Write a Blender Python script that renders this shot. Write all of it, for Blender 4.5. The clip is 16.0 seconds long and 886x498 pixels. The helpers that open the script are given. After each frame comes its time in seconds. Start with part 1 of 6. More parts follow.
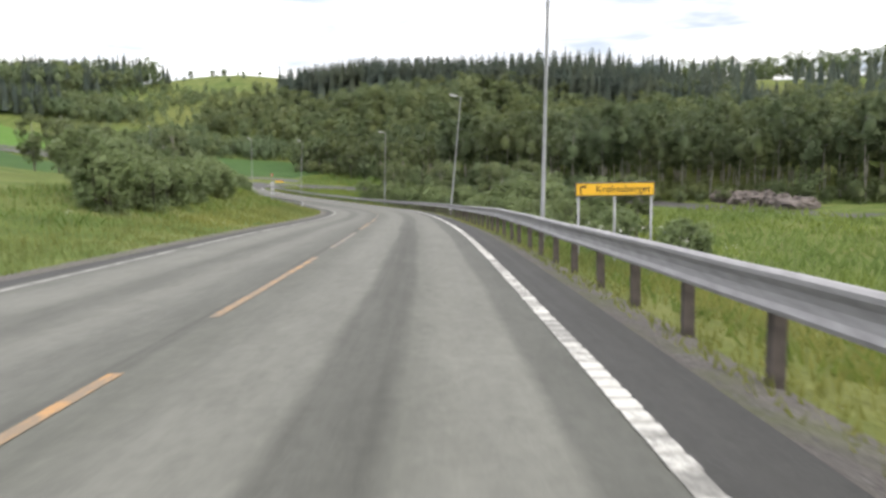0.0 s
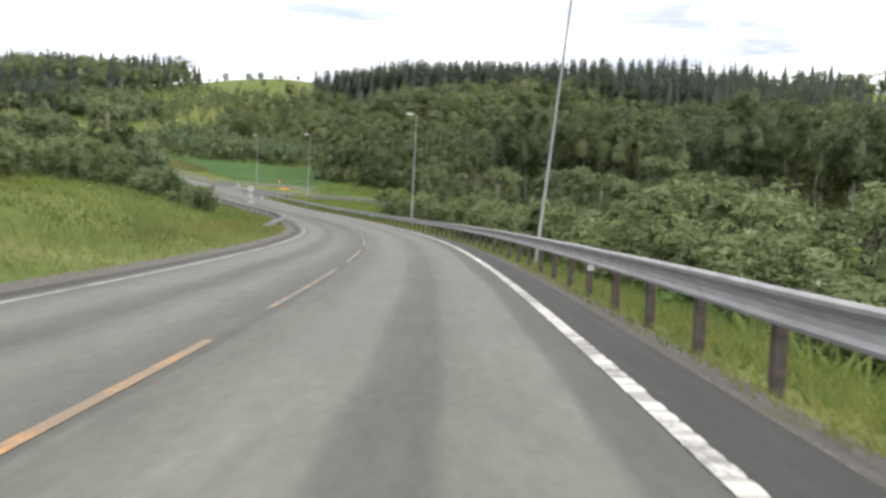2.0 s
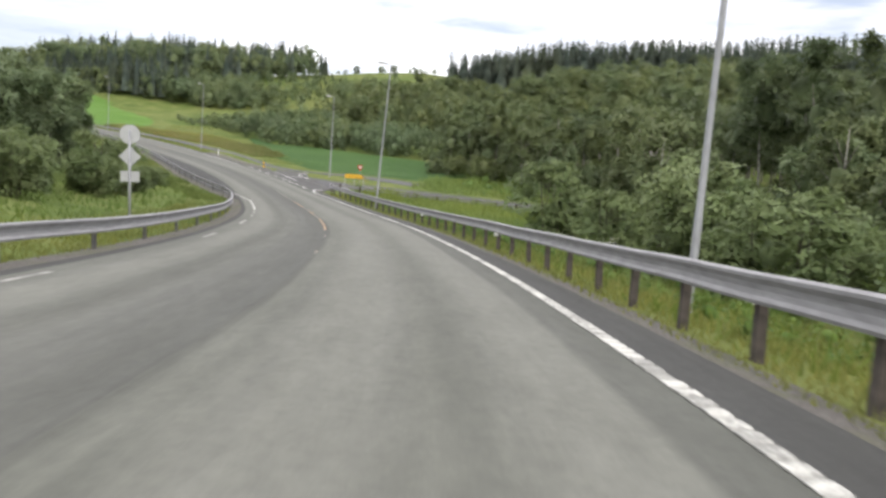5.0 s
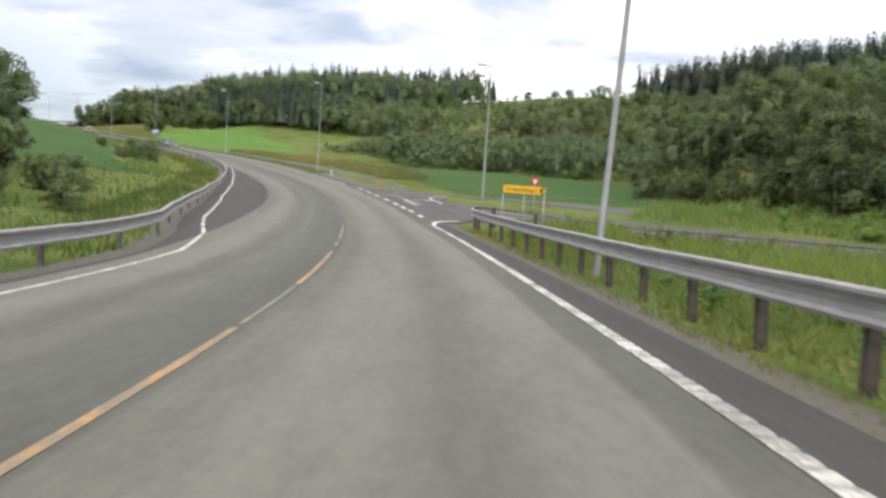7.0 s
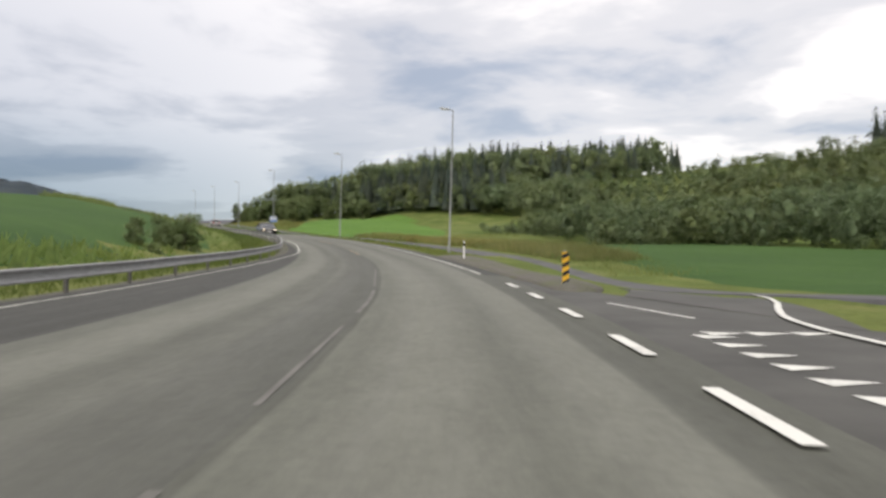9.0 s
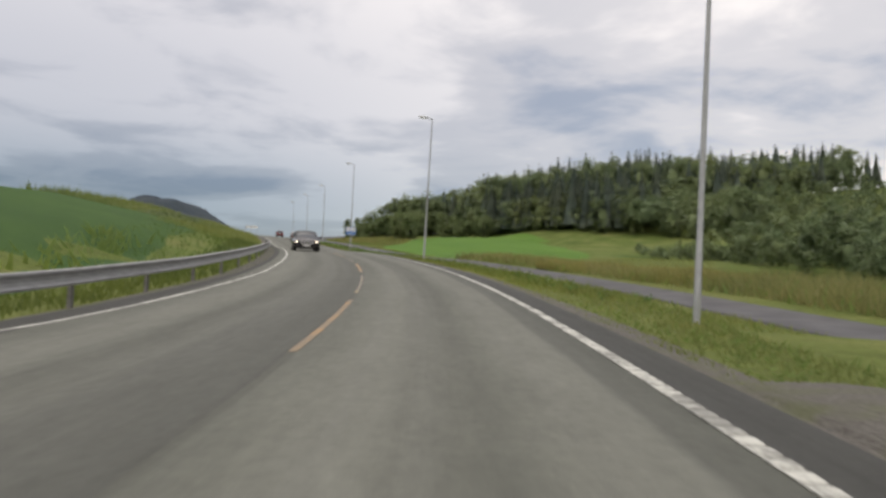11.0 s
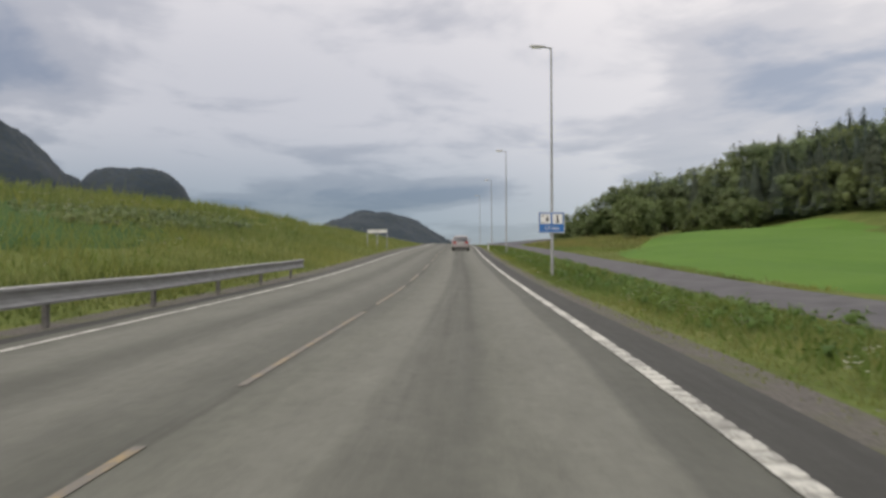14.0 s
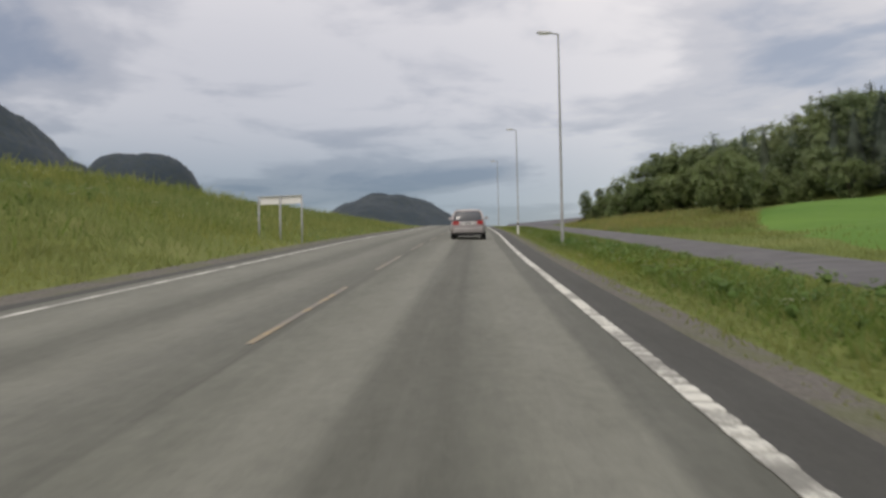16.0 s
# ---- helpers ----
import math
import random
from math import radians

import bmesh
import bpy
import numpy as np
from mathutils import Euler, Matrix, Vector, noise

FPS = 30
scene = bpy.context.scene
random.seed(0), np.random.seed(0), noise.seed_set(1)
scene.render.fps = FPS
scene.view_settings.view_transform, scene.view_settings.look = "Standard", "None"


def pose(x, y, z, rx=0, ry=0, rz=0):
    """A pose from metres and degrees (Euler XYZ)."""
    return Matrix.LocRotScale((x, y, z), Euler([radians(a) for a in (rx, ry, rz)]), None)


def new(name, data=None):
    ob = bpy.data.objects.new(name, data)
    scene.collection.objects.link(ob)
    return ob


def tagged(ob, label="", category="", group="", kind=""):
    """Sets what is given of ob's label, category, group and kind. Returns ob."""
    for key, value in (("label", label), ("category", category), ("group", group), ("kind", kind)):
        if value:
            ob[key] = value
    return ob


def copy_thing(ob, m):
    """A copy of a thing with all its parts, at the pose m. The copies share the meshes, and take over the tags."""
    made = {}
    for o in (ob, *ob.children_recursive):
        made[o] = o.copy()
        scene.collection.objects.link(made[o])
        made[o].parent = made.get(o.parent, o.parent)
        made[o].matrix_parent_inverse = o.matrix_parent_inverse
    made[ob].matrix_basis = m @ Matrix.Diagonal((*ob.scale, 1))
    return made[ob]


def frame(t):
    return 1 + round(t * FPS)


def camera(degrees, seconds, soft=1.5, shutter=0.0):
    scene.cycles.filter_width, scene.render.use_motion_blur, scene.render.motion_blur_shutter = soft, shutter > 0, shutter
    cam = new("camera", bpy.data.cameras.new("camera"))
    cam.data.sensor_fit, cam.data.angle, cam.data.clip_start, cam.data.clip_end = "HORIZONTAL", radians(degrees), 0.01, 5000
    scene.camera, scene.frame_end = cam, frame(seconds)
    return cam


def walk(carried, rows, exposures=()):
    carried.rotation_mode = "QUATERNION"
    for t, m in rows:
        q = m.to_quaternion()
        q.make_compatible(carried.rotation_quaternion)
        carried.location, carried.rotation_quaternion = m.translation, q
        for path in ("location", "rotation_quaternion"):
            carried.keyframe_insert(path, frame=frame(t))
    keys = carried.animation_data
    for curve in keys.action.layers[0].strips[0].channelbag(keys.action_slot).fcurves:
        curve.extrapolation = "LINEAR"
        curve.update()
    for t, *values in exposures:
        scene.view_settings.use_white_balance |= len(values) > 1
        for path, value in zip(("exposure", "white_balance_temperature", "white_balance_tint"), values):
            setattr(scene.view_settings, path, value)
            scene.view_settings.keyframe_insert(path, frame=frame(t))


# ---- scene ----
cam = camera(59.78, 16.0, soft=2.9, shutter=0.13)
PATH = [
    (0, pose(6.85, -20.37, 11.812, 81.96, 1.12, 0.03)),
    (0.25, pose(6.73, -15.51, 11.477, 82.05, 0.96, -0.10)),
    (0.5, pose(6.62, -10.65, 11.140, 82.12, 0.81, -0.10)),
    (0.75, pose(6.49, -5.80, 10.800, 82.11, 0.48, 0.22)),
    (1, pose(6.34, -0.96, 10.455, 82.08, 0.16, 0.70)),
    (1.25, pose(6.15, 3.87, 10.104, 82.30, -0.16, 1.22)),
    (1.5, pose(5.93, 8.68, 9.746, 82.53, -0.48, 1.70)),
    (1.75, pose(5.67, 13.48, 9.383, 82.93, -0.64, 2.56)),
    (2, pose(5.39, 18.25, 9.015, 83.35, -0.79, 3.39)),
    (2.25, pose(5.08, 23.01, 8.645, 83.36, -1.25, 3.93)),
    (2.5, pose(4.72, 27.75, 8.276, 83.42, -1.71, 4.60)),
    (2.75, pose(4.33, 32.47, 7.913, 83.59, -1.88, 5.17)),
    (3, pose(3.88, 37.19, 7.560, 83.82, -2.05, 5.86)),
    (3.25, pose(3.35, 41.91, 7.221, 83.90, -2.09, 6.62)),
    (3.5, pose(2.76, 46.62, 6.891, 83.91, -2.14, 7.51)),
    (3.75, pose(2.07, 51.34, 6.565, 83.87, -2.18, 8.53)),
    (4, pose(1.29, 56.05, 6.238, 83.76, -2.23, 9.66)),
    (4.25, pose(0.40, 60.77, 5.907, 83.68, -2.27, 10.81)),
    (4.5, pose(-0.60, 65.48, 5.578, 83.69, -2.32, 11.87)),
    (4.75, pose(-1.69, 70.20, 5.259, 83.80, -2.36, 12.86)),
    (5, pose(-2.88, 74.94, 4.958, 84.01, -2.41, 13.76)),
    (5.25, pose(-4.16, 79.68, 4.682, 84.25, -2.46, 14.71)),
    (5.5, pose(-5.54, 84.42, 4.430, 84.40, -2.31, 16.01)),
    (5.75, pose(-7.04, 89.16, 4.200, 84.79, -2.18, 17.25)),
    (6, pose(-8.68, 93.87, 3.985, 85.12, -2.16, 18.69)),
    (6.25, pose(-10.47, 98.56, 3.788, 85.36, -2.21, 20.79)),
    (6.5, pose(-12.39, 103.20, 3.611, 85.63, -2.25, 22.78)),
    (6.75, pose(-14.45, 107.80, 3.466, 85.97, -1.98, 24.60)),
    (7, pose(-16.63, 112.36, 3.348, 86.34, -1.71, 26.33)),
    (7.25, pose(-18.92, 116.85, 3.261, 86.75, -1.82, 27.82)),
    (7.5, pose(-21.31, 121.28, 3.210, 87.26, -1.95, 29.31)),
    (7.75, pose(-23.80, 125.64, 3.210, 87.99, -1.97, 30.77)),
    (8, pose(-26.39, 129.91, 3.263, 88.83, -2.01, 32.26)),
    (8.25, pose(-29.07, 134.10, 3.378, 89.88, -1.24, 33.96)),
    (8.5, pose(-31.84, 138.20, 3.547, 90.81, -0.47, 35.63)),
    (8.75, pose(-34.70, 142.23, 3.746, 91.83, -0.10, 37.31)),
    (9, pose(-37.64, 146.20, 3.975, 92.77, 0.33, 38.73)),
    (9.25, pose(-40.66, 150.12, 4.233, 93.01, 0.07, 39.89)),
    (9.5, pose(-43.77, 153.97, 4.512, 93.24, -0.18, 41.09)),
    (9.75, pose(-46.96, 157.77, 4.807, 93.43, -0.44, 42.34)),
    (10, pose(-50.24, 161.51, 5.118, 93.61, -0.70, 43.64)),
    (10.25, pose(-53.61, 165.17, 5.443, 93.77, -0.95, 44.89)),
    (10.5, pose(-57.06, 168.77, 5.781, 93.95, -1.21, 46.04)),
    (10.75, pose(-60.58, 172.31, 6.135, 94.15, -1.46, 47.07)),
    (11, pose(-64.16, 175.78, 6.504, 94.34, -1.72, 48.01)),
    (11.25, pose(-67.79, 179.19, 6.890, 94.56, -1.97, 49.01)),
    (11.5, pose(-71.48, 182.53, 7.291, 94.76, -2.23, 50.27)),
    (11.75, pose(-75.24, 185.76, 7.700, 94.94, -2.03, 51.43)),
    (12, pose(-79.08, 188.88, 8.125, 95.11, -1.85, 52.84)),
    (12.25, pose(-83.02, 191.87, 8.567, 95.40, -1.36, 54.25)),
    (12.5, pose(-87.03, 194.73, 9.018, 95.62, -0.89, 55.50)),
    (12.75, pose(-91.12, 197.47, 9.484, 95.54, -0.57, 57.11)),
    (13, pose(-95.28, 200.12, 9.946, 95.36, -0.25, 58.56)),
    (13.25, pose(-99.50, 202.68, 10.390, 95.11, -0.46, 59.74)),
    (13.5, pose(-103.76, 205.16, 10.822, 94.96, -0.35, 61.20)),
    (13.75, pose(-108.05, 207.59, 11.241, 94.66, -0.05, 62.59)),
    (14, pose(-112.35, 209.98, 11.643, 94.33, 0.26, 63.74)),
    (14.25, pose(-116.64, 212.33, 12.036, 93.79, 0.19, 64.69)),
    (14.5, pose(-120.92, 214.65, 12.418, 93.34, 0.13, 65.60)),
    (14.75, pose(-125.19, 216.95, 12.796, 92.96, -0.12, 65.79)),
    (15, pose(-129.43, 219.22, 13.181, 92.69, -0.38, 65.95)),
    (15.25, pose(-133.64, 221.45, 13.563, 92.43, -0.36, 65.60)),
    (15.5, pose(-137.82, 223.67, 13.958, 92.40, -0.19, 65.04)),
    (15.75, pose(-141.97, 225.85, 14.366, 92.71, 0.48, 64.97)),
    (16, pose(-146.10, 228.02, 14.786, 93.00, 1.15, 64.91)),
]
walk(cam, PATH, [(0, 0.28, 6720, 15), (5.5, 0.25, 6720, 15), (6.5, 0.16, 6800, 14), (8.0, 0.02, 6940, 13), (9.0, -0.26, 7080, 13), (11.5, -0.50, 7150, 14), (16, -0.56, 7150, 14)])

# ---- daylight: high overcast with broken grey cloud ----
SUN_TURN, SUN_HIGH = 140.0, 48.0
world = bpy.data.worlds.new("overcast_sky")
scene.world = world
world.use_nodes = True
wn, wl = world.node_tree.nodes, world.node_tree.links
wn.clear()


def wnode(kind, **inputs):
    n = wn.new(kind)
    for k, v in inputs.items():
        n.inputs[k.replace("_", " ")].default_value = v
    return n


def wmath(op, a, b, clamp=False):
    n = wn.new("ShaderNodeMath")
    n.operation, n.use_clamp = op, clamp
    for i, v in enumerate((a, b)):
        if isinstance(v, (int, float)):
            n.inputs[i].default_value = v
        else:
            wl.new(v, n.inputs[i])
    return n.outputs[0]


def wramp(stops, fac):
    r = wn.new("ShaderNodeValToRGB")
    r.color_ramp.interpolation = "EASE"
    while len(r.color_ramp.elements) < len(stops):
        r.color_ramp.elements.new(0.5)
    for e, (p, c) in zip(r.color_ramp.elements, stops):
        e.position, e.color = p, (*c, 1)
    wl.new(fac, r.inputs[0])
    return r.outputs[0]


coords = wn.new("ShaderNodeTexCoord")
split = wn.new("ShaderNodeSeparateXYZ")
wl.new(coords.outputs["Generated"], split.inputs[0])
up = wmath("MAXIMUM", split.outputs[2], 0.0)
# cloud deck seen in perspective: the direction divided by its height
deck = wn.new("ShaderNodeCombineXYZ")
lift = wmath("ADD", up, 0.075)
wl.new(wmath("DIVIDE", split.outputs[0], lift), deck.inputs[0])
wl.new(wmath("DIVIDE", split.outputs[1], lift), deck.inputs[1])
big = wnode("ShaderNodeTexNoise", Scale=0.62, Detail=5.0, Roughness=0.5, Distortion=0.5)
small = wnode("ShaderNodeTexNoise", Scale=1.9, Detail=6.0, Roughness=0.55, Distortion=0.3)
wl.new(deck.outputs[0], big.inputs["Vector"])
wl.new(deck.outputs[0], small.inputs["Vector"])
clump = wmath("ADD", wmath("MULTIPLY", big.outputs[0], 0.68), wmath("MULTIPLY", small.outputs[0], 0.32))
cloud = wramp([(0.37, (0.36, 0.41, 0.50)), (0.48, (0.665, 0.675, 0.705)), (0.57, (0.98, 0.97, 0.965))], clump)
# clear blue-grey distance low down, towards the north-west
low = wramp([(0.0, (0.16, 0.23, 0.33)), (0.10, (0.26, 0.33, 0.42)), (0.24, (0.62, 0.65, 0.71)), (0.6, (0.85, 0.86, 0.89))], up)
west = wmath("ADD", wmath("MULTIPLY", split.outputs[0], -0.98), wmath("MULTIPLY", split.outputs[1], 0.2))
westly = wmath("MULTIPLY", wmath("SUBTRACT", west, 0.66), 3.2, True)
haze = wn.new("ShaderNodeMixRGB")
haze.blend_type = "MULTIPLY"
wl.new(westly, haze.inputs[0])
wl.new(cloud, haze.inputs[1])
wl.new(low, haze.inputs[2])
# a darker bank of cloud to the west-south-west
bank_way = wmath("ADD", wmath("MULTIPLY", split.outputs[0], -0.996), wmath("MULTIPLY", split.outputs[1], -0.087))
dusk = wn.new("ShaderNodeMixRGB")
dusk.blend_type = "MULTIPLY"
dusk.inputs[2].default_value = (0.91, 0.92, 0.94, 1)
wl.new(wmath("MULTIPLY", wmath("SUBTRACT", bank_way, 0.72), 3.6, True), dusk.inputs[0])
wl.new(haze.outputs[0], dusk.inputs[1])
sky = wn.new("ShaderNodeTexSky")
sky.sky_type, sky.sun_disc = "NISHITA", False
sky.sun_elevation, sky.sun_rotation = radians(SUN_HIGH), radians(SUN_TURN)
clear = wnode("ShaderNodeBackground", Strength=0.05)
wl.new(sky.outputs[0], clear.inputs[0])
deck_light = wn.new("ShaderNodeBackground")
wl.new(dusk.outputs[0], deck_light.inputs[0])
# an overcast sky is about three times as bright overhead as at the horizon
wl.new(wmath("ADD", 1.05, wmath("MULTIPLY", wmath("MULTIPLY", up, up), 2.1)), deck_light.inputs[1])
both = wn.new("ShaderNodeAddShader")
wl.new(clear.outputs[0], both.inputs[0])
wl.new(deck_light.outputs[0], both.inputs[1])
wout = wn.new("ShaderNodeOutputWorld")
wl.new(both.outputs[0], wout.inputs[0])

sun = new("sun", bpy.data.lights.new("sun", "SUN"))
sun.data.energy, sun.data.angle, sun.data.color = 1.1, radians(14), (1.0, 0.96, 0.9)
sun.rotation_euler = (radians(90 - SUN_HIGH), 0, radians(180 - SUN_TURN))


# ---- materials ----
def material(name, rough=0.8, metal=0.0, spec=0.3):
    m = bpy.data.materials.new(name)
    m.use_nodes = True
    b = m.node_tree.nodes["Principled BSDF"]
    b.inputs["Roughness"].default_value, b.inputs["Metallic"].default_value = rough, metal
    b.inputs["Specular IOR Level"].default_value = spec
    return m, m.node_tree.nodes, m.node_tree.links, b


class Mat:
    """Small helper round one node material."""

    def __init__(self, name, rough=0.8, metal=0.0, spec=0.3, coord="Object"):
        self.m, self.n, self.l, self.b = material(name, rough, metal, spec)
        self.tc = self.n.new("ShaderNodeTexCoord")
        self.at = self.tc.outputs[coord]

    def noise(self, scale, detail=4.0, rough=0.55, vec=None, stretch=None):
        v = vec or self.at
        if stretch:
            mp = self.n.new("ShaderNodeMapping")
            mp.inputs["Scale"].default_value = stretch
            self.l.new(v, mp.inputs[0])
            v = mp.outputs[0]
        t = self.n.new("ShaderNodeTexNoise")
        t.inputs["Scale"].default_value, t.inputs["Detail"].default_value = scale, detail
        t.inputs["Roughness"].default_value = rough
        self.l.new(v, t.inputs["Vector"])
        return t.outputs[0]

    def math(self, op, a, b=0.0, clamp=False):
        n = self.n.new("ShaderNodeMath")
        n.operation, n.use_clamp = op, clamp
        for i, v in enumerate((a, b)):
            if isinstance(v, (int, float)):
                n.inputs[i].default_value = v
            else:
                self.l.new(v, n.inputs[i])
        return n.outputs[0]

    def ramp(self, fac, *stops):
        r = self.n.new("ShaderNodeValToRGB")
        while len(r.color_ramp.elements) < len(stops):
            r.color_ramp.elements.new(0.5)
        for e, (p, c) in zip(r.color_ramp.elements, stops):
            e.position, e.color = p, (*(c if isinstance(c, tuple) else (c, c, c)), 1)
        self.l.new(fac, r.inputs[0])
        return r.outputs[0]

    def mix(self, fac, a, b, kind="MIX"):
        n = self.n.new("ShaderNodeMixRGB")
        n.blend_type = kind
        for i, v in enumerate((fac, a, b)):
            if isinstance(v, (int, float)):
                n.inputs[i].default_value = v
            elif isinstance(v, tuple):
                n.inputs[i].default_value = (*v, 1)
            else:
                self.l.new(v, n.inputs[i])
        return n.outputs[0]

    def random(self):
        return self.n.new("ShaderNodeObjectInfo").outputs["Random"]

    def island(self):
        return self.n.new("ShaderNodeNewGeometry").outputs["Random Per Island"]

    def bump(self, height, strength=0.3, dist=0.02):
        n = self.n.new("ShaderNodeBump")
        n.inputs["Strength"].default_value, n.inputs["Distance"].default_value = strength, dist
        self.l.new(height, n.inputs["Height"])
        self.l.new(n.outputs[0], self.b.inputs["Normal"])
        return self

    def done(self, color=None, rough=None):
        if color is not None:
            if isinstance(color, tuple):
                self.b.inputs["Base Color"].default_value = (*color, 1)
            else:
                self.l.new(color, self.b.inputs["Base Color"])
        if rough is not None:
            self.l.new(rough, self.b.inputs["Roughness"])
        return self.m


def plain(name, color, rough=0.6, metal=0.0, spec=0.4, vary=0.15, scale=3.0):
    k = Mat(name, rough, metal, spec)
    f = k.noise(scale, 5)
    lo, hi = tuple(c * (1 - vary) for c in color), tuple(min(1, c * (1 + vary)) for c in color)
    k.bump(k.noise(scale * 30, 3), 0.06, 0.003)
    return k.done(k.ramp(f, (0.3, lo), (0.7, hi)))


def asphalt_material():
    """Worn asphalt; the mesh's UV map holds metres along and across the road."""
    k = Mat("worn_asphalt", 0.82, 0, 0.25, "UV")
    sep = k.n.new("ShaderNodeSeparateXYZ")
    k.l.new(k.at, sep.inputs[0])
    along, across = sep.outputs[0], sep.outputs[1]
    wob = k.math("MULTIPLY", k.math("SUBTRACT", k.noise(0.05, 3, stretch=(1, 0.2, 1)), 0.5), 0.5)
    d = k.math("ADD", across, wob)

    def band(centre, half, soft):
        t = k.math("ABSOLUTE", k.math("SUBTRACT", d, centre))
        return k.math("SUBTRACT", 1.0, k.math("DIVIDE", k.math("SUBTRACT", t, half), soft, True), True)

    patch = k.noise(0.12, 4, stretch=(0.35, 1.6, 1))
    streak = k.noise(0.9, 5, 0.65, stretch=(0.05, 3.4, 1))
    mottle = k.noise(1.6, 5, 0.7, stretch=(0.35, 1.0, 1))
    grain = k.noise(60, 3, 0.7)
    base = k.ramp(k.math("ADD", k.math("MULTIPLY", patch, 0.5), k.math("MULTIPLY", streak, 0.5)), (0.32, (0.084, 0.084, 0.070)), (0.68, (0.150, 0.149, 0.127)))
    # polished wheel tracks are paler, the strip between them is darker with oil
    tracks = k.math("MAXIMUM", k.math("MAXIMUM", band(1.15, 0.30, 0.45), band(2.85, 0.30, 0.45)), k.math("MAXIMUM", band(-1.05, 0.3, 0.45), band(-2.6, 0.3, 0.45)))
    c = k.mix(k.math("MULTIPLY", tracks, 0.52), base, (0.177, 0.174, 0.151))
    reach = k.math("DIVIDE", k.math("ADD", along, 100.0), 800.0)
    first = k.math("MULTIPLY", band(1.84, 0.24, 0.13), k.ramp(reach, (0.0, 1.0), (0.165, 1.0), (0.21, 0.15), (0.40, 0.05), (0.46, 0.0)))
    later = k.math("MULTIPLY", band(1.62, 0.32, 0.16), k.ramp(reach, (0.36, 0.0), (0.43, 0.6), (0.47, 0.75), (0.58, 0.95), (1.0, 0.9)))
    oil = k.math("MAXIMUM", k.math("MAXIMUM", first, later), k.math("MULTIPLY", band(-1.85, 0.22, 0.4), 0.55))
    oil = k.math("MULTIPLY", oil, k.ramp(streak, (0.30, 0.55), (0.62, 1.0)))
    left_dark = k.ramp(reach, (0.20, 0.10), (0.26, 0.75), (0.40, 0.8), (0.46, 0.15), (1.0, 0.1))
    c = k.mix(k.math("MULTIPLY", oil, 0.8), c, (0.066, 0.065, 0.056))
    c = k.mix(k.math("MULTIPLY", band(3.36, 0.22, 0.10), 0.65), c, (0.070, 0.070, 0.061))
    seam = band(0.0, 0.05, 0.05)
    c = k.mix(k.math("MULTIPLY", k.math("MULTIPLY", seam, k.ramp(streak, (0.35, 0.2), (0.6, 1.0))), 0.6), c, (0.045, 0.044, 0.037))
    # newer dark strip on the inner side of the opposite lane and on both shoulders
    inner_lane = k.math("MULTIPLY", k.math("LESS_THAN", d, -0.02), band(-0.5, 0.62, 0.55))
    c = k.mix(k.math("MULTIPLY", k.math("MULTIPLY", inner_lane, left_dark), 0.85), c, (0.074, 0.073, 0.066))
    c = k.mix(k.math("MULTIPLY", band(-0.45, 0.30, 0.25), 0.30), c, (0.076, 0.075, 0.066))
    mouth = k.math("LESS_THAN", k.math("ABSOLUTE", k.math("SUBTRACT", along, 184.0)), 17.0)
    edge = k.math("MAXIMUM", k.math("SUBTRACT", k.math("GREATER_THAN", across, 3.68), mouth, True), k.math("LESS_THAN", across, -3.75))
    c = k.mix(k.math("MULTIPLY", edge, 0.88), c, (0.040, 0.039, 0.037))
    c = k.mix(k.math("MULTIPLY", k.math("MULTIPLY", mouth, k.math("DIVIDE", k.math("SUBTRACT", d, 3.05), 0.2, True)), 0.8), c, (0.082, 0.081, 0.069))
    c = k.mix(k.math("MULTIPLY", k.math("GREATER_THAN", grain, 0.62), 0.22), c, (0.269, 0.260, 0.226))
    c = k.mix(k.math("MULTIPLY", k.math("LESS_THAN", grain, 0.40), 0.25), c, (0.080, 0.080, 0.073))
    c = k.mix(0.32, c, k.ramp(mottle, (0.32, (0.598, 0.600, 0.556)), (0.68, (1.28, 1.28, 1.25))), "MULTIPLY")
    blotch = k.noise(6.5, 4, 0.72)
    c = k.mix(0.8, c, k.ramp(blotch, (0.34, (0.90, 0.90, 0.90)), (0.50, (1.0, 1.0, 1.0)), (0.66, (1.10, 1.10, 1.09))), "MULTIPLY")
    crack = k.n.new("ShaderNodeTexVoronoi")
    crack.feature = "DISTANCE_TO_EDGE"
    crack.inputs["Scale"].default_value = 0.45
    k.l.new(k.at, crack.inputs["Vector"])
    fine_crack = k.math("MULTIPLY", k.math("LESS_THAN", crack.outputs["Distance"], 0.006), k.ramp(patch, (0.56, 0.0), (0.66, 0.16)))
    c = k.mix(fine_crack, c, (0.045, 0.044, 0.039))
    drag = k.noise(9.0, 4, 0.7, stretch=(0.22, 1.0, 1))
    c = k.mix(0.45, c, k.ramp(drag, (0.32, (0.84, 0.84, 0.84)), (0.50, (1.0, 1.0, 1.0)), (0.68, (1.16, 1.16, 1.16))), "MULTIPLY")
    c = k.mix(1.0, c, (0.965, 1.0, 0.985), "MULTIPLY")
    k.bump(k.math("ADD", grain, k.math("MULTIPLY", patch, 0.3)), 0.35, 0.006)
    return k.done(c, k.ramp(streak, (0.3, 0.72), (0.7, 0.9)))


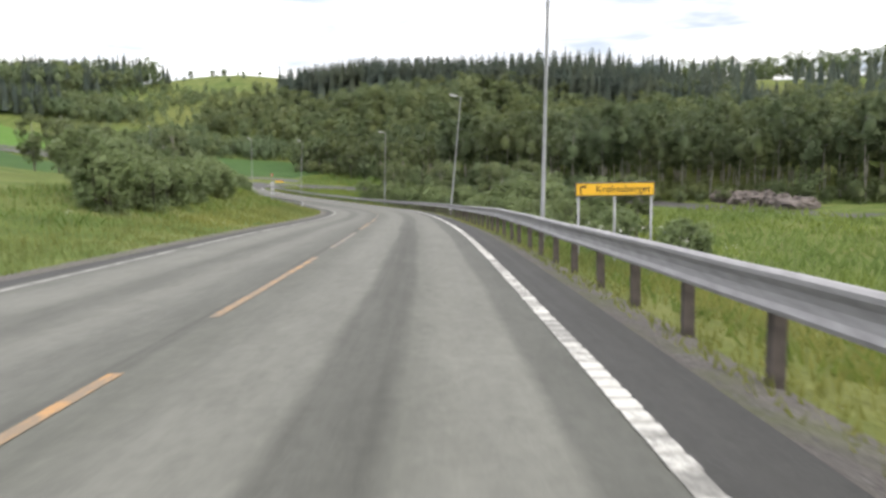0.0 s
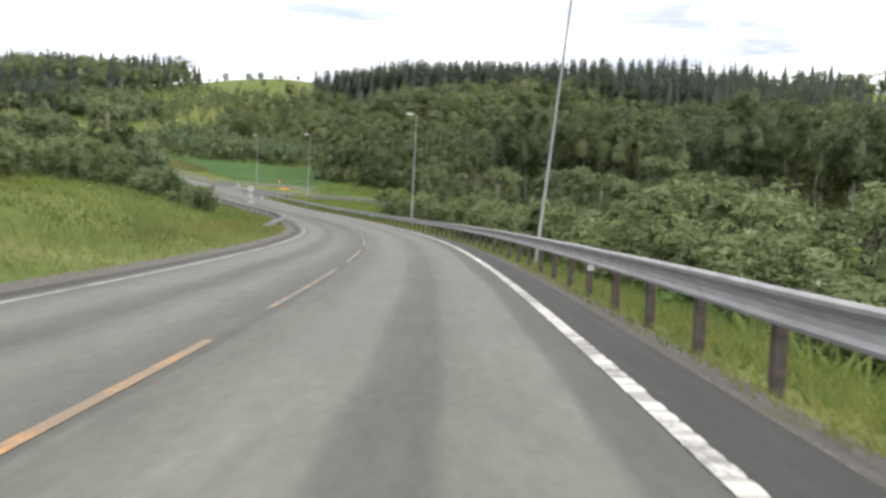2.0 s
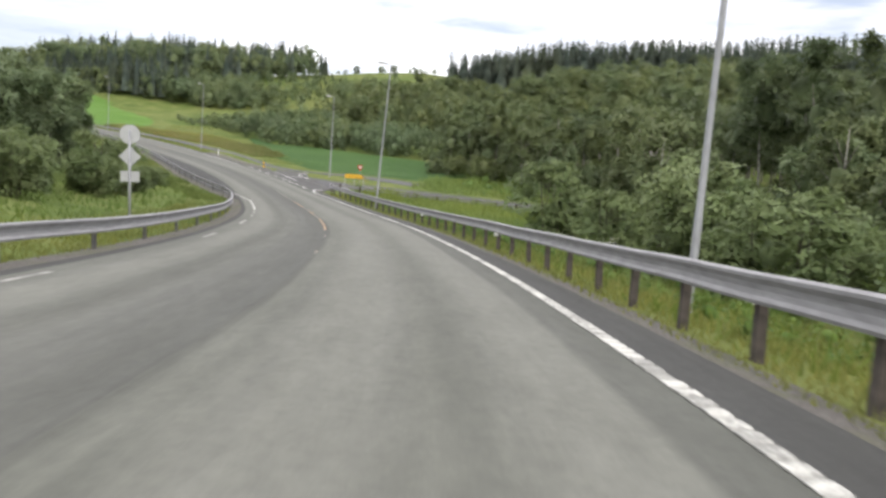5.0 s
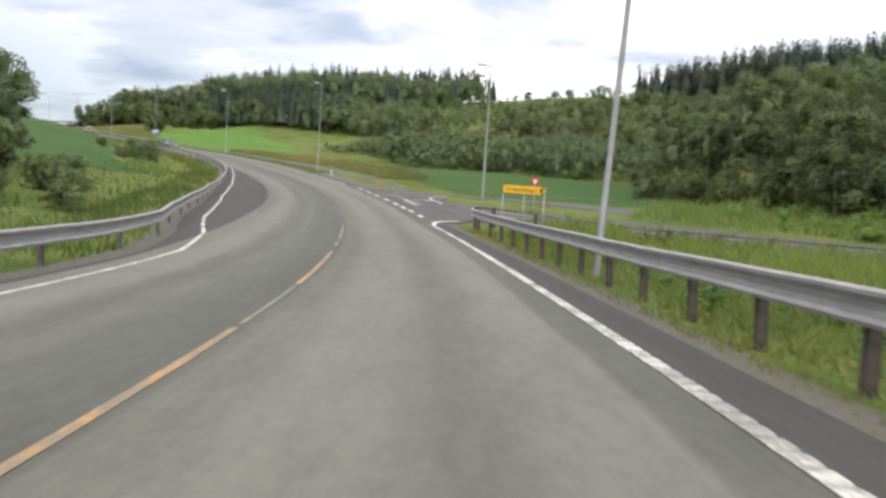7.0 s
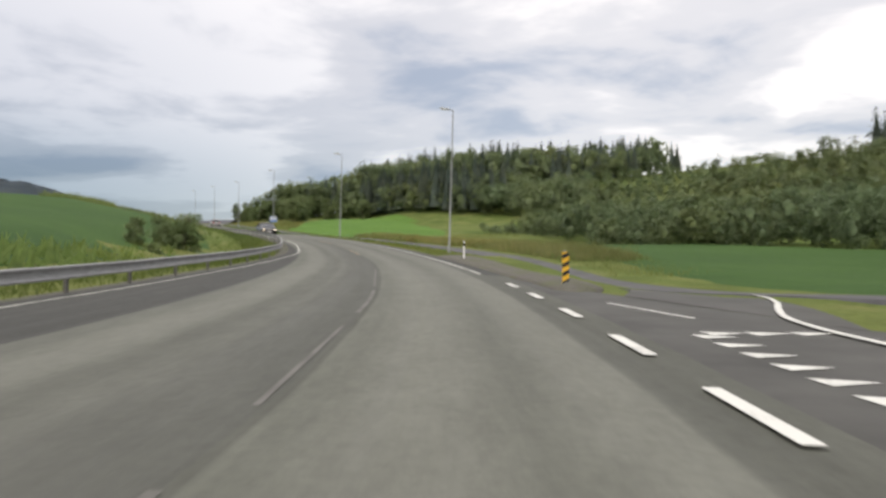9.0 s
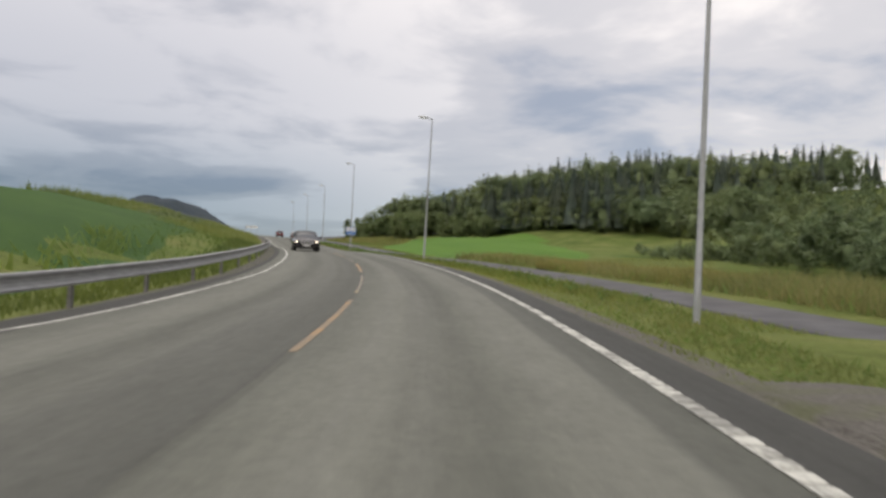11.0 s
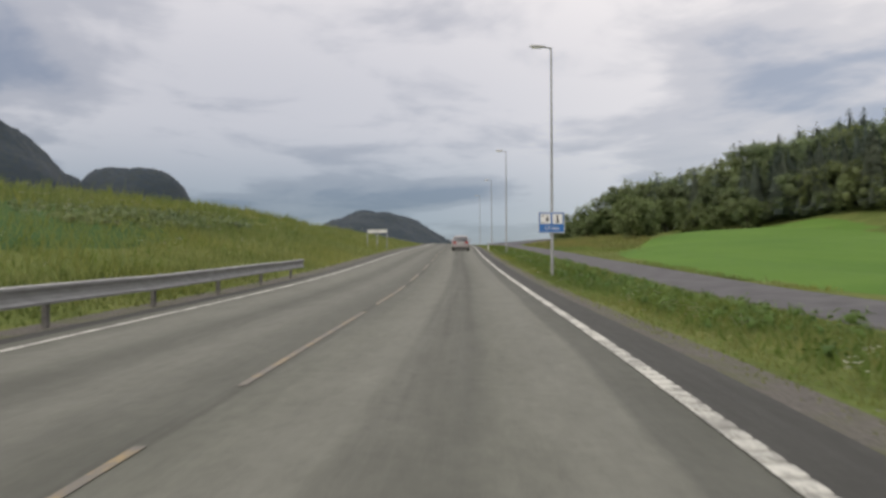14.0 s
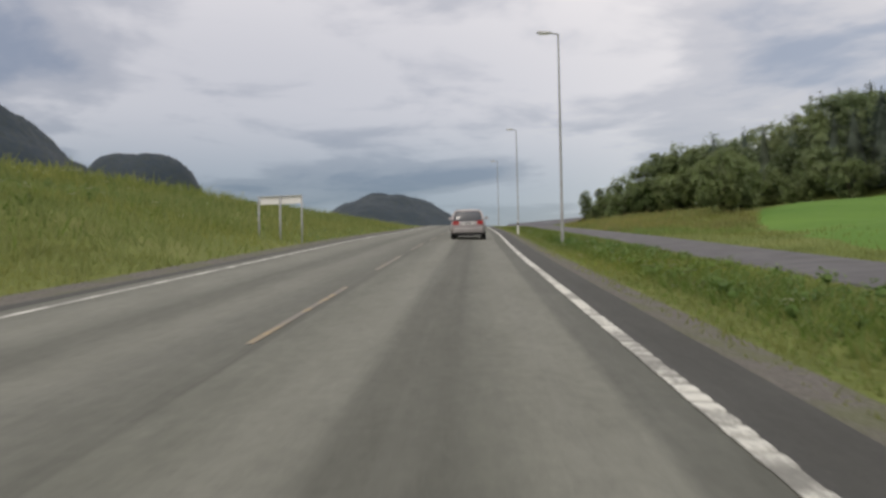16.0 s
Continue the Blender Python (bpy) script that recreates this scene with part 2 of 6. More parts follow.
def paint_material(name, color, worn, gone):
    k = Mat(name, 0.65, 0, 0.35)
    f = k.math("ADD", k.math("MULTIPLY", k.noise(1.6, 4), 0.5), k.math("MULTIPLY", k.noise(22, 4, 0.7), 0.5))
    k.bump(k.noise(80, 3), 0.3, 0.004)
    return k.done(k.ramp(f, (gone - 0.03, worn), (gone + 0.05, color)))


def ground_material():
    k = Mat("grassy_ground", 0.95, 0, 0.1)
    big = k.noise(0.018, 4)
    mid = k.noise(0.25, 5, 0.6)
    fine = k.noise(4.5, 4, 0.7)
    a = k.ramp(mid, (0.32, (0.066, 0.100, 0.024)), (0.50, (0.112, 0.160, 0.040)), (0.68, (0.185, 0.200, 0.072)))
    c = k.mix(k.ramp(big, (0.42, 0.0), (0.62, 0.6)), a, (0.185, 0.190, 0.060))
    c = k.mix(0.55, c, k.ramp(fine, (0.34, (0.34, 0.40, 0.32)), (0.66, (1.0, 1.0, 1.0))), "MULTIPLY")
    k.bump(k.math("ADD", fine, mid), 0.8, 0.15)
    return k.done(c)


def field_material(name, lo, hi):
    k = Mat(name, 0.9, 0, 0.15)
    rows = k.noise(0.6, 3, 0.5, stretch=(0.15, 1.0, 1))
    mid = k.noise(0.06, 4)
    fine = k.noise(7, 3, 0.7)
    c = k.ramp(k.math("ADD", k.math("MULTIPLY", rows, 0.35), k.math("MULTIPLY", mid, 0.65)), (0.35, lo), (0.65, hi))
    c = k.mix(0.4, c, k.ramp(fine, (0.3, (0.6, 0.65, 0.6)), (0.7, (1, 1, 1))), "MULTIPLY")
    k.bump(fine, 0.7, 0.1)
    return k.done(c)


def gravel_material():
    k = Mat("verge_gravel", 0.95, 0, 0.15)
    f = k.noise(28, 4, 0.7)
    g = k.noise(1.2, 4)
    c = k.ramp(f, (0.32, (0.058, 0.054, 0.048)), (0.66, (0.185, 0.174, 0.155)))
    c = k.mix(k.ramp(g, (0.45, 0.0), (0.65, 0.55)), c, (0.105, 0.120, 0.050))
    k.bump(f, 0.8, 0.03)
    return k.done(c)


def leaf_material(name, dark, light, rough=0.6, spots=0.0, through_light=0.3):
    """spots: size in metres of the leaves into which a leaf spray is cut; 0 leaves it whole."""
    k = Mat(name, rough, 0, 0.25)
    f = k.math("ADD", k.math("MULTIPLY", k.island(), 0.28), k.math("MULTIPLY", k.noise(0.13, 3), 1.0))
    f = k.math("ADD", f, k.math("MULTIPLY", k.math("SUBTRACT", k.random(), 0.5), 0.35))
    c = k.ramp(f, (0.25, dark), (0.95, light))
    c = k.mix(1.0, c, k.ramp(k.noise(0.07, 3), (0.38, (0.92, 0.98, 1.03)), (0.50, (1.0, 1.0, 1.0)), (0.62, (1.10, 1.05, 0.90))), "MULTIPLY")
    c = k.mix(1.0, c, k.ramp(k.noise(2.6, 4, 0.7), (0.32, (0.74, 0.78, 0.74)), (0.50, (1.0, 1.0, 1.0)), (0.68, (1.20, 1.16, 1.14))), "MULTIPLY")
    tr = k.n.new("ShaderNodeBsdfTranslucent")
    mixer = k.n.new("ShaderNodeMixShader")
    mixer.inputs[0].default_value = through_light
    k.l.new(c, k.b.inputs["Base Color"])
    k.l.new(c, tr.inputs[0])
    out = k.n["Material Output"]
    k.l.new(k.b.outputs[0], mixer.inputs[1])
    k.l.new(tr.outputs[0], mixer.inputs[2])
    k.l.new(mixer.outputs[0], out.inputs[0])
    if spots:
        cells = k.n.new("ShaderNodeTexVoronoi")
        cells.inputs["Scale"].default_value = 1.0 / spots
        k.l.new(k.at, cells.inputs["Vector"])
        gap = k.math("GREATER_THAN", cells.outputs["Distance"], 0.48)
        air, cut = k.n.new("ShaderNodeBsdfTransparent"), k.n.new("ShaderNodeMixShader")
        k.l.new(gap, cut.inputs[0])
        k.l.new(mixer.outputs[0], cut.inputs[1])
        k.l.new(air.outputs[0], cut.inputs[2])
        k.l.new(cut.outputs[0], out.inputs[0])
    return k.m


def steel_material():
    k = Mat("galvanised_steel", 0.7, 0.25, 0.3)
    f = k.noise(6, 4, stretch=(0.4, 0.4, 2.5))
    k.bump(k.noise(60, 3), 0.08, 0.003)
    return k.done(k.ramp(f, (0.3, (0.25, 0.25, 0.245)), (0.7, (0.36, 0.36, 0.355))), k.ramp(k.noise(2.0, 3), (0.3, 0.6), (0.7, 0.75)))


ASPHALT, GROUND, GRAVEL, STEEL = asphalt_material(), ground_material(), gravel_material(), steel_material()
FIELD = field_material("young_crop", (0.072, 0.154, 0.024), (0.106, 0.200, 0.033))
FIELD_DEEP = field_material("dense_crop", (0.034, 0.078, 0.018), (0.054, 0.108, 0.025))
WHITE_PAINT = paint_material("white_road_paint", (0.51, 0.51, 0.455), (0.23, 0.23, 0.205), 0.49)
YELLOW_PAINT = paint_material("yellow_road_paint", (0.42, 0.235, 0.085), (0.20, 0.155, 0.10), 0.53)
DIRTY_WHITE = paint_material("dirty_white_paint", (0.30, 0.30, 0.265), (0.15, 0.15, 0.132), 0.47)
WORN_LINE = paint_material("worn_off_line", (0.235, 0.185, 0.12), (0.145, 0.138, 0.120), 0.52)
FAINT_MARK = plain("faint_paint_rest", (0.15, 0.15, 0.14), 0.9, vary=0.4, scale=9)
PALE_SEAM = plain("pale_seam", (0.128, 0.124, 0.112), 0.9, vary=0.25, scale=2)
CLEAN_WHITE = paint_material("fresh_white_paint", (0.64, 0.64, 0.59), (0.42, 0.42, 0.385), 0.42)
FADED_PAINT = paint_material("faded_paint", (0.28, 0.212, 0.11), (0.150, 0.140, 0.118), 0.53)
PATH_ASPHALT = plain("path_asphalt", (0.076, 0.075, 0.077), 0.85, vary=0.3, scale=1.0)
DULL_STEEL = plain("dull_post_steel", (0.16, 0.155, 0.145), 0.7, 0.3, vary=0.3, scale=5)
WOOD_POST = plain("weathered_post_timber", (0.080, 0.068, 0.058), 0.9, vary=0.4, scale=6)
POLE_STEEL = plain("pole_galvanised", (0.31, 0.32, 0.32), 0.55, 0.4, vary=0.15)
SIGN_YELLOW = plain("sign_yellow", (0.80, 0.46, 0.035), 0.45, vary=0.04)
SIGN_BLUE = plain("sign_blue", (0.030, 0.150, 0.42), 0.45, vary=0.05)
SIGN_WHITE = plain("sign_white", (0.78, 0.78, 0.76), 0.5, vary=0.04)
SIGN_RED = plain("sign_red", (0.55, 0.035, 0.03), 0.5, vary=0.06)
SIGN_BACK = plain("sign_back_grey", (0.44, 0.45, 0.44), 0.55, 0.2, vary=0.08)
BLACK = plain("matt_black", (0.018, 0.018, 0.020), 0.6, vary=0.3)
TYRE = plain("tyre_rubber", (0.016, 0.016, 0.017), 0.85, vary=0.3)
GLASS = plain("dark_car_glass", (0.05, 0.055, 0.06), 0.05, 0.25, 0.9, vary=0.05)
SILVER = plain("silver_beige_paint", (0.37, 0.345, 0.34), 0.35, 0.3, vary=0.05)
DARK_CAR = plain("dark_plum_paint", (0.014, 0.011, 0.013), 0.16, 0.1, 0.7, vary=0.08)
RED_CAR = plain("dark_red_paint", (0.12, 0.03, 0.03), 0.3, 0.3, vary=0.08)
CHROME = plain("chrome", (0.7, 0.7, 0.7), 0.15, 0.95, vary=0.03)
TAIL_RED = plain("tail_lamp_red", (0.35, 0.02, 0.02), 0.2, vary=0.05)
PLATE = plain("plate_white", (0.72, 0.72, 0.70), 0.5, vary=0.03)
BARK = plain("birch_bark", (0.27, 0.255, 0.225), 0.9, vary=0.5, scale=5)
BARK_DARK = plain("dark_bark", (0.070, 0.058, 0.045), 0.95, vary=0.4, scale=5)
ROCK = plain("cut_rock", (0.125, 0.108, 0.094), 0.9, vary=0.75, scale=1.1)
TAR = plain("tar_seam", (0.066, 0.066, 0.066), 0.7, vary=0.4, scale=3)
LOOSE_STONE = plain("loose_stone", (0.135, 0.13, 0.12), 0.9, vary=0.5, scale=7)
DARK_WALL = plain("dark_barn_cladding", (0.045, 0.043, 0.045), 0.85, vary=0.25)
ROOF = plain("barn_roof", (0.07, 0.072, 0.08), 0.7, vary=0.2)
GREENS = {  # dark and light leaf colours, roughness, leaf size
    "birch_leaves": ((0.104, 0.138, 0.054), (0.186, 0.224, 0.100), 0.6, 0.2),
    "willow_leaves": ((0.126, 0.176, 0.066), (0.226, 0.276, 0.118), 0.6, 0.12),
    # spruce is paler and bluer: haze over the hill mixed into its needles
    "spruce_needles": ((0.071, 0.098, 0.078), (0.124, 0.156, 0.118), 0.7, 0.3),
    "alder_leaves": ((0.108, 0.152, 0.069), (0.190, 0.240, 0.113), 0.6, 0.18),
    # darker leaf colours, used on the birch wood and its edge bushes
    "edge_wood_leaves": ((0.070, 0.100, 0.042), (0.136, 0.170, 0.074), 0.6, 0.2),
}
LEAF_BIRCH, LEAF_BUSH, LEAF_SPRUCE, LEAF_DARK, LEAF_EDGE_WOOD = (leaf_material(n, a, b, r, spots=z, through_light=0.4) for n, (a, b, r, z) in GREENS.items())
INNER = {n: leaf_material(n + "_inner", a, b, r) for n, (a, b, r, z) in GREENS.items()}
GRASS_BLADE = leaf_material("verge_grass", (0.100, 0.138, 0.030), (0.255, 0.270, 0.092), through_light=0.6)
BANK_GRASS = leaf_material("bank_grass", (0.062, 0.104, 0.022), (0.150, 0.185, 0.055), through_light=0.6)
LUSH = leaf_material("lush_weeds", (0.062, 0.122, 0.024), (0.150, 0.225, 0.056), spots=0.06, through_light=0.4)
INNER["lush_weeds"] = leaf_material("lush_weeds_inner", (0.060, 0.122, 0.022), (0.140, 0.225, 0.052))
STRAW = leaf_material("seeding_grass", (0.116, 0.170, 0.040), (0.290, 0.312, 0.118), through_light=0.6)
TAN_GRASS = leaf_material("tan_meadow_grass", (0.135, 0.150, 0.044), (0.345, 0.310, 0.130), through_light=0.6)
WEED = leaf_material("weed_leaves", (0.094, 0.146, 0.030), (0.225, 0.290, 0.086), through_light=0.6)
INNER["weed_leaves"] = leaf_material("weed_leaves_inner", (0.094, 0.146, 0.030), (0.225, 0.290, 0.086))
FLOWER = plain("white_umbels", (0.70, 0.70, 0.60), 0.9, vary=0.1)
# distance haze is tinted into this blue-grey forest colour
FAR_HILL = leaf_material("haze_tinted_forest", (0.032, 0.050, 0.066), (0.044, 0.064, 0.080))


def lamp_glow(name, color, strength):
    m, n, l, b = material(name, 0.3)
    b.inputs["Base Color"].default_value = (*color, 1)
    b.inputs["Emission Color"].default_value, b.inputs["Emission Strength"].default_value = (*color, 1), strength
    return m


HEAD_LIGHT = lamp_glow("lit_headlamp", (1.0, 0.86, 0.62), 6.0)


# ---- mesh helpers ----
class Geo:
    """Collects vertices and faces of one mesh."""

    def __init__(self):
        self.v, self.f, self.uv = [], [], []

    def add(self, verts, faces):
        o = len(self.v)
        self.v += [tuple(p) for p in verts]
        self.f += [tuple(i + o for i in f) for f in faces]
        return self

    def box(self, x0, x1, y0, y1, z0, z1, m=None, taper=0.0):
        t = taper
        p = [(x0, y0, z0), (x1, y0, z0), (x1, y1, z0), (x0, y1, z0), (x0 + t, y0 + t, z1), (x1 - t, y0 + t, z1), (x1 - t, y1 - t, z1), (x0 + t, y1 - t, z1)]
        if m:
            p = [tuple(m @ Vector(q)) for q in p]
        return self.add(p, [(3, 2, 1, 0), (4, 5, 6, 7), (0, 1, 5, 4), (1, 2, 6, 5), (2, 3, 7, 6), (3, 0, 4, 7)])

    def tube(self, points, radii, sides=8, cap=True):
        pts = [Vector(p) for p in points]
        rings = []
        for i, p in enumerate(pts):
            d = (pts[min(i + 1, len(pts) - 1)] - pts[max(i - 1, 0)]).normalized()
            a = d.cross(Vector((0.31, 0.95, 0.05))).normalized()
            b = d.cross(a)
            rings.append([p + (a * math.cos(q) + b * math.sin(q)) * radii[i] for q in (2 * math.pi * j / sides for j in range(sides))])
        faces = [(i * sides + j, i * sides + (j + 1) % sides, (i + 1) * sides + (j + 1) % sides, (i + 1) * sides + j) for i in range(len(pts) - 1) for j in range(sides)]
        if cap:
            faces += [tuple(range(sides))[::-1], tuple((len(pts) - 1) * sides + j for j in range(sides))]
        return self.add([q for r in rings for q in r], faces)

    def sheet(self, rows):
        """A grid from rows of points."""
        w = len(rows[0])
        return self.add([p for r in rows for p in r], [(i * w + j, i * w + j + 1, (i + 1) * w + j + 1, (i + 1) * w + j) for i in range(len(rows) - 1) for j in range(w - 1)])

    def disc(self, centre, r, m=None, sides=20, squash=1.0, thick=0.004):
        ring = [(centre[0] + r * math.cos(2 * math.pi * j / sides), centre[1], centre[2] + r * squash * math.sin(2 * math.pi * j / sides)) for j in range(sides)]
        back = [(x, y + thick, z) for x, y, z in ring]
        p = ring + back
        if m:
            p = [tuple(m @ Vector(q)) for q in p]
        return self.add(p, [tuple(range(sides)), tuple(range(2 * sides - 1, sides - 1, -1))] + [(j, j + sides, (j + 1) % sides + sides, (j + 1) % sides) for j in range(sides)])

    def mesh(self, name, mat, smooth=False):
        me = bpy.data.meshes.new(name)
        me.from_pydata(self.v, [], self.f)
        me.materials.append(mat)
        if smooth:
            me.polygons.foreach_set("use_smooth", [True] * len(me.polygons))
        me.update()
        return me


def part(name, geo, mat, parent=None, label="", smooth=False):
    """Links a Geo (or a ready mesh) as one object under a thing."""
    ob = new(name, geo.mesh(name, mat, smooth) if isinstance(geo, Geo) else geo)
    if parent:
        ob.parent = parent
    return tagged(ob, label)


def thing(name, label, category, group="", m=None, kind=""):
    ob = tagged(new(name), label, category, group, kind)
    if m is not None:
        ob.matrix_basis = m
    return ob


def solid_text(name, words, size, mat, parent, m, label=""):
    """Built-in lettering as a thin mesh."""
    cu = bpy.data.curves.new(name, "FONT")
    cu.body, cu.size, cu.align_x, cu.align_y, cu.extrude = words, size, "CENTER", "CENTER", 0.002
    tmp = bpy.data.objects.new(name, cu)
    me = bpy.data.meshes.new_from_object(tmp)
    bpy.data.objects.remove(tmp)
    me.materials.clear()
    me.materials.append(mat)
    ob = new(name, me)
    ob.parent, ob.matrix_basis = parent, m
    return tagged(ob, label)


# ---- the road's alignment: heading and level every 25 m along its centre line ----
START, STEP = -100.0, 25.0
HEADING = [0.5, 0.5, 0.5, 0.6] + [0.74, 2.11, 4.14, 9.55, 15.67, 23.01, 30.17, 36.53, 43.81, 49.65, 57.49, 61.2, 62.16, 62.68, 61.98, 62.67, 63.41, 63.87, 64.02] + [62, 59, 55, 51, 48, 46, 45, 45, 45, 45]
LEVEL = [18.0, 16.2, 14.4, 12.4] + [10.54, 8.85, 6.94, 5.14, 3.53, 2.47, 2.04, 2.81, 4.31, 6.15, 8.43, 10.62, 12.59, 14.96, 17.36, 19.68, 21.96, 24.2, 26.1] + [27.4, 28.0, 28.2, 28.1, 27.7, 27.0, 26, 25, 24, 23]
ORIGIN = (4.405, -20.427)


def glide(knots, start, step, x):
    """Smooth interpolation through evenly spaced knots."""
    k = np.asarray(knots, float)
    x = np.asarray(x, float)
    i = np.clip(((x - start) // step).astype(int), 0, len(k) - 2)
    u = np.clip((x - start - i * step) / step, 0, 1)
    g = lambda j: k[np.clip(j, 0, len(k) - 1)]
    a, b, c, d = g(i - 1), g(i), g(i + 1), g(i + 2)
    return 0.5 * (2 * b + (c - a) * u + (2 * a - 5 * b + 4 * c - d) * u * u + (3 * b - a - 3 * c + d) * u**3)


AX_S = np.arange(-100.0, 700.0, 1.0)
_h = np.radians(glide(HEADING, START, STEP, AX_S))
_m = (_h[1:] + _h[:-1]) / 2
AX_X, AX_Y = np.r_[0, np.cumsum(-np.sin(_m))], np.r_[0, np.cumsum(np.cos(_m))]
AX_X, AX_Y = AX_X - AX_X[100] + ORIGIN[0], AX_Y - AX_Y[100] + ORIGIN[1]
AX_Z = glide(LEVEL, START, STEP, AX_S)


def lane_right(s):
    return np.interp(s, [0, 32, 60, 80, 100, 130, 150, 160, 164, 167, 200, 240, 270, 298, 312, 320, 330, 450], [3.60, 3.59, 3.54, 3.62, 3.74, 3.77, 3.63, 3.62, 3.57, 3.57, 3.62, 3.50, 3.54, 3.60, 3.46, 3.43, 3.43, 3.48])


LL_S, LL_D = [0, 100, 140, 152, 157, 160, 163, 170, 180, 190, 203, 216, 225, 240, 300, 450], [3.55, 3.42, 3.24, 3.2, 3.8, 4.41, 4.92, 5.55, 6.24, 6.27, 5.75, 4.75, 3.8, 3.26, 3.4, 3.2]


def lane_left(s):
    return np.interp(s, LL_S, LL_D)


def bank(s):
    return np.interp(s, [0, 100, 130, 150, 165, 180, 195, 210, 228, 245, 262, 280, 300, 320, 345, 400], [-0.012, -0.009, -0.0156, -0.0102, -0.0354, -0.026, -0.013, -0.0018, 0.009, 0.0016, -0.003, -0.0058, -0.0253, -0.0294, -0.0382, -0.02])


def at(s, d, dz=0.0):
    """World points from metres along and across (right is positive) the road, at a height over its surface."""
    s, d = np.asarray(s, float), np.asarray(d, float)
    x, y, z, h = (np.interp(s, AX_S, a) for a in (AX_X, AX_Y, AX_Z, _h))
    out = np.stack([x + np.cos(h) * d, y + np.sin(h) * d, z + bank(s) * np.clip(d, -5.5, 5.5) + dz], -1)
    return out


def turn(s):
    return math.degrees(float(np.interp(s, AX_S, _h)))


def across(x, y):
    """Metres along and across the road for world places."""
    x, y = np.ravel(x), np.ravel(y)
    s, d = np.empty(len(x)), np.empty(len(x))
    for a in range(0, len(x), 4000):
        q = slice(a, a + 4000)
        i = ((x[q, None] - AX_X[None, ::2]) ** 2 + (y[q, None] - AX_Y[None, ::2]) ** 2).argmin(1) * 2
        dx, dy = x[q] - AX_X[i], y[q] - AX_Y[i]
        s[q] = AX_S[i] + (-np.sin(_h[i]) * dx + np.cos(_h[i]) * dy)
        d[q] = np.cos(_h[i]) * dx + np.sin(_h[i]) * dy
    return s, d


# ---- the lie of the land ----
LAND_S = np.array([-60.0, 0, 50, 80, 100, 150, 200, 250, 300, 350, 420, 500, 620])
RIGHT_D = np.array([8.0, 12, 30, 62, 100, 160, 240, 420])
RIGHT_Z = np.array([  # levels to the right of the road
    [14.2, 12.5, 8.0, 5.0, 4.0, 5, 12, 34],
    [9.6, 8.6, 5.5, 3.5, 3.0, 4, 13, 36],
    [5.6, 4.2, 2.5, 2.0, 2.5, 5, 18, 40],
    [3.5, 2.6, 1.6, 1.5, 2.5, 6.8, 21.6, 41],
    [2.4, 1.6, 1.0, 1.2, 2.5, 8, 24, 42],
    [1.3, 1.1, 1.2, 2.5, 5.0, 12, 30, 44],
    [3.7, 3.6, 3.4, 4.5, 8.0, 18, 34, 44],
    [7.85, 7.75, 7.9, 8.8, 12, 25, 36, 46],
    [12.0, 12.0, 12.5, 13.5, 16, 28, 40, 50],
    [16.8, 16.8, 17.7, 18.6, 24, 36, 50, 54],
    [23.4, 23.3, 24.4, 25.6, 38, 45, 56, 55],
    [27.6, 27.6, 29.0, 33.5, 42, 44, 48, 46],
    [26.5, 26.8, 29.0, 33.0, 36, 38, 40, 40],
])
LEFT_D = np.array([7.0, 12, 25, 50, 100, 180])
LEFT_Z = np.array([  # heights over the road's level, to its left
    [-0.1, 0.4, 2.0, 4.0, 6, 8],
    [-0.1, 0.4, 1.3, 3.0, 6, 10],
    [0.1, 2.2, 3.0, 4.8, 8, 13],
    [0.1, 2.3, 4.0, 6.4, 9.5, 14],
    [-0.1, 1.1, 3.6, 7.0, 10, 14],
    [-0.3, 0.6, 3.5, 8.0, 12, 14],
    [-0.4, 0.3, 2.5, 5.0, 9, 12],
    [-0.2, 0.5, 2.2, 4.0, 5.5, 7],
    [0.3, 1.6, 4.1, 5.5, 6, 6],
    [0.3, 2.0, 4.2, 5.0, 4, 2],
    [0.1, 0.9, 1.8, 1.5, 0, -4],
    [-0.3, -0.4, -0.6, -1.5, -3, -8],
    [-0.3, -0.3, -0.5, -1.0, -4, -10],
])


def table(ks, kd, kz, s, d):
    fs = np.interp(s, ks, np.arange(len(ks)))
    fd = np.interp(d, kd, np.arange(len(kd)))
    i, j = np.minimum(fs.astype(int), len(ks) - 2), np.minimum(fd.astype(int), len(kd) - 2)
    u, v = fs - i, fd - j
    u, v = u * u * (3 - 2 * u), v
    return (kz[i, j] * (1 - u) + kz[i + 1, j] * u) * (1 - v) + (kz[i, j + 1] * (1 - u) + kz[i + 1, j + 1] * u) * v


def wavy(x, y, size, seed):
    """Cheap smooth relief from a few waves."""
    r = np.random.RandomState(seed)
    out = 0
    for n in range(6):
        a, p, q = r.uniform(0, 6.28), r.uniform(0, 6.28), r.uniform(0.6, 1.8)
        out = out + np.sin((x * math.cos(a) + y * math.sin(a)) * 6.28 * q / size + p)
    return out / 6


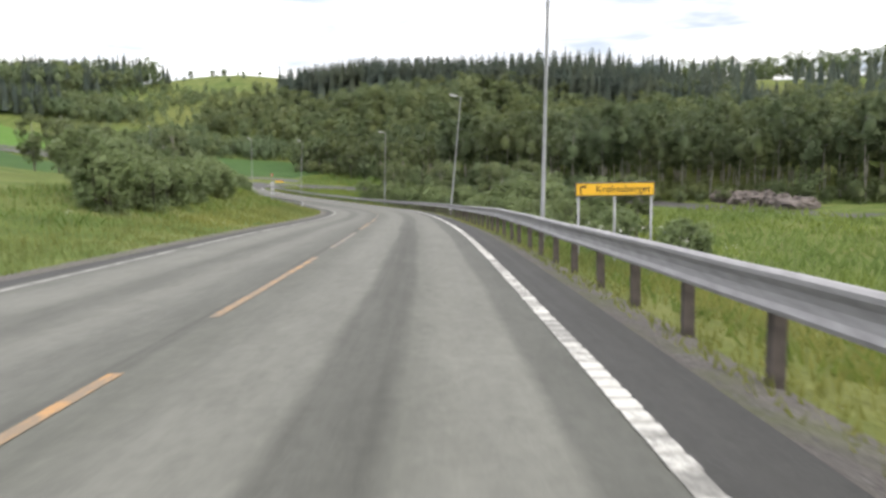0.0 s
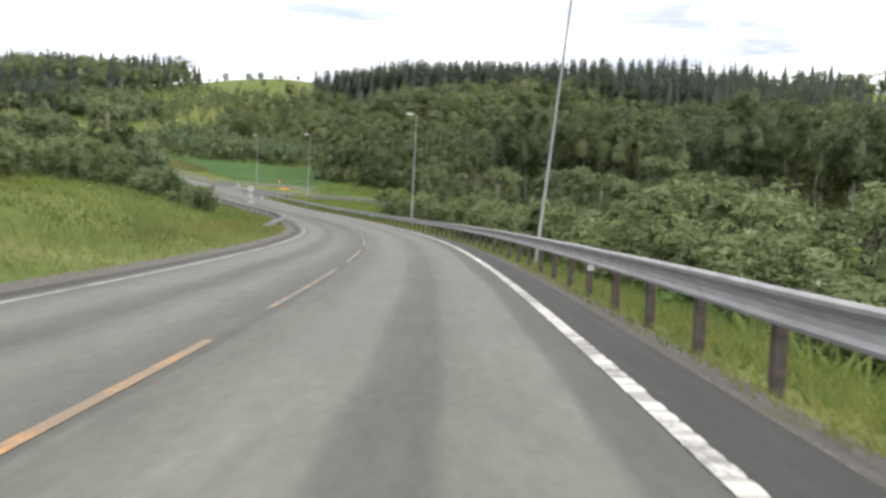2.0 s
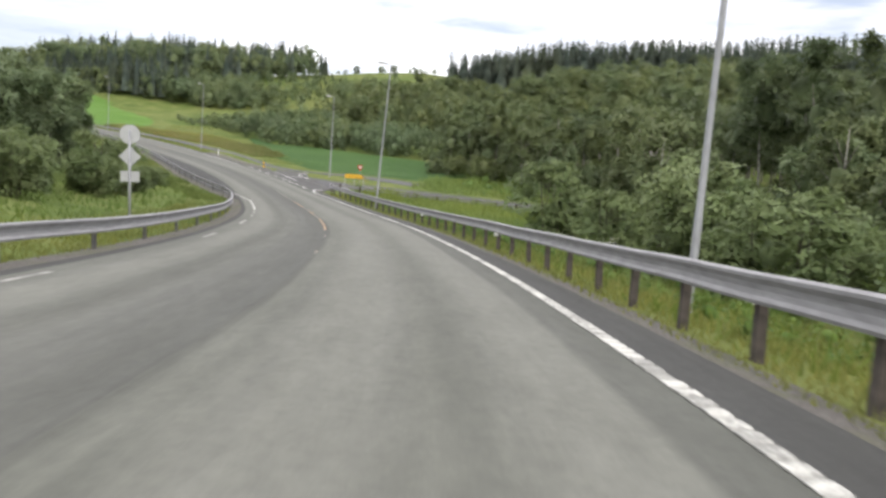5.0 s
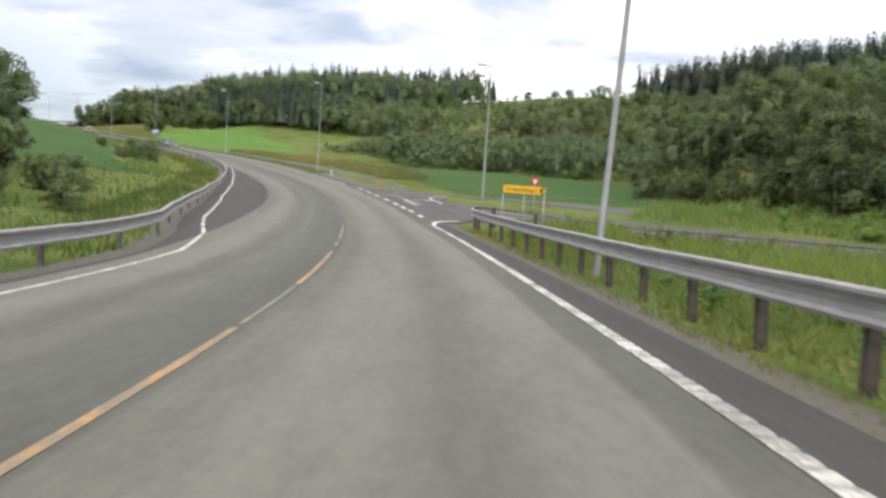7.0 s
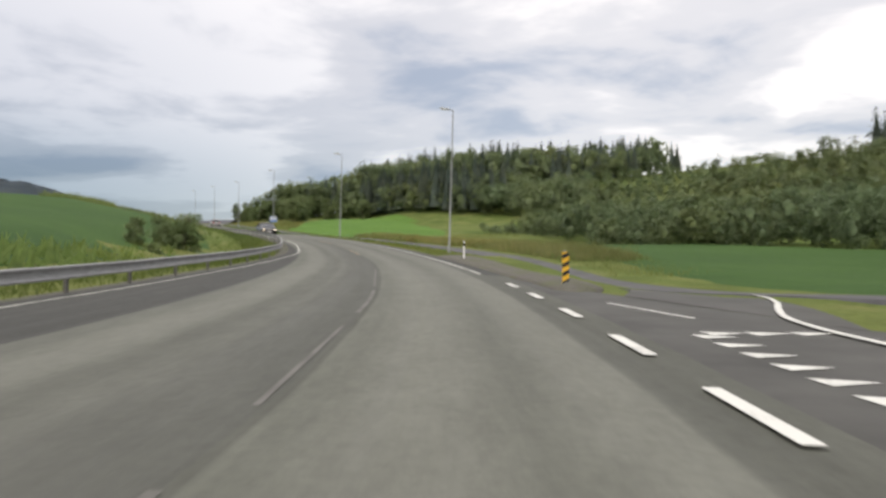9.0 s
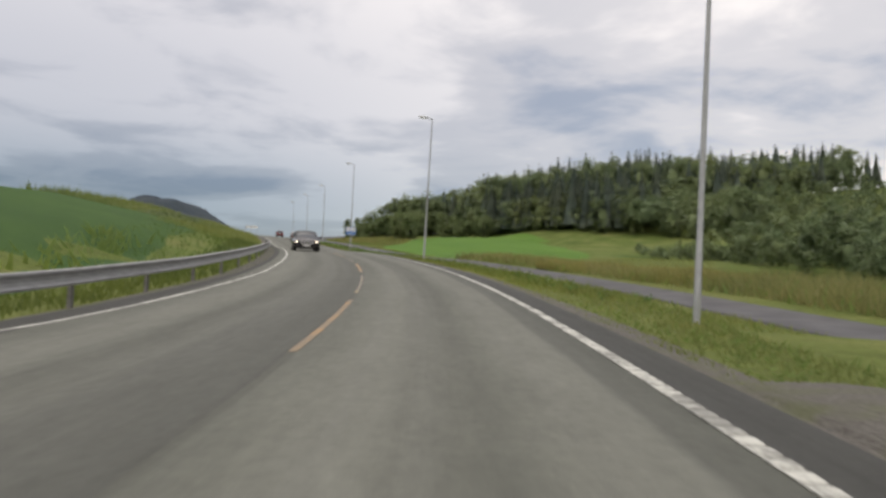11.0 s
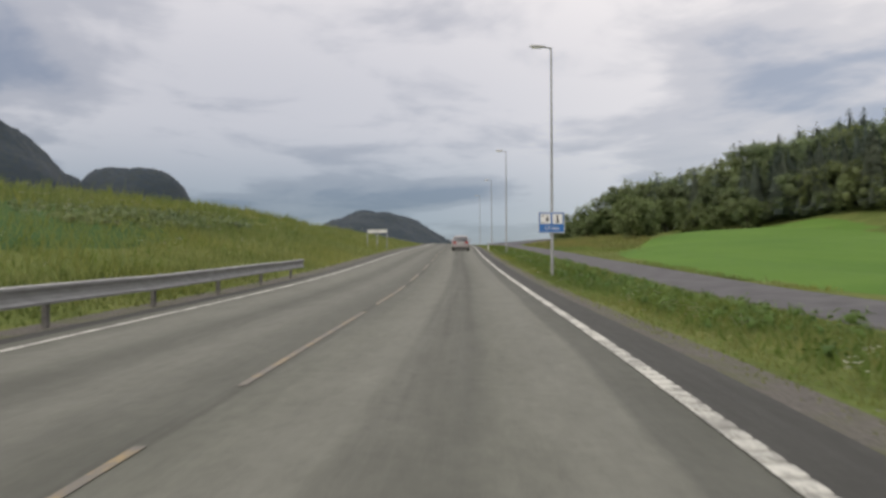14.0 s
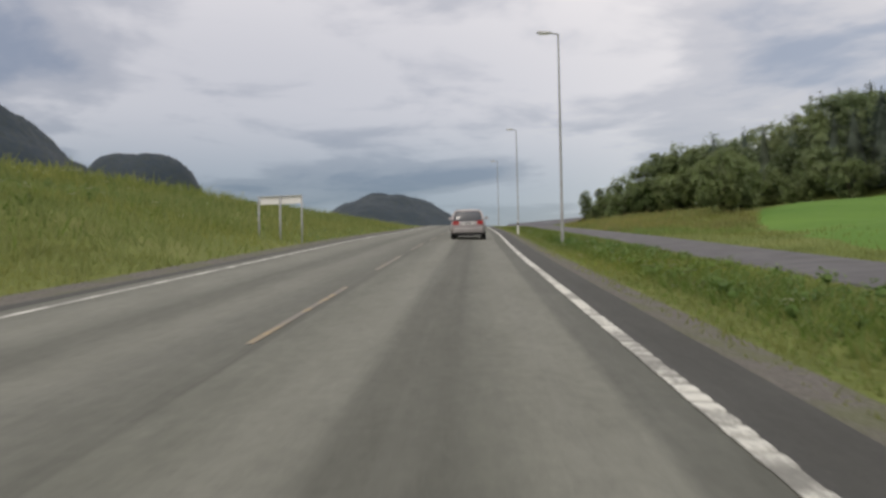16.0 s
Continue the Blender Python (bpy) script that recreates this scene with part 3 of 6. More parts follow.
def land_sd(s, d, x, y):
    level = np.interp(s, AX_S, AX_Z)
    right = table(LAND_S, RIGHT_D, RIGHT_Z, s, np.abs(d))
    # the cycle path keeps a little below the main road
    near = np.clip((22 - np.abs(d)) / 8, 0, 1) * np.clip((s - 212) / 18, 0, 1) * np.clip((450 - s) / 50, 0, 1)
    right = right * (1 - near) + (level + 5.5 * bank(s) - 0.46 + 0.07 * np.clip(np.abs(d) - 10, 0, 12)) * near
    left = level + table(LAND_S, LEFT_D, LEFT_Z, s, np.abs(d))
    # a shallow ditch below the guard rail on the inside of the curve
    left = left - 1.35 * np.exp(-((np.abs(d) - 12.0) / 3.6) ** 2) * np.clip((s - 205) / 20, 0, 1) * np.clip((268 - s) / 22, 0, 1)
    z = np.where(d > 0, right, left)
    far = np.clip((np.abs(d) - 25) / 60, 0, 1)
    z = z + wavy(x, y, 60, 3) * 0.8 * far + wavy(x, y, 180, 4) * 2.0 * far * np.clip((np.abs(d) - 120) / 100, 0, 1)
    return z


def land(x, y):
    """The ground's level at world places (arrays)."""
    x, y = np.ravel(np.asarray(x, float)), np.ravel(np.asarray(y, float))
    s, d = across(x, y)
    z = land_sd(s, d, x, y)
    away = np.hypot(x + 60, y - 200)
    out = np.clip((away - 560) / 900, 0, 1)
    z = z * (1 - out) + (-6.0) * out
    # the carriageway and its verges are laid over the land
    level = np.interp(s, AX_S, AX_Z)
    inner = np.clip((np.abs(d) - 7.0) / 3.0, 0, 1)
    under = np.minimum(z, level - 1.0)
    z = under * (1 - inner) + z * inner
    return z


def build_ground():
    near_x = np.arange(-520, 340, 5.0)
    near_y = np.arange(-140, 720, 5.0)
    gx = np.r_[-5000, -3500, -2400, -1700, -1200, -900, -700, -600, near_x, 360, 420, 520, 700, 1000, 1500, 2400, 3500, 5000]
    gy = np.r_[-4500, -3000, -2000, -1200, -700, -400, -250, -180, near_y, 740, 800, 900, 1100, 1500, 2200, 3200, 5000]
    X, Y = np.meshgrid(gx, gy)
    Z = land(X, Y).reshape(X.shape)
    me = bpy.data.meshes.new("ground")
    w, h = len(gx), len(gy)
    idx = np.arange(w * h).reshape(h, w)
    faces = np.stack([idx[:-1, :-1], idx[:-1, 1:], idx[1:, 1:], idx[1:, :-1]], -1).reshape(-1, 4)
    me.from_pydata(np.stack([X, Y, Z], -1).reshape(-1, 3).tolist(), [], faces.tolist())
    me.materials.append(GROUND)
    me.polygons.foreach_set("use_smooth", [True] * len(me.polygons))
    tagged(new("ground", me), "rolling grassy farmland under the road and woods", "ground", kind="structure")


build_ground()


def strip(name, s0, s1, step, cols, mat, label, category="", uv=False, kind="structure", parent=None, smooth=True):
    """A sheet along the road. cols: functions of s giving (d, height over the road's surface)."""
    ss = np.arange(s0, s1 + 0.01, step)
    grid = np.stack([at(ss, *c(ss)) for c in cols], 1)
    g = Geo().sheet(grid.tolist())
    me = g.mesh(name, mat, smooth)
    if uv:
        lay = me.uv_layers.new(name="road_metres")
        coords_uv = np.stack([np.stack([ss, np.where(c(ss)[0] > 0, c(ss)[0] * 3.6 / lane_right(ss), c(ss)[0])], -1) for c in cols], 1).reshape(-1, 2)
        loops = np.empty(len(me.loops), int)
        me.loops.foreach_get("vertex_index", loops)
        lay.data.foreach_set("uv", coords_uv[loops].ravel())
    ob = new(name, me)
    if parent:
        ob.parent = parent
        return tagged(ob, label)
    return tagged(ob, label, category, kind=kind)


def const(d, dz=0.0):
    return lambda s: (np.full_like(s, d), np.full_like(s, dz))


def rail_right(s):
    return np.interp(s, [0, 60, 105, 170], [4.85, 5.0, 5.25, 5.30])


def rail_left(s):
    return -np.interp(s, [91, 96, 102, 107, 112, 152, 156, 160, 168, 180, 195, 210, 225, 240, 300], [7.3, 6.5, 5.5, 4.85, 4.6, 4.55, 4.75, 5.4, 6.3, 7.0, 6.85, 5.95, 5.0, 4.6, 4.35])


# ---- carriageway ----
road = strip("road", -90, 660, 2.0, [
    lambda s: (-lane_left(s) - 0.75, np.full_like(s, -0.02)), lambda s: (-lane_left(s), 0 * s), const(-1.8), const(0, 0.0), const(1.8),
    lambda s: (lane_right(s), 0 * s), lambda s: (lane_right(s) + 0.72, np.full_like(s, -0.02))], ASPHALT,
    "two-lane grey worn asphalt main road with dark shoulders", "road", uv=True)


def land_z(s, d):
    p = at(s, d)
    return land_sd(s, d, p[:, 0], p[:, 1]) - np.interp(s, AX_S, AX_Z) - bank(s) * np.clip(d, -5.5, 5.5)


def verge_end(side, s, edge):
    """Where the verge runs out: at the cycle path, or on the open slope."""
    by_path = np.interp(s, [228, 260, 300, 340, 400, 470], [9.5, 9.5, 10.1, 10.2, 10.1, 9.4])
    return np.where((np.asarray(side) > 0) & (np.asarray(s) > 228), by_path, np.maximum(edge + 5.5, 11.0))


def verge_cols(side):
    edge = (lambda s: lane_right(s) + 0.72) if side > 0 else (lambda s: lane_left(s) + 0.75)

    def col(extra, kind):
        def f(s):
            d = side * (edge(s) + extra)
            if kind == 0:
                return d, np.full_like(s, -0.025)
            outer = side * verge_end(side, s, edge(s))
            zo = land_z(s, outer)
            k = extra / np.abs(np.abs(outer) - edge(s))
            if extra >= 99:
                return outer, zo + 0.03
            sag = -0.06 - 0.05 * extra
            return d, sag * (1 - k) + zo * k**1.3
        return f
    return col


for side in (1, -1):
    c = verge_cols(side)
    cols = [c(-0.05, 0), c(0.35, 1), c(0.7, 1)]
    strip("gravel_shoulder", -90, 640, 2.0, cols, GRAVEL, "narrow grey gravel strip beside the asphalt", "gravel")
    cols = [c(0.68, 1), c(1.2, 1), c(2.0, 1), c(3.0, 1), c(4.2, 1), c(99, 1)]
    strip("grass_verge", -90, 640, 2.0, cols, GROUND, "rough grass verge sloping away from the road", "verge")


def line_strip(name, s0, s1, dfun, width, mat, parent, label="", step=0.5, z=0.006):
    ss = np.arange(s0, s1 + 1e-6, min(step, max(0.25, (s1 - s0) / 4)))
    if len(ss) < 2:
        return None
    d = dfun(ss)
    g = Geo().sheet(np.stack([at(ss, d - width / 2, z), at(ss, d + width / 2, z)], 1).tolist())
    return part(name, g, mat, parent, label)


def ribbed_line(name, s0, s1, dfun, width, mat, parent, label):
    """A thermoplastic edge line with raised cross ribs."""
    g = Geo()
    ss = np.arange(s0, s1, 0.26)
    d = dfun(ss)
    e = dfun(ss + 0.155)
    r = np.random.RandomState(5)
    for i, s in enumerate(ss):
        if r.uniform() < 0.06:
            continue
        a, b = width / 2 * r.uniform(0.94, 1.04), width / 2 * r.uniform(0.94, 1.04)
        p = at([s, s, s + 0.155, s + 0.155], [d[i] - a, d[i] + a, e[i] + b, e[i] - b], 0.014)
        q = at([s - 0.015, s - 0.015, s + 0.17, s + 0.17], [d[i] - a, d[i] + a, e[i] + b, e[i] - b], 0.004)
        g.add(np.r_[p, q].tolist(), [(0, 1, 2, 3), (4, 5, 1, 0), (5, 6, 2, 1), (6, 7, 3, 2), (7, 4, 0, 3)])
    line_strip("edge_line_base", s0, s1, dfun, width * 0.92, DIRTY_WHITE, parent)
    return part(name, g, mat, parent, label)


marks = thing("road_markings", "painted white edge lines and yellow centre line on asphalt", "road marking", kind="structure")
JUNCTION = (165.7, 197.0)
ribbed_line("edge_line", -60, JUNCTION[0], lane_right, 0.155, WHITE_PAINT, marks, "white ribbed edge line")
ribbed_line("edge_line", 202, 330, lane_right, 0.16, WHITE_PAINT, marks, "white ribbed edge line")
line_strip("edge_line", 330, 640, lane_right, 0.16, WHITE_PAINT, marks, step=2)
line_strip("edge_line", 141, 640, lambda s: -lane_left(s), 0.11, WHITE_PAINT, marks, step=1)
for s0, s1 in ((-60, 18), (19, 27), (28, 33), (34.5, 40), (41, 66), (67, 84), (85.5, 93), (95, 99), (104, 107), (117.5, 119.5), (126, 129), (133.5, 135), (137.5, 139)):
    line_strip("worn_edge_line", s0, s1, lambda s: -lane_left(s), 0.12, DIRTY_WHITE, marks, step=1)
for k in range(-6, 42):
    s = 8.1 + 10.07 * k
    if s < 96:
        line_strip("centre_dash", s, s + 7.6, lambda q: np.interp(q, [20, 28, 38], [0.09, 0.03, -0.06]), 0.11 if s < 42 else 0.085, YELLOW_PAINT if s < 12 or 24 < s < 42 else FADED_PAINT, marks)
for s0, s1 in ((124, 134), (138, 142.5), (146.5, 153.2)):
    line_strip("centre_dash", s0, s1, lambda q: 0 * q - 0.05, 0.085, YELLOW_PAINT, marks)
for s0, s1 in ((113.2, 114.0), (120.1, 121.0), (134.2, 137.8), (142.7, 146.2), (163.1, 163.9)):
    line_strip("worn_dash", s0, s1, lambda q: 0 * q - 0.05, 0.06, WORN_LINE, marks)
for s0, s1 in ((154.6, 156.0), (156.8, 162.7)):
    line_strip("centre_dash", s0, s1, lambda q: 0 * q - 0.05, 0.075, FADED_PAINT, marks)
for s0, s1, w in ((165, 167, 0.05), (168, 173, 0.05), (176, 178.5, 0.08), (180.5, 186, 0.06), (188, 193.5, 0.09), (195, 205, 0.06)):
    line_strip("worn_seam", s0, s1, lambda q: 0 * q - 0.08 + 0.04 * np.sin(q / 2.3), w, PALE_SEAM, marks)
for k in range(-5, 36):
    s = 270.1 + 9.47 * k
    line_strip("centre_dash", s + (0.9 if k > 2 else 0.0), s + (6.6 if k > 2 else 7.6), lambda q: 0 * q - (0.08 if k > 2 else 0.02), 0.10 if k in (-5, -3, -1) else 0.075, YELLOW_PAINT if k in (-5, -3, -1) else FADED_PAINT, marks)
for s, e in ((170.3, 171.75), (173.7, 175.25), (176.6, 178.4), (179.6, 181.5), (183.4, 185.2), (187.5, 189.0), (191.3, 192.8), (194.8, 196.3)):
    line_strip("junction_dash", s, e, lambda q: 0 * q + 3.66, 0.165, CLEAN_WHITE, marks, z=0.03)


# ---- guard rails ----
def beam_profile():
    """W-beam section: (outward, up) pairs from the top edge down."""
    return [(0.00, 0.155), (0.050, 0.158), (0.086, 0.135), (0.086, 0.100), (0.050, 0.045), (0.038, -0.015), (0.050, -0.075), (0.084, -0.115), (0.072, -0.152), (0.00, -0.155)]


def guard_rail(name, s0, s1, dfun, top, face, label, post_mat, post_gap, group):
    """face: +1 if the beam looks to the right, -1 if to the left."""
    ob = thing(name, label, "guard rail", group)
    ss = np.arange(s0, s1 + 0.01, 1.0)
    r = np.random.RandomState(11)
    d = dfun(ss)
    wob = np.convolve(r.uniform(-0.03, 0.03, len(ss) + 4), np.ones(5) / 5, "valid")
    wob = wob - (0.72 * np.clip((s0 + 13 - ss) / 13, 0, 1) ** 1.4 if face > 0 else 0)  # the free end is turned down into the ground
    rows = [at(ss, d + face * o, top - 0.155 + u + wob) for o, u in beam_profile()]
    back = [at(ss, d + face * (o - 0.006), top - 0.155 + u + wob) for o, u in beam_profile()][::-1]
    grid = np.stack(rows + back + rows[:1], 1)
    part("beam", Geo().sheet(grid.tolist()), STEEL, ob, "ribbed galvanised steel beam", smooth=False)
    # rounded end pieces
    for s, way in ((s0, -1),) if face < 0 else ():
        e = Geo()
        k = dfun(np.array([s]))[0]
        pts = [at(s + way * 0.25 * math.sin(a), k - face * 0.25 * (1 - math.cos(a)), top - 0.155).tolist() for a in np.linspace(0, math.pi, 7)]
        e.sheet([[(p[0], p[1], p[2] + 0.155), (p[0], p[1], p[2]), (p[0], p[1], p[2] - 0.155)] for p in pts])
        o = part("end_wing", e, STEEL, ob)
        sol = o.modifiers.new("thick", "SOLIDIFY")
        sol.thickness = 0.008
    half = 0.055 if face < 0 else 0.04
    pg = Geo().box(-half, half, -0.06, 0.06, -1.6, 0.0, taper=0.004)
    me = pg.mesh("post", post_mat)
    for s in np.arange(s0 + 0.5, s1 - 0.9, post_gap):
        s = s + float(np.interp(s, [6, 61, 131], [1.0, 0.32, 0.65])) if face < 0 else s
        k = float(dfun(np.array([s]))[0]) - face * 0.085
        p = at(s, k, top - 0.04 - (0.72 * max(0.0, (s0 + 13 - s) / 13) ** 1.4 if face > 0 else 0))
        o = part("post", me, None, ob)
        o.matrix_basis = pose(*p.tolist(), r.uniform(-1.5, 1.5), r.uniform(-1.5, 1.5), turn(s))
    return ob


guard_rail("guard_rail", -60, 165, rail_right, 0.74, -1, "long galvanised steel guard rail on dark timber posts", WOOD_POST, 2.0, "road guard rails")
guard_rail("guard_rail", 92, 302.5, rail_left, 0.62, 1, "galvanised steel guard rail on low posts beside grass", DULL_STEEL, 4.0, "road guard rails")


# ---- lamp posts ----
def lamp_post(s, d, lean=0.0, high=10.2, arm=0.62):
    ob = thing("street_lamp", "tall tapered galvanised lamp post with a short arm", "street lamp", "road lamp posts")
    base = at(s, d)
    gz = min(float(land(base[0], base[1])[0]), float(base[2])) - 0.4
    total = high + float(base[2]) - gz
    ob.matrix_basis = pose(float(base[0]), float(base[1]), gz, 0, 0, turn(s)) @ pose(0, 0, 0, 0, lean, 0)
    h = total
    part("pole", Geo().tube([(0, 0, -0.5), (0, 0, 2.6), (0, 0, 2.62), (0, 0, 6.0), (0, 0, h)], [0.076, 0.075, 0.068, 0.056, 0.04], 14, False), POLE_STEEL, ob, smooth=True)
    part("hatch", Geo().box(-0.045, 0.045, -0.082, -0.06, 1.25, 1.65, taper=0.004), POLE_STEEL, ob, "small service hatch")
    part("arm", Geo().tube([(0, 0, h - 0.03), (-arm * 0.5, 0, h + 0.03), (-arm, 0, h + 0.06)], [0.032, 0.03, 0.03], 8), POLE_STEEL, ob, smooth=True)
    hd = Geo()
    hd.tube([(-arm + 0.35, 0, h + 0.06), (-arm + 0.2, 0, h + 0.06), (-arm - 0.25, 0, h + 0.08), (-arm - 0.42, 0, h + 0.09)], [0.04, 0.075, 0.085, 0.03], 8)
    part("lamp_head", hd, SIGN_BACK, ob, "grey lamp housing", smooth=True)
    part("diffuser", Geo().box(-arm - 0.3, -arm + 0.15, -0.06, 0.06, h - 0.02, h + 0.005), SIGN_WHITE, ob)
    return ob


for s, d, lean, high in ((24.5, 6.1, 1.5, 10.2), (68.5, 6.65, 6.2, 10.1), (109, 7.0, 2.4, 10.0), (151, 5.55, 4.4, 10.2), (188.7, 11.4, 2.0, 9.5), (230.1, 7.2, 2.0, 10.4),
                         (269, 6.45, 1.7, 10.2), (308.7, 5.85, 0.6, 10.6), (347.7, 6.1, 0.4, 9.9), (390.2, 6.5, 0, 10.1), (431, 6.6, 0, 10.0)):
    lamp_post(s, d, lean, high)


# ---- junction, side road and cycle path ----
def bend(points, n):
    """A smooth curve through (s, d) pairs."""
    p = np.array(points, float)
    t = np.linspace(0, len(p) - 1, n)
    return np.stack([glide(p[:, 0], 0, 1, t), glide(p[:, 1], 0, 1, t)], -1)


def lay(sd, dz, smooth_z=0.0):
    """World points for (s, d) rows, laid on the land near the road's own level."""
    q = at(sd[:, 0], sd[:, 1])
    z = land_sd(sd[:, 0], sd[:, 1], q[:, 0], q[:, 1])
    own = q[:, 2] - np.where(smooth_z > 0, 0.05 * np.clip((4.4 - sd[:, 1]) / 0.5, 0, 1), 0)
    k = np.clip((np.abs(sd[:, 1]) - 4.2) / 5.5, 0, 1)
    q[:, 2] = own * (1 - k) + z * k + dz
    return q


def ribbon(name, near, far, n, mat, label, category, dz=0.05, cols=6, kind="structure"):
    a, b = bend(near, n), bend(far, n)
    rows = [lay(a + (b - a) * u, dz, 1.0) for u in np.linspace(0, 1, cols)]
    def bank_of(edge, inner):
        away = edge - inner
        away[:, 2] = 0
        away /= np.linalg.norm(away, axis=1)[:, None] + 1e-9
        return edge + away * 0.55 - np.array([0, 0, 0.45])

    rows = [bank_of(rows[0], rows[1])] + rows + [bank_of(rows[-1], rows[-2])]
    g = Geo().sheet(np.stack(rows, 1).tolist())
    return tagged(new(name, g.mesh(name, mat)), label, category, kind=kind)


SIDE_ASPHALT = plain("side_road_asphalt", (0.066, 0.065, 0.059), 0.85, vary=0.28, scale=0.7)
ribbon("side_road", [(168.3, 3.74), (169.2, 5.2), (171.4, 6.3), (171.8, 8.4), (170.2, 10.6), (168.2, 12.8), (166.2, 15.0), (163.6, 17.4), (158, 22), (147, 30), (129, 40), (105, 49), (80, 58)],
       [(200, 3.72), (195, 5.4), (187.0, 7.5), (183.6, 8.9), (180.6, 11.6), (177.5, 14.6), (174.3, 17.8), (170.5, 21.4), (164, 27), (151, 36), (131.5, 46), (107, 55), (82, 64)], 90, SIDE_ASPHALT,
       "grey asphalt side road branching off and dropping away", "road", 0.012, 9)
ribbon("lay_by", [(193, 6.0), (200, 8.2), (209, 8.6), (222, 8.2)], [(186.0, 7.7), (194, 10.2), (204, 11.8), (222, 11.4)], 30, SIDE_ASPHALT, "patched asphalt apron leading to the cycle path", "road", 0.017, 5)
ribbon("cycle_path", [(180, 18.5), (190, 15.0), (199, 11.8), (212, 10.0), (232, 9.6), (260, 9.6), (300, 10.2), (340, 10.3), (400, 10.2), (470, 9.6), (560, 9.2)],
       [(182, 21.5), (193, 17.8), (203, 14.0), (215, 12.0), (234, 11.6), (260, 11.9), (300, 12.9), (340, 12.9), (400, 12.7), (470, 12.6), (560, 12.1)], 180, PATH_ASPHALT,
       "narrow dark asphalt cycle path beside the main road", "path", 0.06, 4)


def curved_rail(points, top, post_gap, label, group):
    """A guard rail along a free curve; its beam looks to the curve's left."""
    ob = thing("guard_rail", label, "guard rail", group)
    c = bend(points, 90)
    p = lay(c, 0.0)
    run = np.clip((np.arange(90) / 90 * len(points) - 1.0) / 3.0, 0, 1)
    p[:, 2] = at(c[:, 0], np.full(90, 5.3))[:, 2] * (1 - run) + p[:, 2] * run
    t = np.gradient(p[:, :2], axis=0)
    t = t / np.linalg.norm(t, axis=1)[:, None]
    out = np.stack([-t[:, 1], t[:, 0], 0 * t[:, 0]], -1)
    z = np.array([0, 0, 1.0])
    rows = [p + out * o + z * (top - 0.155 + u) for o, u in beam_profile()]
    back = [p + out * (o - 0.006) + z * (top - 0.155 + u) for o, u in beam_profile()][::-1]
    part("beam", Geo().sheet(np.stack(rows + back + rows[:1], 1).tolist()), STEEL, ob, "ribbed galvanised steel beam")
    far = np.r_[0, np.cumsum(np.linalg.norm(np.diff(p, axis=0), axis=1))]
    me = Geo().box(-0.075, 0.075, -0.06, 0.06, -1.5, 0.04, taper=0.004).mesh("post", WOOD_POST)
    for m in np.arange(0.9, far[-1], post_gap):
        q = [float(np.interp(m, far, (p - out * 0.09)[:, i])) for i in range(3)]
        a = math.degrees(math.atan2(float(np.interp(m, far, t[:, 1])), float(np.interp(m, far, t[:, 0]))))
        part("post", me, None, ob).matrix_basis = pose(q[0], q[1], q[2] + top - 0.02, 0, 0, a)
    return ob


curved_rail([(164.9, 5.3), (167.0, 5.38), (168.7, 5.95), (169.1, 7.0), (168.6, 8.4), (167.4, 9.9), (165.6, 11.9), (163.9, 14.1), (161.7, 16.6), (156.5, 21.2)], 0.74, 2.0,
            "galvanised steel guard rail curving round the junction corner", "road guard rails")

# grass and gravel island between the main road and the apron
isl_near, isl_far = [(193.0, 4.5), (200, 4.4), (210, 4.3), (224, 4.3)], [(193.6, 5.3), (199, 7.2), (210, 8.3), (224, 8.1)]
ia, ib = bend(isl_near, 30), bend(isl_far, 30)
rows = []
tips = np.clip(np.minimum(np.arange(30), 29 - np.arange(30)) / 3.0, 0, 1)
for u, high in ((0.0, -0.25), (0.04, 0.03), (0.2, 0.12), (0.4, 0.22), (0.6, 0.22), (0.8, 0.14), (0.96, 0.03), (1.0, -0.25)):
    q = lay(ia + (ib - ia) * u, 0.0)
    q[:, 2] += -0.25 + (high + 0.25) * tips
    rows.append(q)
tagged(new("traffic_island", Geo().sheet(np.stack(rows, 1).tolist()).mesh("traffic_island", GRAVEL, True)), "low gravel island with sparse weeds at the junction", "traffic island", kind="structure")


def mark_curve(name, pts, width, mat, n=30, dz=0.05):
    c = bend(pts, n)
    t = np.gradient(c, axis=0)
    t = t / np.linalg.norm(t, axis=1)[:, None]
    nrm = np.stack([-t[:, 1], t[:, 0]], -1)
    return part(name, Geo().sheet(np.stack([lay(c - nrm * width / 2, dz), lay(c + nrm * width / 2, dz)], 1).tolist()), mat, marks)


mark_curve("corner_line", [(165.5, 3.57), (166.5, 3.66), (167.3, 3.85), (168.0, 4.12), (168.8, 4.6), (169.6, 5.2)], 0.15, CLEAN_WHITE, 30, 0.03)
mark_curve("corner_line", [(202.6, 13.5), (197.5, 11.6), (193.9, 10.1), (191.5, 9.0), (189.7, 8.1), (187.8, 7.3), (186.1, 6.98), (184.5, 6.95), (182.6, 6.93)], 0.13, CLEAN_WHITE, 50, 0.05)
mark_curve("stop_line", [(190.6, 4.92), (187.7, 5.67)], 0.10, CLEAN_WHITE, 8, 0.024)
mark_curve("tar_seam", [(179.2, 4.78), (177.0, 4.42), (174.6, 4.08), (172.4, 3.80)], 0.05, TAR, 16, 0.026)
mark_curve("worn_seam", [(179.0, 6.6), (177.0, 6.55), (173.7, 6.5), (171.0, 6.7)], 0.08, PALE_SEAM, 12, 0.02)
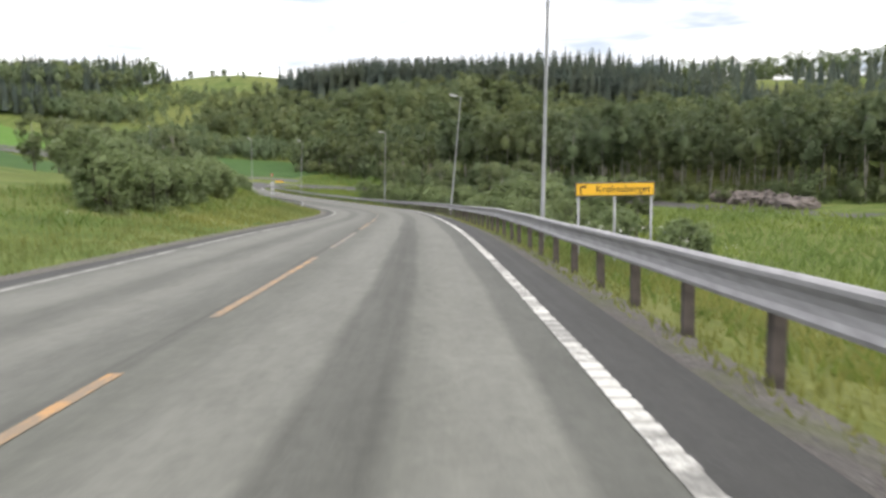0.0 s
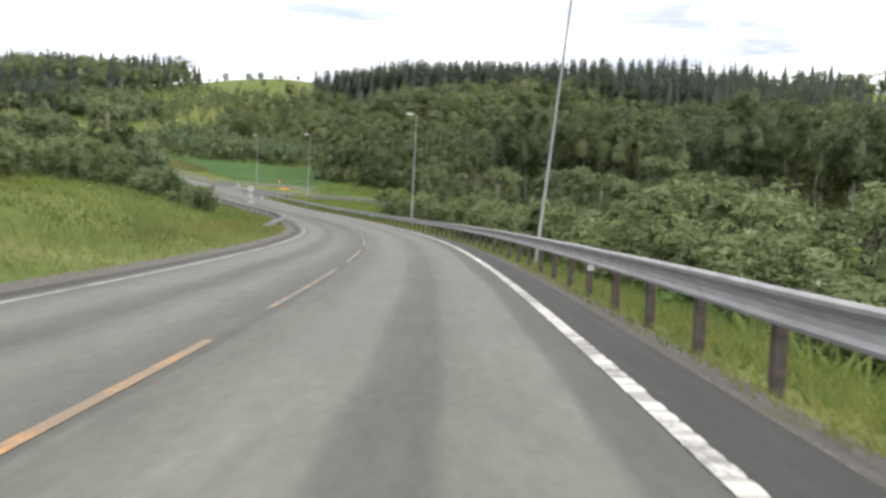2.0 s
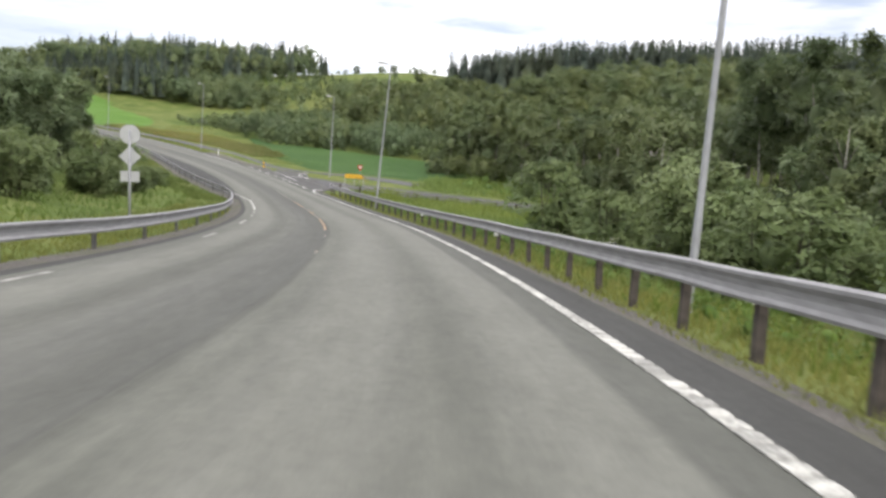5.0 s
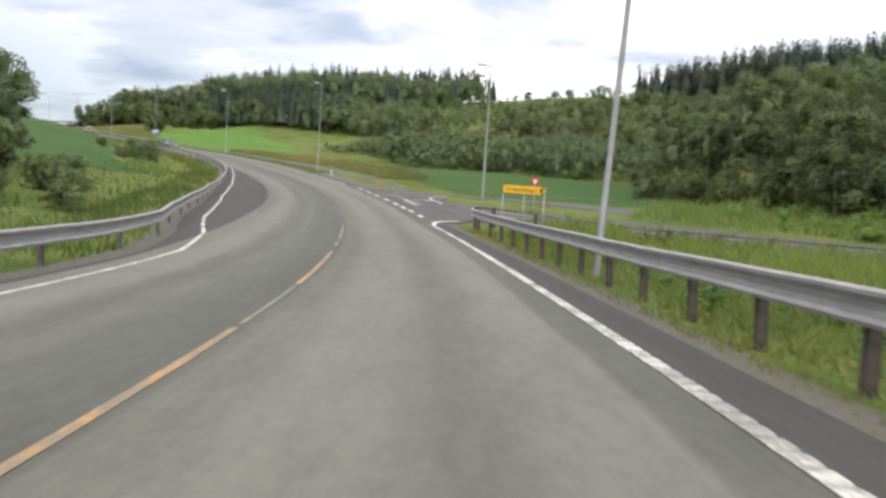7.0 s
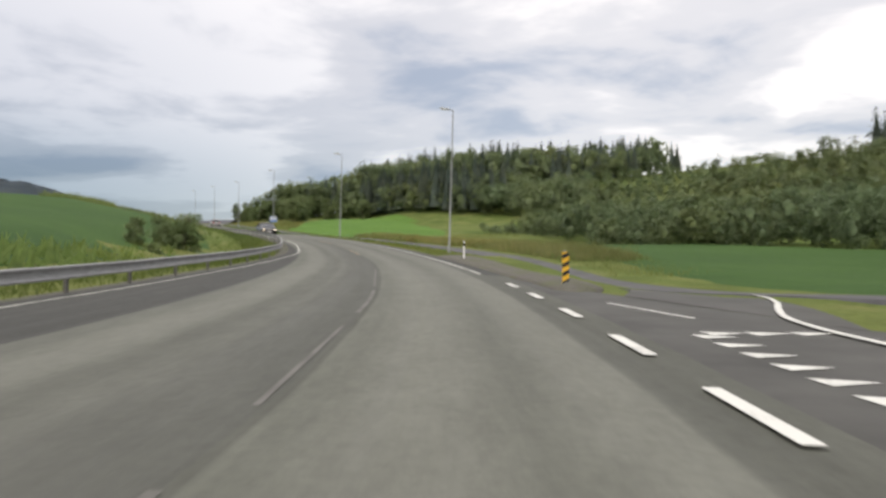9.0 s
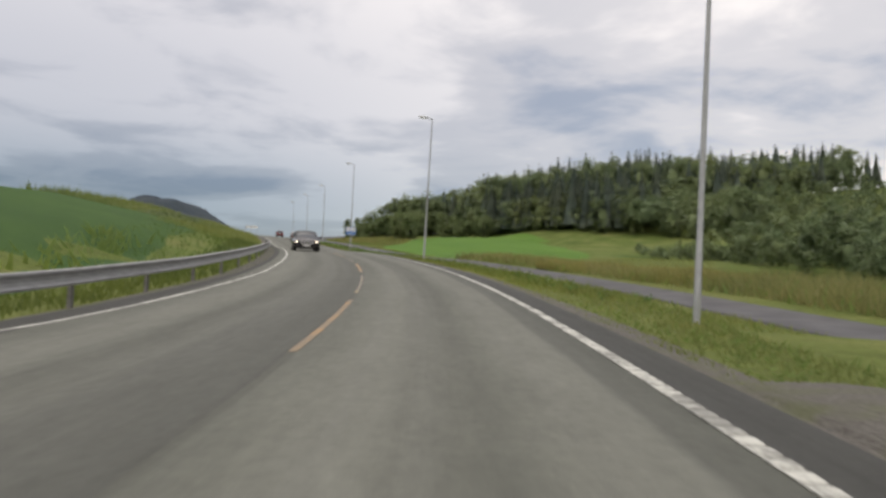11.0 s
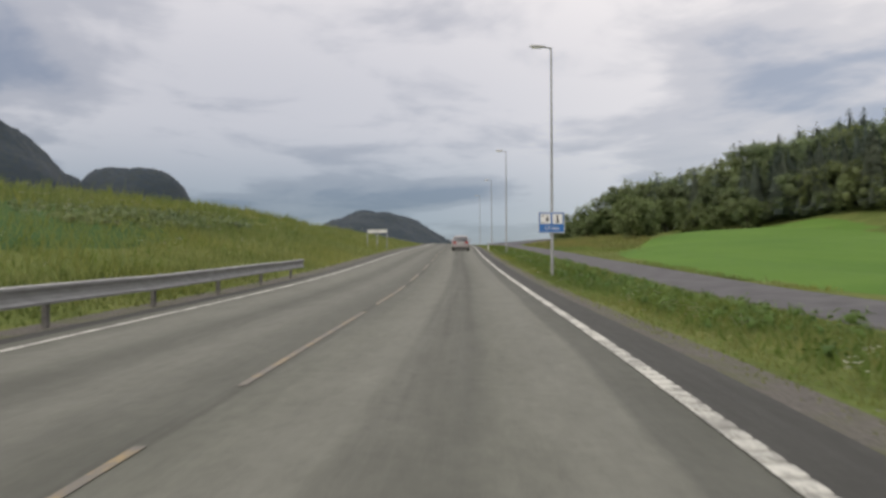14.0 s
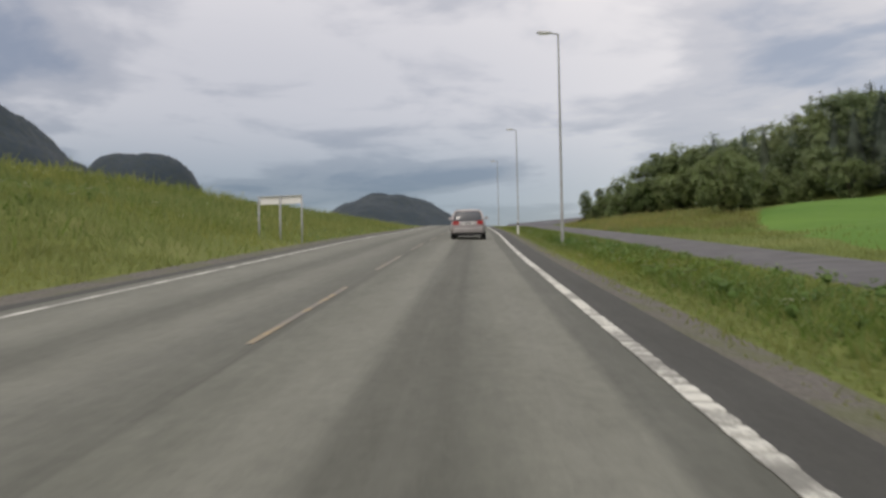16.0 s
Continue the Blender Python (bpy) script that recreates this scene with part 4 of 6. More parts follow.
ribbon("asphalt_patch", [(180, 7.0), (177.3, 6.95), (174, 6.95), (171.6, 7.3)], [(182, 8.3), (179.3, 9.4), (176.6, 11.0), (173, 14.5)], 20, PATH_ASPHALT, "darker newer asphalt patch across the side road", "road", 0.022, 4)
# give-way teeth
for s, d in [(181.1 + 0.82 * i, 4.85) for i in range(6)] + [(185.6, 5.1), (185.6, 5.75), (185.6, 6.4)]:
    g = Geo()
    c = np.array([(s - 0.20, d), (s + 0.22, d - 0.05), (s + 0.05, d + 0.58)])
    g.add(lay(c, 0.026).tolist(), [(0, 1, 2)])
    part("give_way_tooth", g, CLEAN_WHITE, marks)
for i, (a, b) in enumerate(((3.84, 4.02), (3.80, 4.16), (3.86, 4.10), (3.92, 4.22), (3.88, 4.06))):
    q = 248.25 + 0.22 * i
    c = np.array([(q, a), (q + 0.13, a + 0.02), (q + 0.12, b), (q - 0.01, b - 0.03)])
    part("shoulder_mark", Geo().add(at(c[:, 0], c[:, 1], 0.001).tolist(), [(0, 1, 2, 3)]), FAINT_MARK, marks)


# ---- crops ----
def crop(name, near, far, n, cols, high, label, mat=None):
    a, b = bend(near, n), bend(far, n)
    rows = []
    for u in np.linspace(0, 1, cols):
        p = a + (b - a) * u
        q = at(p[:, 0], p[:, 1])
        edge = min(1.0, 8 * min(u, 1 - u)) * np.clip(np.minimum(np.arange(n), n - 1 - np.arange(n)) / 5.0, 0, 1)
        q[:, 2] = land_sd(p[:, 0], p[:, 1], q[:, 0], q[:, 1]) + high * edge - 0.05 + wavy(q[:, 0], q[:, 1], 9, 7) * 0.05
        rows.append(q)
    return tagged(new(name, Geo().sheet(np.stack(rows, 1).tolist()).mesh(name, mat or FIELD, True)), label, "field", kind="structure")


crop("crop_field", [(279, 14.3), (290, 14.0), (304, 13.9), (325, 13.9), (340, 14.8), (362, 21), (388, 29), (412, 42), (436, 60)],
     [(281, 17), (290, 25), (304, 34), (320, 43.5), (334, 46), (350, 52), (372, 60), (395, 67), (420, 69), (440, 68)], 130, 26, 0.35, "bright green young crop field behind the cycle path")
crop("crop_field", [(188, 23), (204, 17.5), (218, 16), (232, 20), (250, 29), (270, 40)], [(197, 38), (208, 47), (222, 49), (234, 41), (248, 37), (274, 44)], 90, 20, 0.35, "deep green crop field beyond the side road", FIELD_DEEP)
crop("crop_field", [(194, -11.5), (216, -10.5), (240, -9.8), (270, -9.6), (300, -9.8), (311, -12)], [(176, -60), (200, -64), (238, -60), (272, -46), (300, -32), (318, -22)], 80, 14, 0.3, "dark green crop field behind the guard rail", FIELD_DEEP)
crop("crop_field", [(96, 128), (112, 124), (130, 126)], [(92, 190), (115, 188), (140, 180)], 20, 10, 0.3, "small green field in front of the woods")


# ---- vegetation ----
def fast_mesh(name, verts, quads, mat, inner=None):
    """A mesh from arrays. Six columns: the last three are soft shading normals, so that a crown shades as a whole.
    inner: the material of the crown's dense middle; the fourth column of the faces then tells which of the two a face has."""
    verts = np.asarray(verts)
    verts, soft = (verts[:, :3], verts[:, 3:]) if verts.shape[1] == 6 else (verts, None)
    me = bpy.data.meshes.new(name)
    me.vertices.add(len(verts))
    me.vertices.foreach_set("co", np.asarray(verts, np.float32).ravel())
    q = np.asarray(quads, np.int32)
    which = None
    if inner:
        q, which = np.ascontiguousarray(q[:, :3]), q[:, 3].copy()
    k = q.shape[1]
    me.loops.add(q.size)
    me.loops.foreach_set("vertex_index", q.ravel())
    me.polygons.add(len(q))
    me.polygons.foreach_set("loop_start", np.arange(0, q.size, k, dtype=np.int32))
    me.polygons.foreach_set("loop_total", np.full(len(q), k, np.int32))
    me.polygons.foreach_set("use_smooth", [True] * len(q))
    me.materials.append(mat)
    if inner:
        me.materials.append(inner)
        me.polygons.foreach_set("material_index", which)
    if soft is not None:
        me.attributes.new("custom_normal", "FLOAT_VECTOR", "POINT").data.foreach_set("vector", np.asarray(soft, np.float32).ravel())
    me.update(calc_edges=True)
    return me


def unit(v):
    return v / (np.linalg.norm(v, axis=1)[:, None] + 1e-9)


def leaf_tris(rng, pts, out, size, flat=0.42):
    """Leaf clumps: one irregular three-cornered leaf at each point, loosely facing up and outwards."""
    n = len(pts)
    nrm = out * 0.55 + rng.normal(0, flat, (n, 3)) + np.array([0, 0, 0.8])
    nrm /= np.linalg.norm(nrm, axis=1)[:, None] + 1e-9
    a = np.cross(nrm, rng.normal(0, 1, (n, 3)))
    a /= np.linalg.norm(a, axis=1)[:, None] + 1e-9
    b = np.cross(nrm, a)
    sz = size * rng.uniform(0.55, 1.35, n)[:, None]
    el = rng.uniform(0.6, 1.0, n)[:, None]
    v = np.stack([pts - a * sz - b * sz * el * 0.55, pts + a * sz * 0.9 - b * sz * el * 0.4, pts + b * sz * el * 1.1 + a * sz * 0.15], 1).reshape(-1, 3)
    soft = unit(out * 0.9 + nrm * 0.25 + np.array([0, 0, 0.35]))
    v = np.c_[v, np.repeat(soft, 3, 0)]
    return v, np.arange(3 * n).reshape(n, 3)


def crown_blobs(rng, high, wide, low, count):
    """Overlapping lumps that make up an uneven crown."""
    out = []
    for i in range(count):
        t = rng.uniform(0, 1)
        z = low + (high - low) * (0.08 + 0.84 * t)
        reach = wide * (0.35 + 0.65 * math.sin(math.pi * min(0.95, 0.18 + 0.75 * (1 - t)))) * rng.uniform(0.35, 0.8)
        a = rng.uniform(0, 6.28)
        r = wide * rng.uniform(0.20, 0.46) * (14.0 / count) ** 0.33
        out.append((np.array([reach * math.cos(a), reach * math.sin(a), z]), np.array([r, r, r * rng.uniform(0.7, 1.05)])))
    return out


def crown_points(rng, blobs, n):
    """Leaf places on the outer skin of the lumps."""
    per = 6 * max(1, n // len(blobs))
    pts, outs = [], []
    for c, r in blobs:
        u = rng.normal(0, 1, (per, 3))
        u /= np.linalg.norm(u, axis=1)[:, None]
        k = rng.uniform(0.60, 1.12, per)[:, None]
        p = c + u * r * k
        deep = np.zeros(per, bool)
        for c2, r2 in blobs:
            if c2 is not c:
                deep |= (((p - c2) / r2) ** 2).sum(1) < 0.40
        pts.append(p[~deep])
        outs.append(u[~deep])
    pts, outs = np.concatenate(pts), np.concatenate(outs)
    pick = rng.permutation(len(pts))[:n]
    return pts[pick], outs[pick]


_gold = (1 + 5**0.5) / 2
LUMP_V = unit(np.array([(-1, _gold, 0), (1, _gold, 0), (-1, -_gold, 0), (1, -_gold, 0), (0, -1, _gold), (0, 1, _gold), (0, -1, -_gold), (0, 1, -_gold), (_gold, 0, -1), (_gold, 0, 1), (-_gold, 0, -1), (-_gold, 0, 1)], float))
LUMP_F = np.array([(0, 11, 5), (0, 5, 1), (0, 1, 7), (0, 7, 10), (0, 10, 11), (1, 5, 9), (5, 11, 4), (11, 10, 2), (10, 7, 6), (7, 1, 8), (3, 9, 4), (3, 4, 2), (3, 2, 6), (3, 6, 8), (3, 8, 9), (4, 9, 5), (2, 4, 11), (6, 2, 10), (8, 6, 7), (9, 8, 1)])


def finer(v, f):
    """Each triangle of a ball split into four."""
    out, mid, v = [], {}, [tuple(p) for p in v]

    def half(a, b):
        k = (min(a, b), max(a, b))
        if k not in mid:
            mid[k] = len(v)
            v.append(tuple(np.array(v[a]) + np.array(v[b])))
        return mid[k]

    for a, b, c in f:
        x, y, z = half(a, b), half(b, c), half(c, a)
        out += [(a, x, z), (x, b, y), (z, y, c), (x, y, z)]
    return unit(np.array(v)), np.array(out)


BALL_V, BALL_F = finer(LUMP_V, LUMP_F)


def crown_core(rng, blobs, v, q, fill):
    """Adds the dense, shaded middle of a crown: a lumpy body inside its leaves."""
    mid = np.mean([c for c, r in blobs], 0)
    reach = np.max([((BALL_V * r) ** 2).sum(1) ** 0.5 + np.clip((c - mid) @ BALL_V.T, -9, 99) for c, r in blobs], 0)
    p = mid + BALL_V * (reach * fill * rng.uniform(0.86, 1.1, len(BALL_V)))[:, None]
    p[:, 2] = np.maximum(p[:, 2], 0.02)
    return np.r_[v, np.c_[p, BALL_V]], np.r_[np.c_[q, np.zeros(len(q), int)], np.c_[BALL_F + len(v), np.ones(len(BALL_F), int)]]


def broadleaf(seed, high, wide, low, lumps, n, leaf, stems=1, core=0.34):
    """(wood Geo, leaf verts, leaf quads) for a broad-leaved tree or bush."""
    rng = np.random.RandomState(seed)
    wood = Geo()
    blobs = crown_blobs(rng, high, wide, low, lumps)
    for k in range(stems):
        ax, ay = (0, 0) if stems == 1 else rng.uniform(-0.35, 0.35, 2) * wide
        bx, by = ax + rng.uniform(-0.12, 0.12) * wide, ay + rng.uniform(-0.12, 0.12) * wide
        r0 = 0.016 * high / (1 + 0.35 * (stems - 1)) + 0.02
        wood.tube([(ax, ay, -0.3), ((ax + bx) / 2 + 0.02 * high * rng.uniform(-1, 1), (ay + by) / 2, high * 0.4), (bx, by, high * 0.88)], [r0, r0 * 0.65, r0 * 0.15], 6)
    for c, r in blobs[: max(4, lumps // 3)]:
        c = c * np.array([0.75, 0.75, 0.94])
        z = max(low * 0.5, c[2] - rng.uniform(0.12, 0.3) * high)
        wood.tube([(0, 0, z), tuple(c * np.array([0.55, 0.55, 0]) + np.array([0, 0, (z + c[2]) / 2 + 0.03 * high])), tuple(c)], [0.0045 * high + 0.006, 0.003 * high + 0.004, 0.006], 5)
    p, o = crown_points(rng, blobs, n)
    keep = p[:, 2] > 0.05
    v, q = leaf_tris(rng, p[keep], o[keep], leaf)
    v, q = crown_core(rng, blobs, v, q, core)
    whole = unit((v[:, :3] - np.array([0, 0, low + 0.4 * (high - low)])) / np.array([wide, wide, 0.6 * (high - low)]))
    v[:, 3:] = unit(v[:, 3:] * 0.28 + whole * 0.62 + np.array([0, 0, 0.75]))
    return wood, v, q


def spruce(seed, high, wide, n, leaf):
    rng = np.random.RandomState(seed)
    wood = Geo().tube([(0, 0, -0.3), (0, 0, high * 0.5), (0, 0, high)], [0.012 * high + 0.04, 0.008 * high, 0.01], 6)
    t = rng.uniform(0, 1, n) ** 0.75
    z = high * (0.08 + 0.92 * t)
    tier = 1 + 0.22 * np.sin(z / high * 46 + rng.uniform(0, 6))
    r = wide * (1 - t) ** 0.70 * tier * rng.uniform(0.35, 1.0, n) + 0.05
    a = rng.uniform(0, 6.28, n)
    c = np.stack([r * np.cos(a), r * np.sin(a), z - 0.16 * r], -1)
    d = np.stack([np.cos(a), np.sin(a), np.full(n, -0.35)], -1)
    side = np.stack([-np.sin(a), np.cos(a), rng.normal(0, 0.35, n)], -1)
    L = (leaf * rng.uniform(0.6, 1.3, n) * (0.28 + 1.05 * (1 - t)))[:, None]
    v = np.stack([c - d * L * 0.6 + side * L * 0.5, c - d * L * 0.6 - side * L * 0.5, c + d * L * 0.95], 1).reshape(-1, 3)
    soft = unit(np.stack([np.cos(a), np.sin(a), np.full(n, 0.55)], -1) + rng.normal(0, 0.15, (n, 3)))
    v = np.c_[v, np.repeat(soft, 3, 0)]
    q = np.c_[np.arange(3 * n).reshape(n, 3), np.zeros(n, int)]
    a = np.arange(7) * 2 * math.pi / 7
    cone = np.r_[np.stack([0.62 * wide * np.cos(a), 0.62 * wide * np.sin(a), np.full(7, 0.10 * high)], -1), [[0, 0, 0.93 * high]]]
    soft = np.r_[unit(np.stack([np.cos(a), np.sin(a), np.full(7, 0.5)], -1)), [[0, 0, 1]]]
    return wood, np.r_[v, np.c_[cone, soft]], np.r_[q, [[len(v) + i, len(v) + (i + 1) % 7, len(v) + 7, 1] for i in range(7)]]


def forest(name, places, kinds, mat, label, wood_mat, seed, wood_low=False, z=None):
    """Many far trees in one mesh of leaves and one of trunks. places: rows of x, y, height."""
    rng = np.random.RandomState(seed)
    vs, qs, wv, wf, n = [], [], [], [], 0
    z = land(places[:, 0], places[:, 1]) if z is None else z + 0.15
    for i, (x, y, h) in enumerate(places):
        wood, v, q, own = kinds[rng.randint(len(kinds))]
        k = h / own
        a = rng.uniform(0, 6.28)
        c, s = math.cos(a), math.sin(a)
        w = k * rng.uniform(0.85, 1.2)
        m = np.array([[c * w, -s * w, 0], [s * w, c * w, 0], [0, 0, k]])
        spin = np.array([[c, -s, 0], [s, c, 0], [0, 0, 1]])
        vs.append(np.c_[v[:, :3] @ m.T + np.array([x, y, z[i] - 0.2]), v[:, 3:] @ spin.T])
        qs.append(q + np.array([n, n, n, 0]))
        n += len(v)
        if wood_low:
            p = [(x, y, z[i] - 0.4), (x + rng.uniform(-0.5, 0.5), y, z[i] + h * 0.45), (x + rng.uniform(-0.8, 0.8), y, z[i] + h * 0.8)]
            g = Geo().tube(p, [0.14, 0.10, 0.04], 5, False)
            wf += [tuple(j + len(wv) for j in f) for f in g.f]
            wv += g.v
    ob = tagged(new(name, fast_mesh(name, np.concatenate(vs), np.concatenate(qs), mat, INNER[mat.name])), label, "woods", kind="stuff")
    if wood_low:
        g = Geo()
        g.v, g.f = wv, wf
        part("trunks", g, wood_mat, ob, "pale bare trunks")
    return ob


def scatter(rng, n, s0, s1, dfun0, dfun1, gap, keep=None):
    """Random places between two curves along the road, at least gap apart."""
    out = []
    cells = {}
    tries = 0
    while len(out) < n and tries < n * 30:
        tries += 1
        s = rng.uniform(s0, s1)
        d = rng.uniform(dfun0(s), dfun1(s))
        x, y, _ = at(s, d)
        if keep and not keep(s, d, x, y):
            continue
        c = (int(x // gap), int(y // gap))
        if any((x - px) ** 2 + (y - py) ** 2 < gap * gap for dx in (-1, 0, 1) for dy in (-1, 0, 1) for px, py in cells.get((c[0] + dx, c[1] + dy), ())):
            continue
        cells.setdefault(c, []).append((x, y))
        out.append((x, y, s, d))
    return np.array(out)


far_round = [(*broadleaf(30 + i, 11.0, 3.6, 1.5, 24, 350, 0.77), 11.0) for i in range(6)]
far_birch = [(*broadleaf(40 + i, 15.0, 2.9, 4.6, 24, 380, 0.74), 15.0) for i in range(6)]
far_bush = [(*broadleaf(50 + i, 6.0, 3.0, 0.3, 18, 300, 0.60), 6.0) for i in range(4)]
far_spruce = [(*spruce(60 + i, 17.0, 3.7, 260, 1.5), 17.0) for i in range(5)]

lin = lambda xs, ys: (lambda s: float(np.interp(s, xs, ys)))
rng = np.random.RandomState(21)
birch_edge = lin([60, 85, 100, 115, 150, 185, 205, 216], [125, 92, 72, 48, 41, 35, 37, 50])
pl = scatter(rng, 520, 60, 214, birch_edge, lin([60, 115, 150, 216], [150, 105, 100, 100]), 3.6)
forest("birch_wood", np.c_[pl[:, :2], rng.uniform(11, 17, len(pl)) * np.interp(pl[:, 2], [150, 172, 214], [1.0, 0.72, 0.70])], far_birch, LEAF_EDGE_WOOD, "dense birch wood with pale trunks at its edge", BARK, 1, True)
pl = scatter(rng, 190, 122, 214, lambda s: birch_edge(s) - 3, lambda s: birch_edge(s) + 7, 2.6)
low = scatter(rng, 130, 66, 124, lambda s: birch_edge(s) - 7, lambda s: birch_edge(s) + 6, 2.8)
pl = np.r_[pl, low]
forest("wood_edge_bushes", np.c_[pl[:, :2], rng.uniform(1.5, 5.0, len(pl))], far_bush, LEAF_EDGE_WOOD, "leafy bushes along the edge of the birch wood", BARK, 2)
pl = scatter(rng, 780, -40, 318, lin([-40, 60, 115, 216, 250, 290, 318], [120, 128, 90, 85, 78, 82, 120]), lin([-40, 60, 150, 250, 318], [250, 215, 175, 168, 158]), 5.0)
forest("mixed_wood", np.c_[pl[:, :2], rng.uniform(8, 14, len(pl)) + np.interp(pl[:, 2], [205, 225, 255, 266], [0, 5.0, 5.0, 0]) * (pl[:, 3] > 105)], far_round, LEAF_BIRCH, "mixed leafy wood covering the lower hillside", BARK, 3)
pl = scatter(rng, 900, -20, 312, lin([-20, 60, 150, 250, 312], [255, 205, 168, 160, 150]), lin([-20, 60, 150, 250, 312], [410, 340, 255, 225, 205]), 4.4)
gap = np.abs(np.arctan2(pl[:, 0] - 7.0, pl[:, 1] + 20.0) - radians(22.8)) < radians(1.1)  # a clearing runs up the hill
open_hill = np.arctan2(-(pl[:, 0] + 12.4), pl[:, 1] - 103.2) > radians(13.2)  # pasture to the north-west of the spruces
pl = pl[~gap & ~open_hill]
front = scatter(rng, 540, 118, 306, lin([118, 236, 306], [166, 164, 152]), lin([118, 236, 306], [194, 188, 176]), 2.5)
front = front[np.arctan2(-(front[:, 0] + 12.4), front[:, 1] - 103.2) < radians(13.2)]
pl = np.r_[pl, front]
forest("spruce_forest", np.c_[pl[:, :2], rng.uniform(16, 18.8, len(pl)) - np.interp(pl[:, 2], [20, 110, 180, 231, 251, 265, 280, 300], [7.0, 4.0, 0.0, -3.5, -5.2, -6.4, -5.2, -2.0]) - np.interp(np.degrees(np.arctan2(pl[:, 0] - 7.0, pl[:, 1] + 20.0)), [11, 15, 20, 22], [0, 2.5, 6.5, 7.5]).clip(0, 7)], far_spruce, LEAF_SPRUCE, "dark spruce forest along the top of the hill", BARK_DARK, 4)
hedge_front = lin([208, 216, 224, 230, 236, 242, 262, 284], [46, 48, 47, 43, 37, 34, 38, 43])
pl = scatter(rng, 210, 210, 286, hedge_front, lambda s: hedge_front(s) + 26.0, 3.0)
deep = np.array([d - hedge_front(s) for s, d in pl[:, 2:]])
forest("field_hedge", np.c_[pl[:, :2], rng.uniform(4.4, 6.8, len(pl)) - 1.6 * (deep < 3)], far_round + far_bush, LEAF_DARK, "bushy alders and willows closing the crop field", BARK, 25)
pl = scatter(rng, 90, 284, 330, lambda s: 62.0, lin([284, 300, 336], [78, 76, 68]), 3.2)
forest("field_hedge", np.c_[pl[:, :2], rng.uniform(4.5, 7.0, len(pl)) * np.interp(pl[:, 2], [298, 306, 316], [1.0, 0.7, 0.4])], far_round + far_bush, LEAF_DARK, "thick belt of bushy alders behind the crop field", BARK, 5)
pl = scatter(rng, 60, 288, 325, lin([288, 310, 325], [54, 50, 52]), lambda s: 62.0, 2.6)
forest("field_hedge", np.c_[pl[:, :2], rng.uniform(2.8, 5.0, len(pl)) * np.interp(pl[:, 2], [303, 308, 316], [1.0, 0.55, 0.4])], far_bush, LEAF_DARK, "low dark bushes at the end of the crop field", BARK, 18)
pl = scatter(rng, 120, 240, 345, lin([240, 345], [80, 84]), lin([240, 345], [130, 150]), 5.5)
forest("mixed_wood", np.c_[pl[:, :2], rng.uniform(4, 6.5, len(pl))], far_round, LEAF_DARK, "darker leafy trees on the slope above the hedge", BARK, 6)
pl = scatter(rng, 420, 398, 545, lin([398, 420, 470, 500, 545], [125, 92, 68, 52, 50]), lin([398, 440, 500, 545], [178, 178, 160, 140]), 4.6)
tall = np.interp(pl[:, 2], [398, 420, 450, 490, 545], [10.5, 14.5, 17.5, 16, 13]) * rng.uniform(0.85, 1.12, len(pl))
cut = rng.uniform(0, 1, len(pl)) < np.where(pl[:, 2] < 490, 0.62, 0.08)
forest("ridge_spruces", np.c_[pl[cut, :2], tall[cut] * 1.12], far_spruce, LEAF_SPRUCE, "dark spruces on the ridge above the field", BARK_DARK, 7)
forest("ridge_wood", np.c_[pl[~cut, :2], tall[~cut]], far_round, LEAF_DARK, "leafy trees among the spruces on the ridge", BARK, 8)
foot = lin([345, 370, 395, 410, 440, 470], [86, 82, 74, 71, 70, 64])
pl = scatter(rng, 230, 346, 470, foot, lambda s: foot(s) + 26.0, 3.6)
forest("ridge_foot_wood", np.c_[pl[:, :2], rng.uniform(6, 10.5, len(pl))], far_round + far_bush, LEAF_DARK, "leafy wood coming down to the edge of the crop field", BARK, 13)
own_rng = np.random.RandomState(77)
pl_front = scatter(own_rng, 62, 380, 457, lambda s: foot(s) + 0.5, lambda s: foot(s) + 15.0, 3.6)
forest("foot_spruces", np.c_[pl_front[:, :2], own_rng.uniform(11.5, 17, len(pl_front))], far_spruce, LEAF_SPRUCE, "tall dark spruces standing at the edge of the crop field", BARK_DARK, 26)
pl = scatter(rng, 130, 345, 399, lambda s: 96.0, lambda s: 165.0, 4.2)
forest("slope_trees", np.c_[pl[:, :2], rng.uniform(3.2, 5.2, len(pl))], far_round + far_bush, LEAF_DARK, "leafy trees filling the slope above the hedge", BARK, 12)
pl = scatter(rng, 22, 335, 440, lambda s: 165.0, lambda s: 250.0, 9)
forest("hillside_bushes", np.c_[pl[:, :2], rng.uniform(1.5, 4.5, len(pl))], far_bush, LEAF_DARK, "scattered bushes on the open grassy hill", BARK, 9)
pl = scatter(rng, 230, 60, 260, lin([60, 90, 260], [345, 330, 300]), lin([60, 260], [460, 400]), 5.5)
forest("far_wood", np.c_[pl[:, :2], rng.uniform(12, 17, len(pl))], far_round, LEAF_DARK, "distant leafy wood beyond the spruce hill", BARK, 10)


def plant(kind, wood, v, q, leaf_mat, wood_mat, label, category, group):
    ob = thing(kind, label, category, group)
    part("trunk" if category == "tree" else "stem", wood, wood_mat, ob, smooth=True)
    part("crown", fast_mesh("crown", v, q, leaf_mat, INNER[leaf_mat.name]), None, ob)
    ob.matrix_basis = pose(0, 0, -500)
    return ob


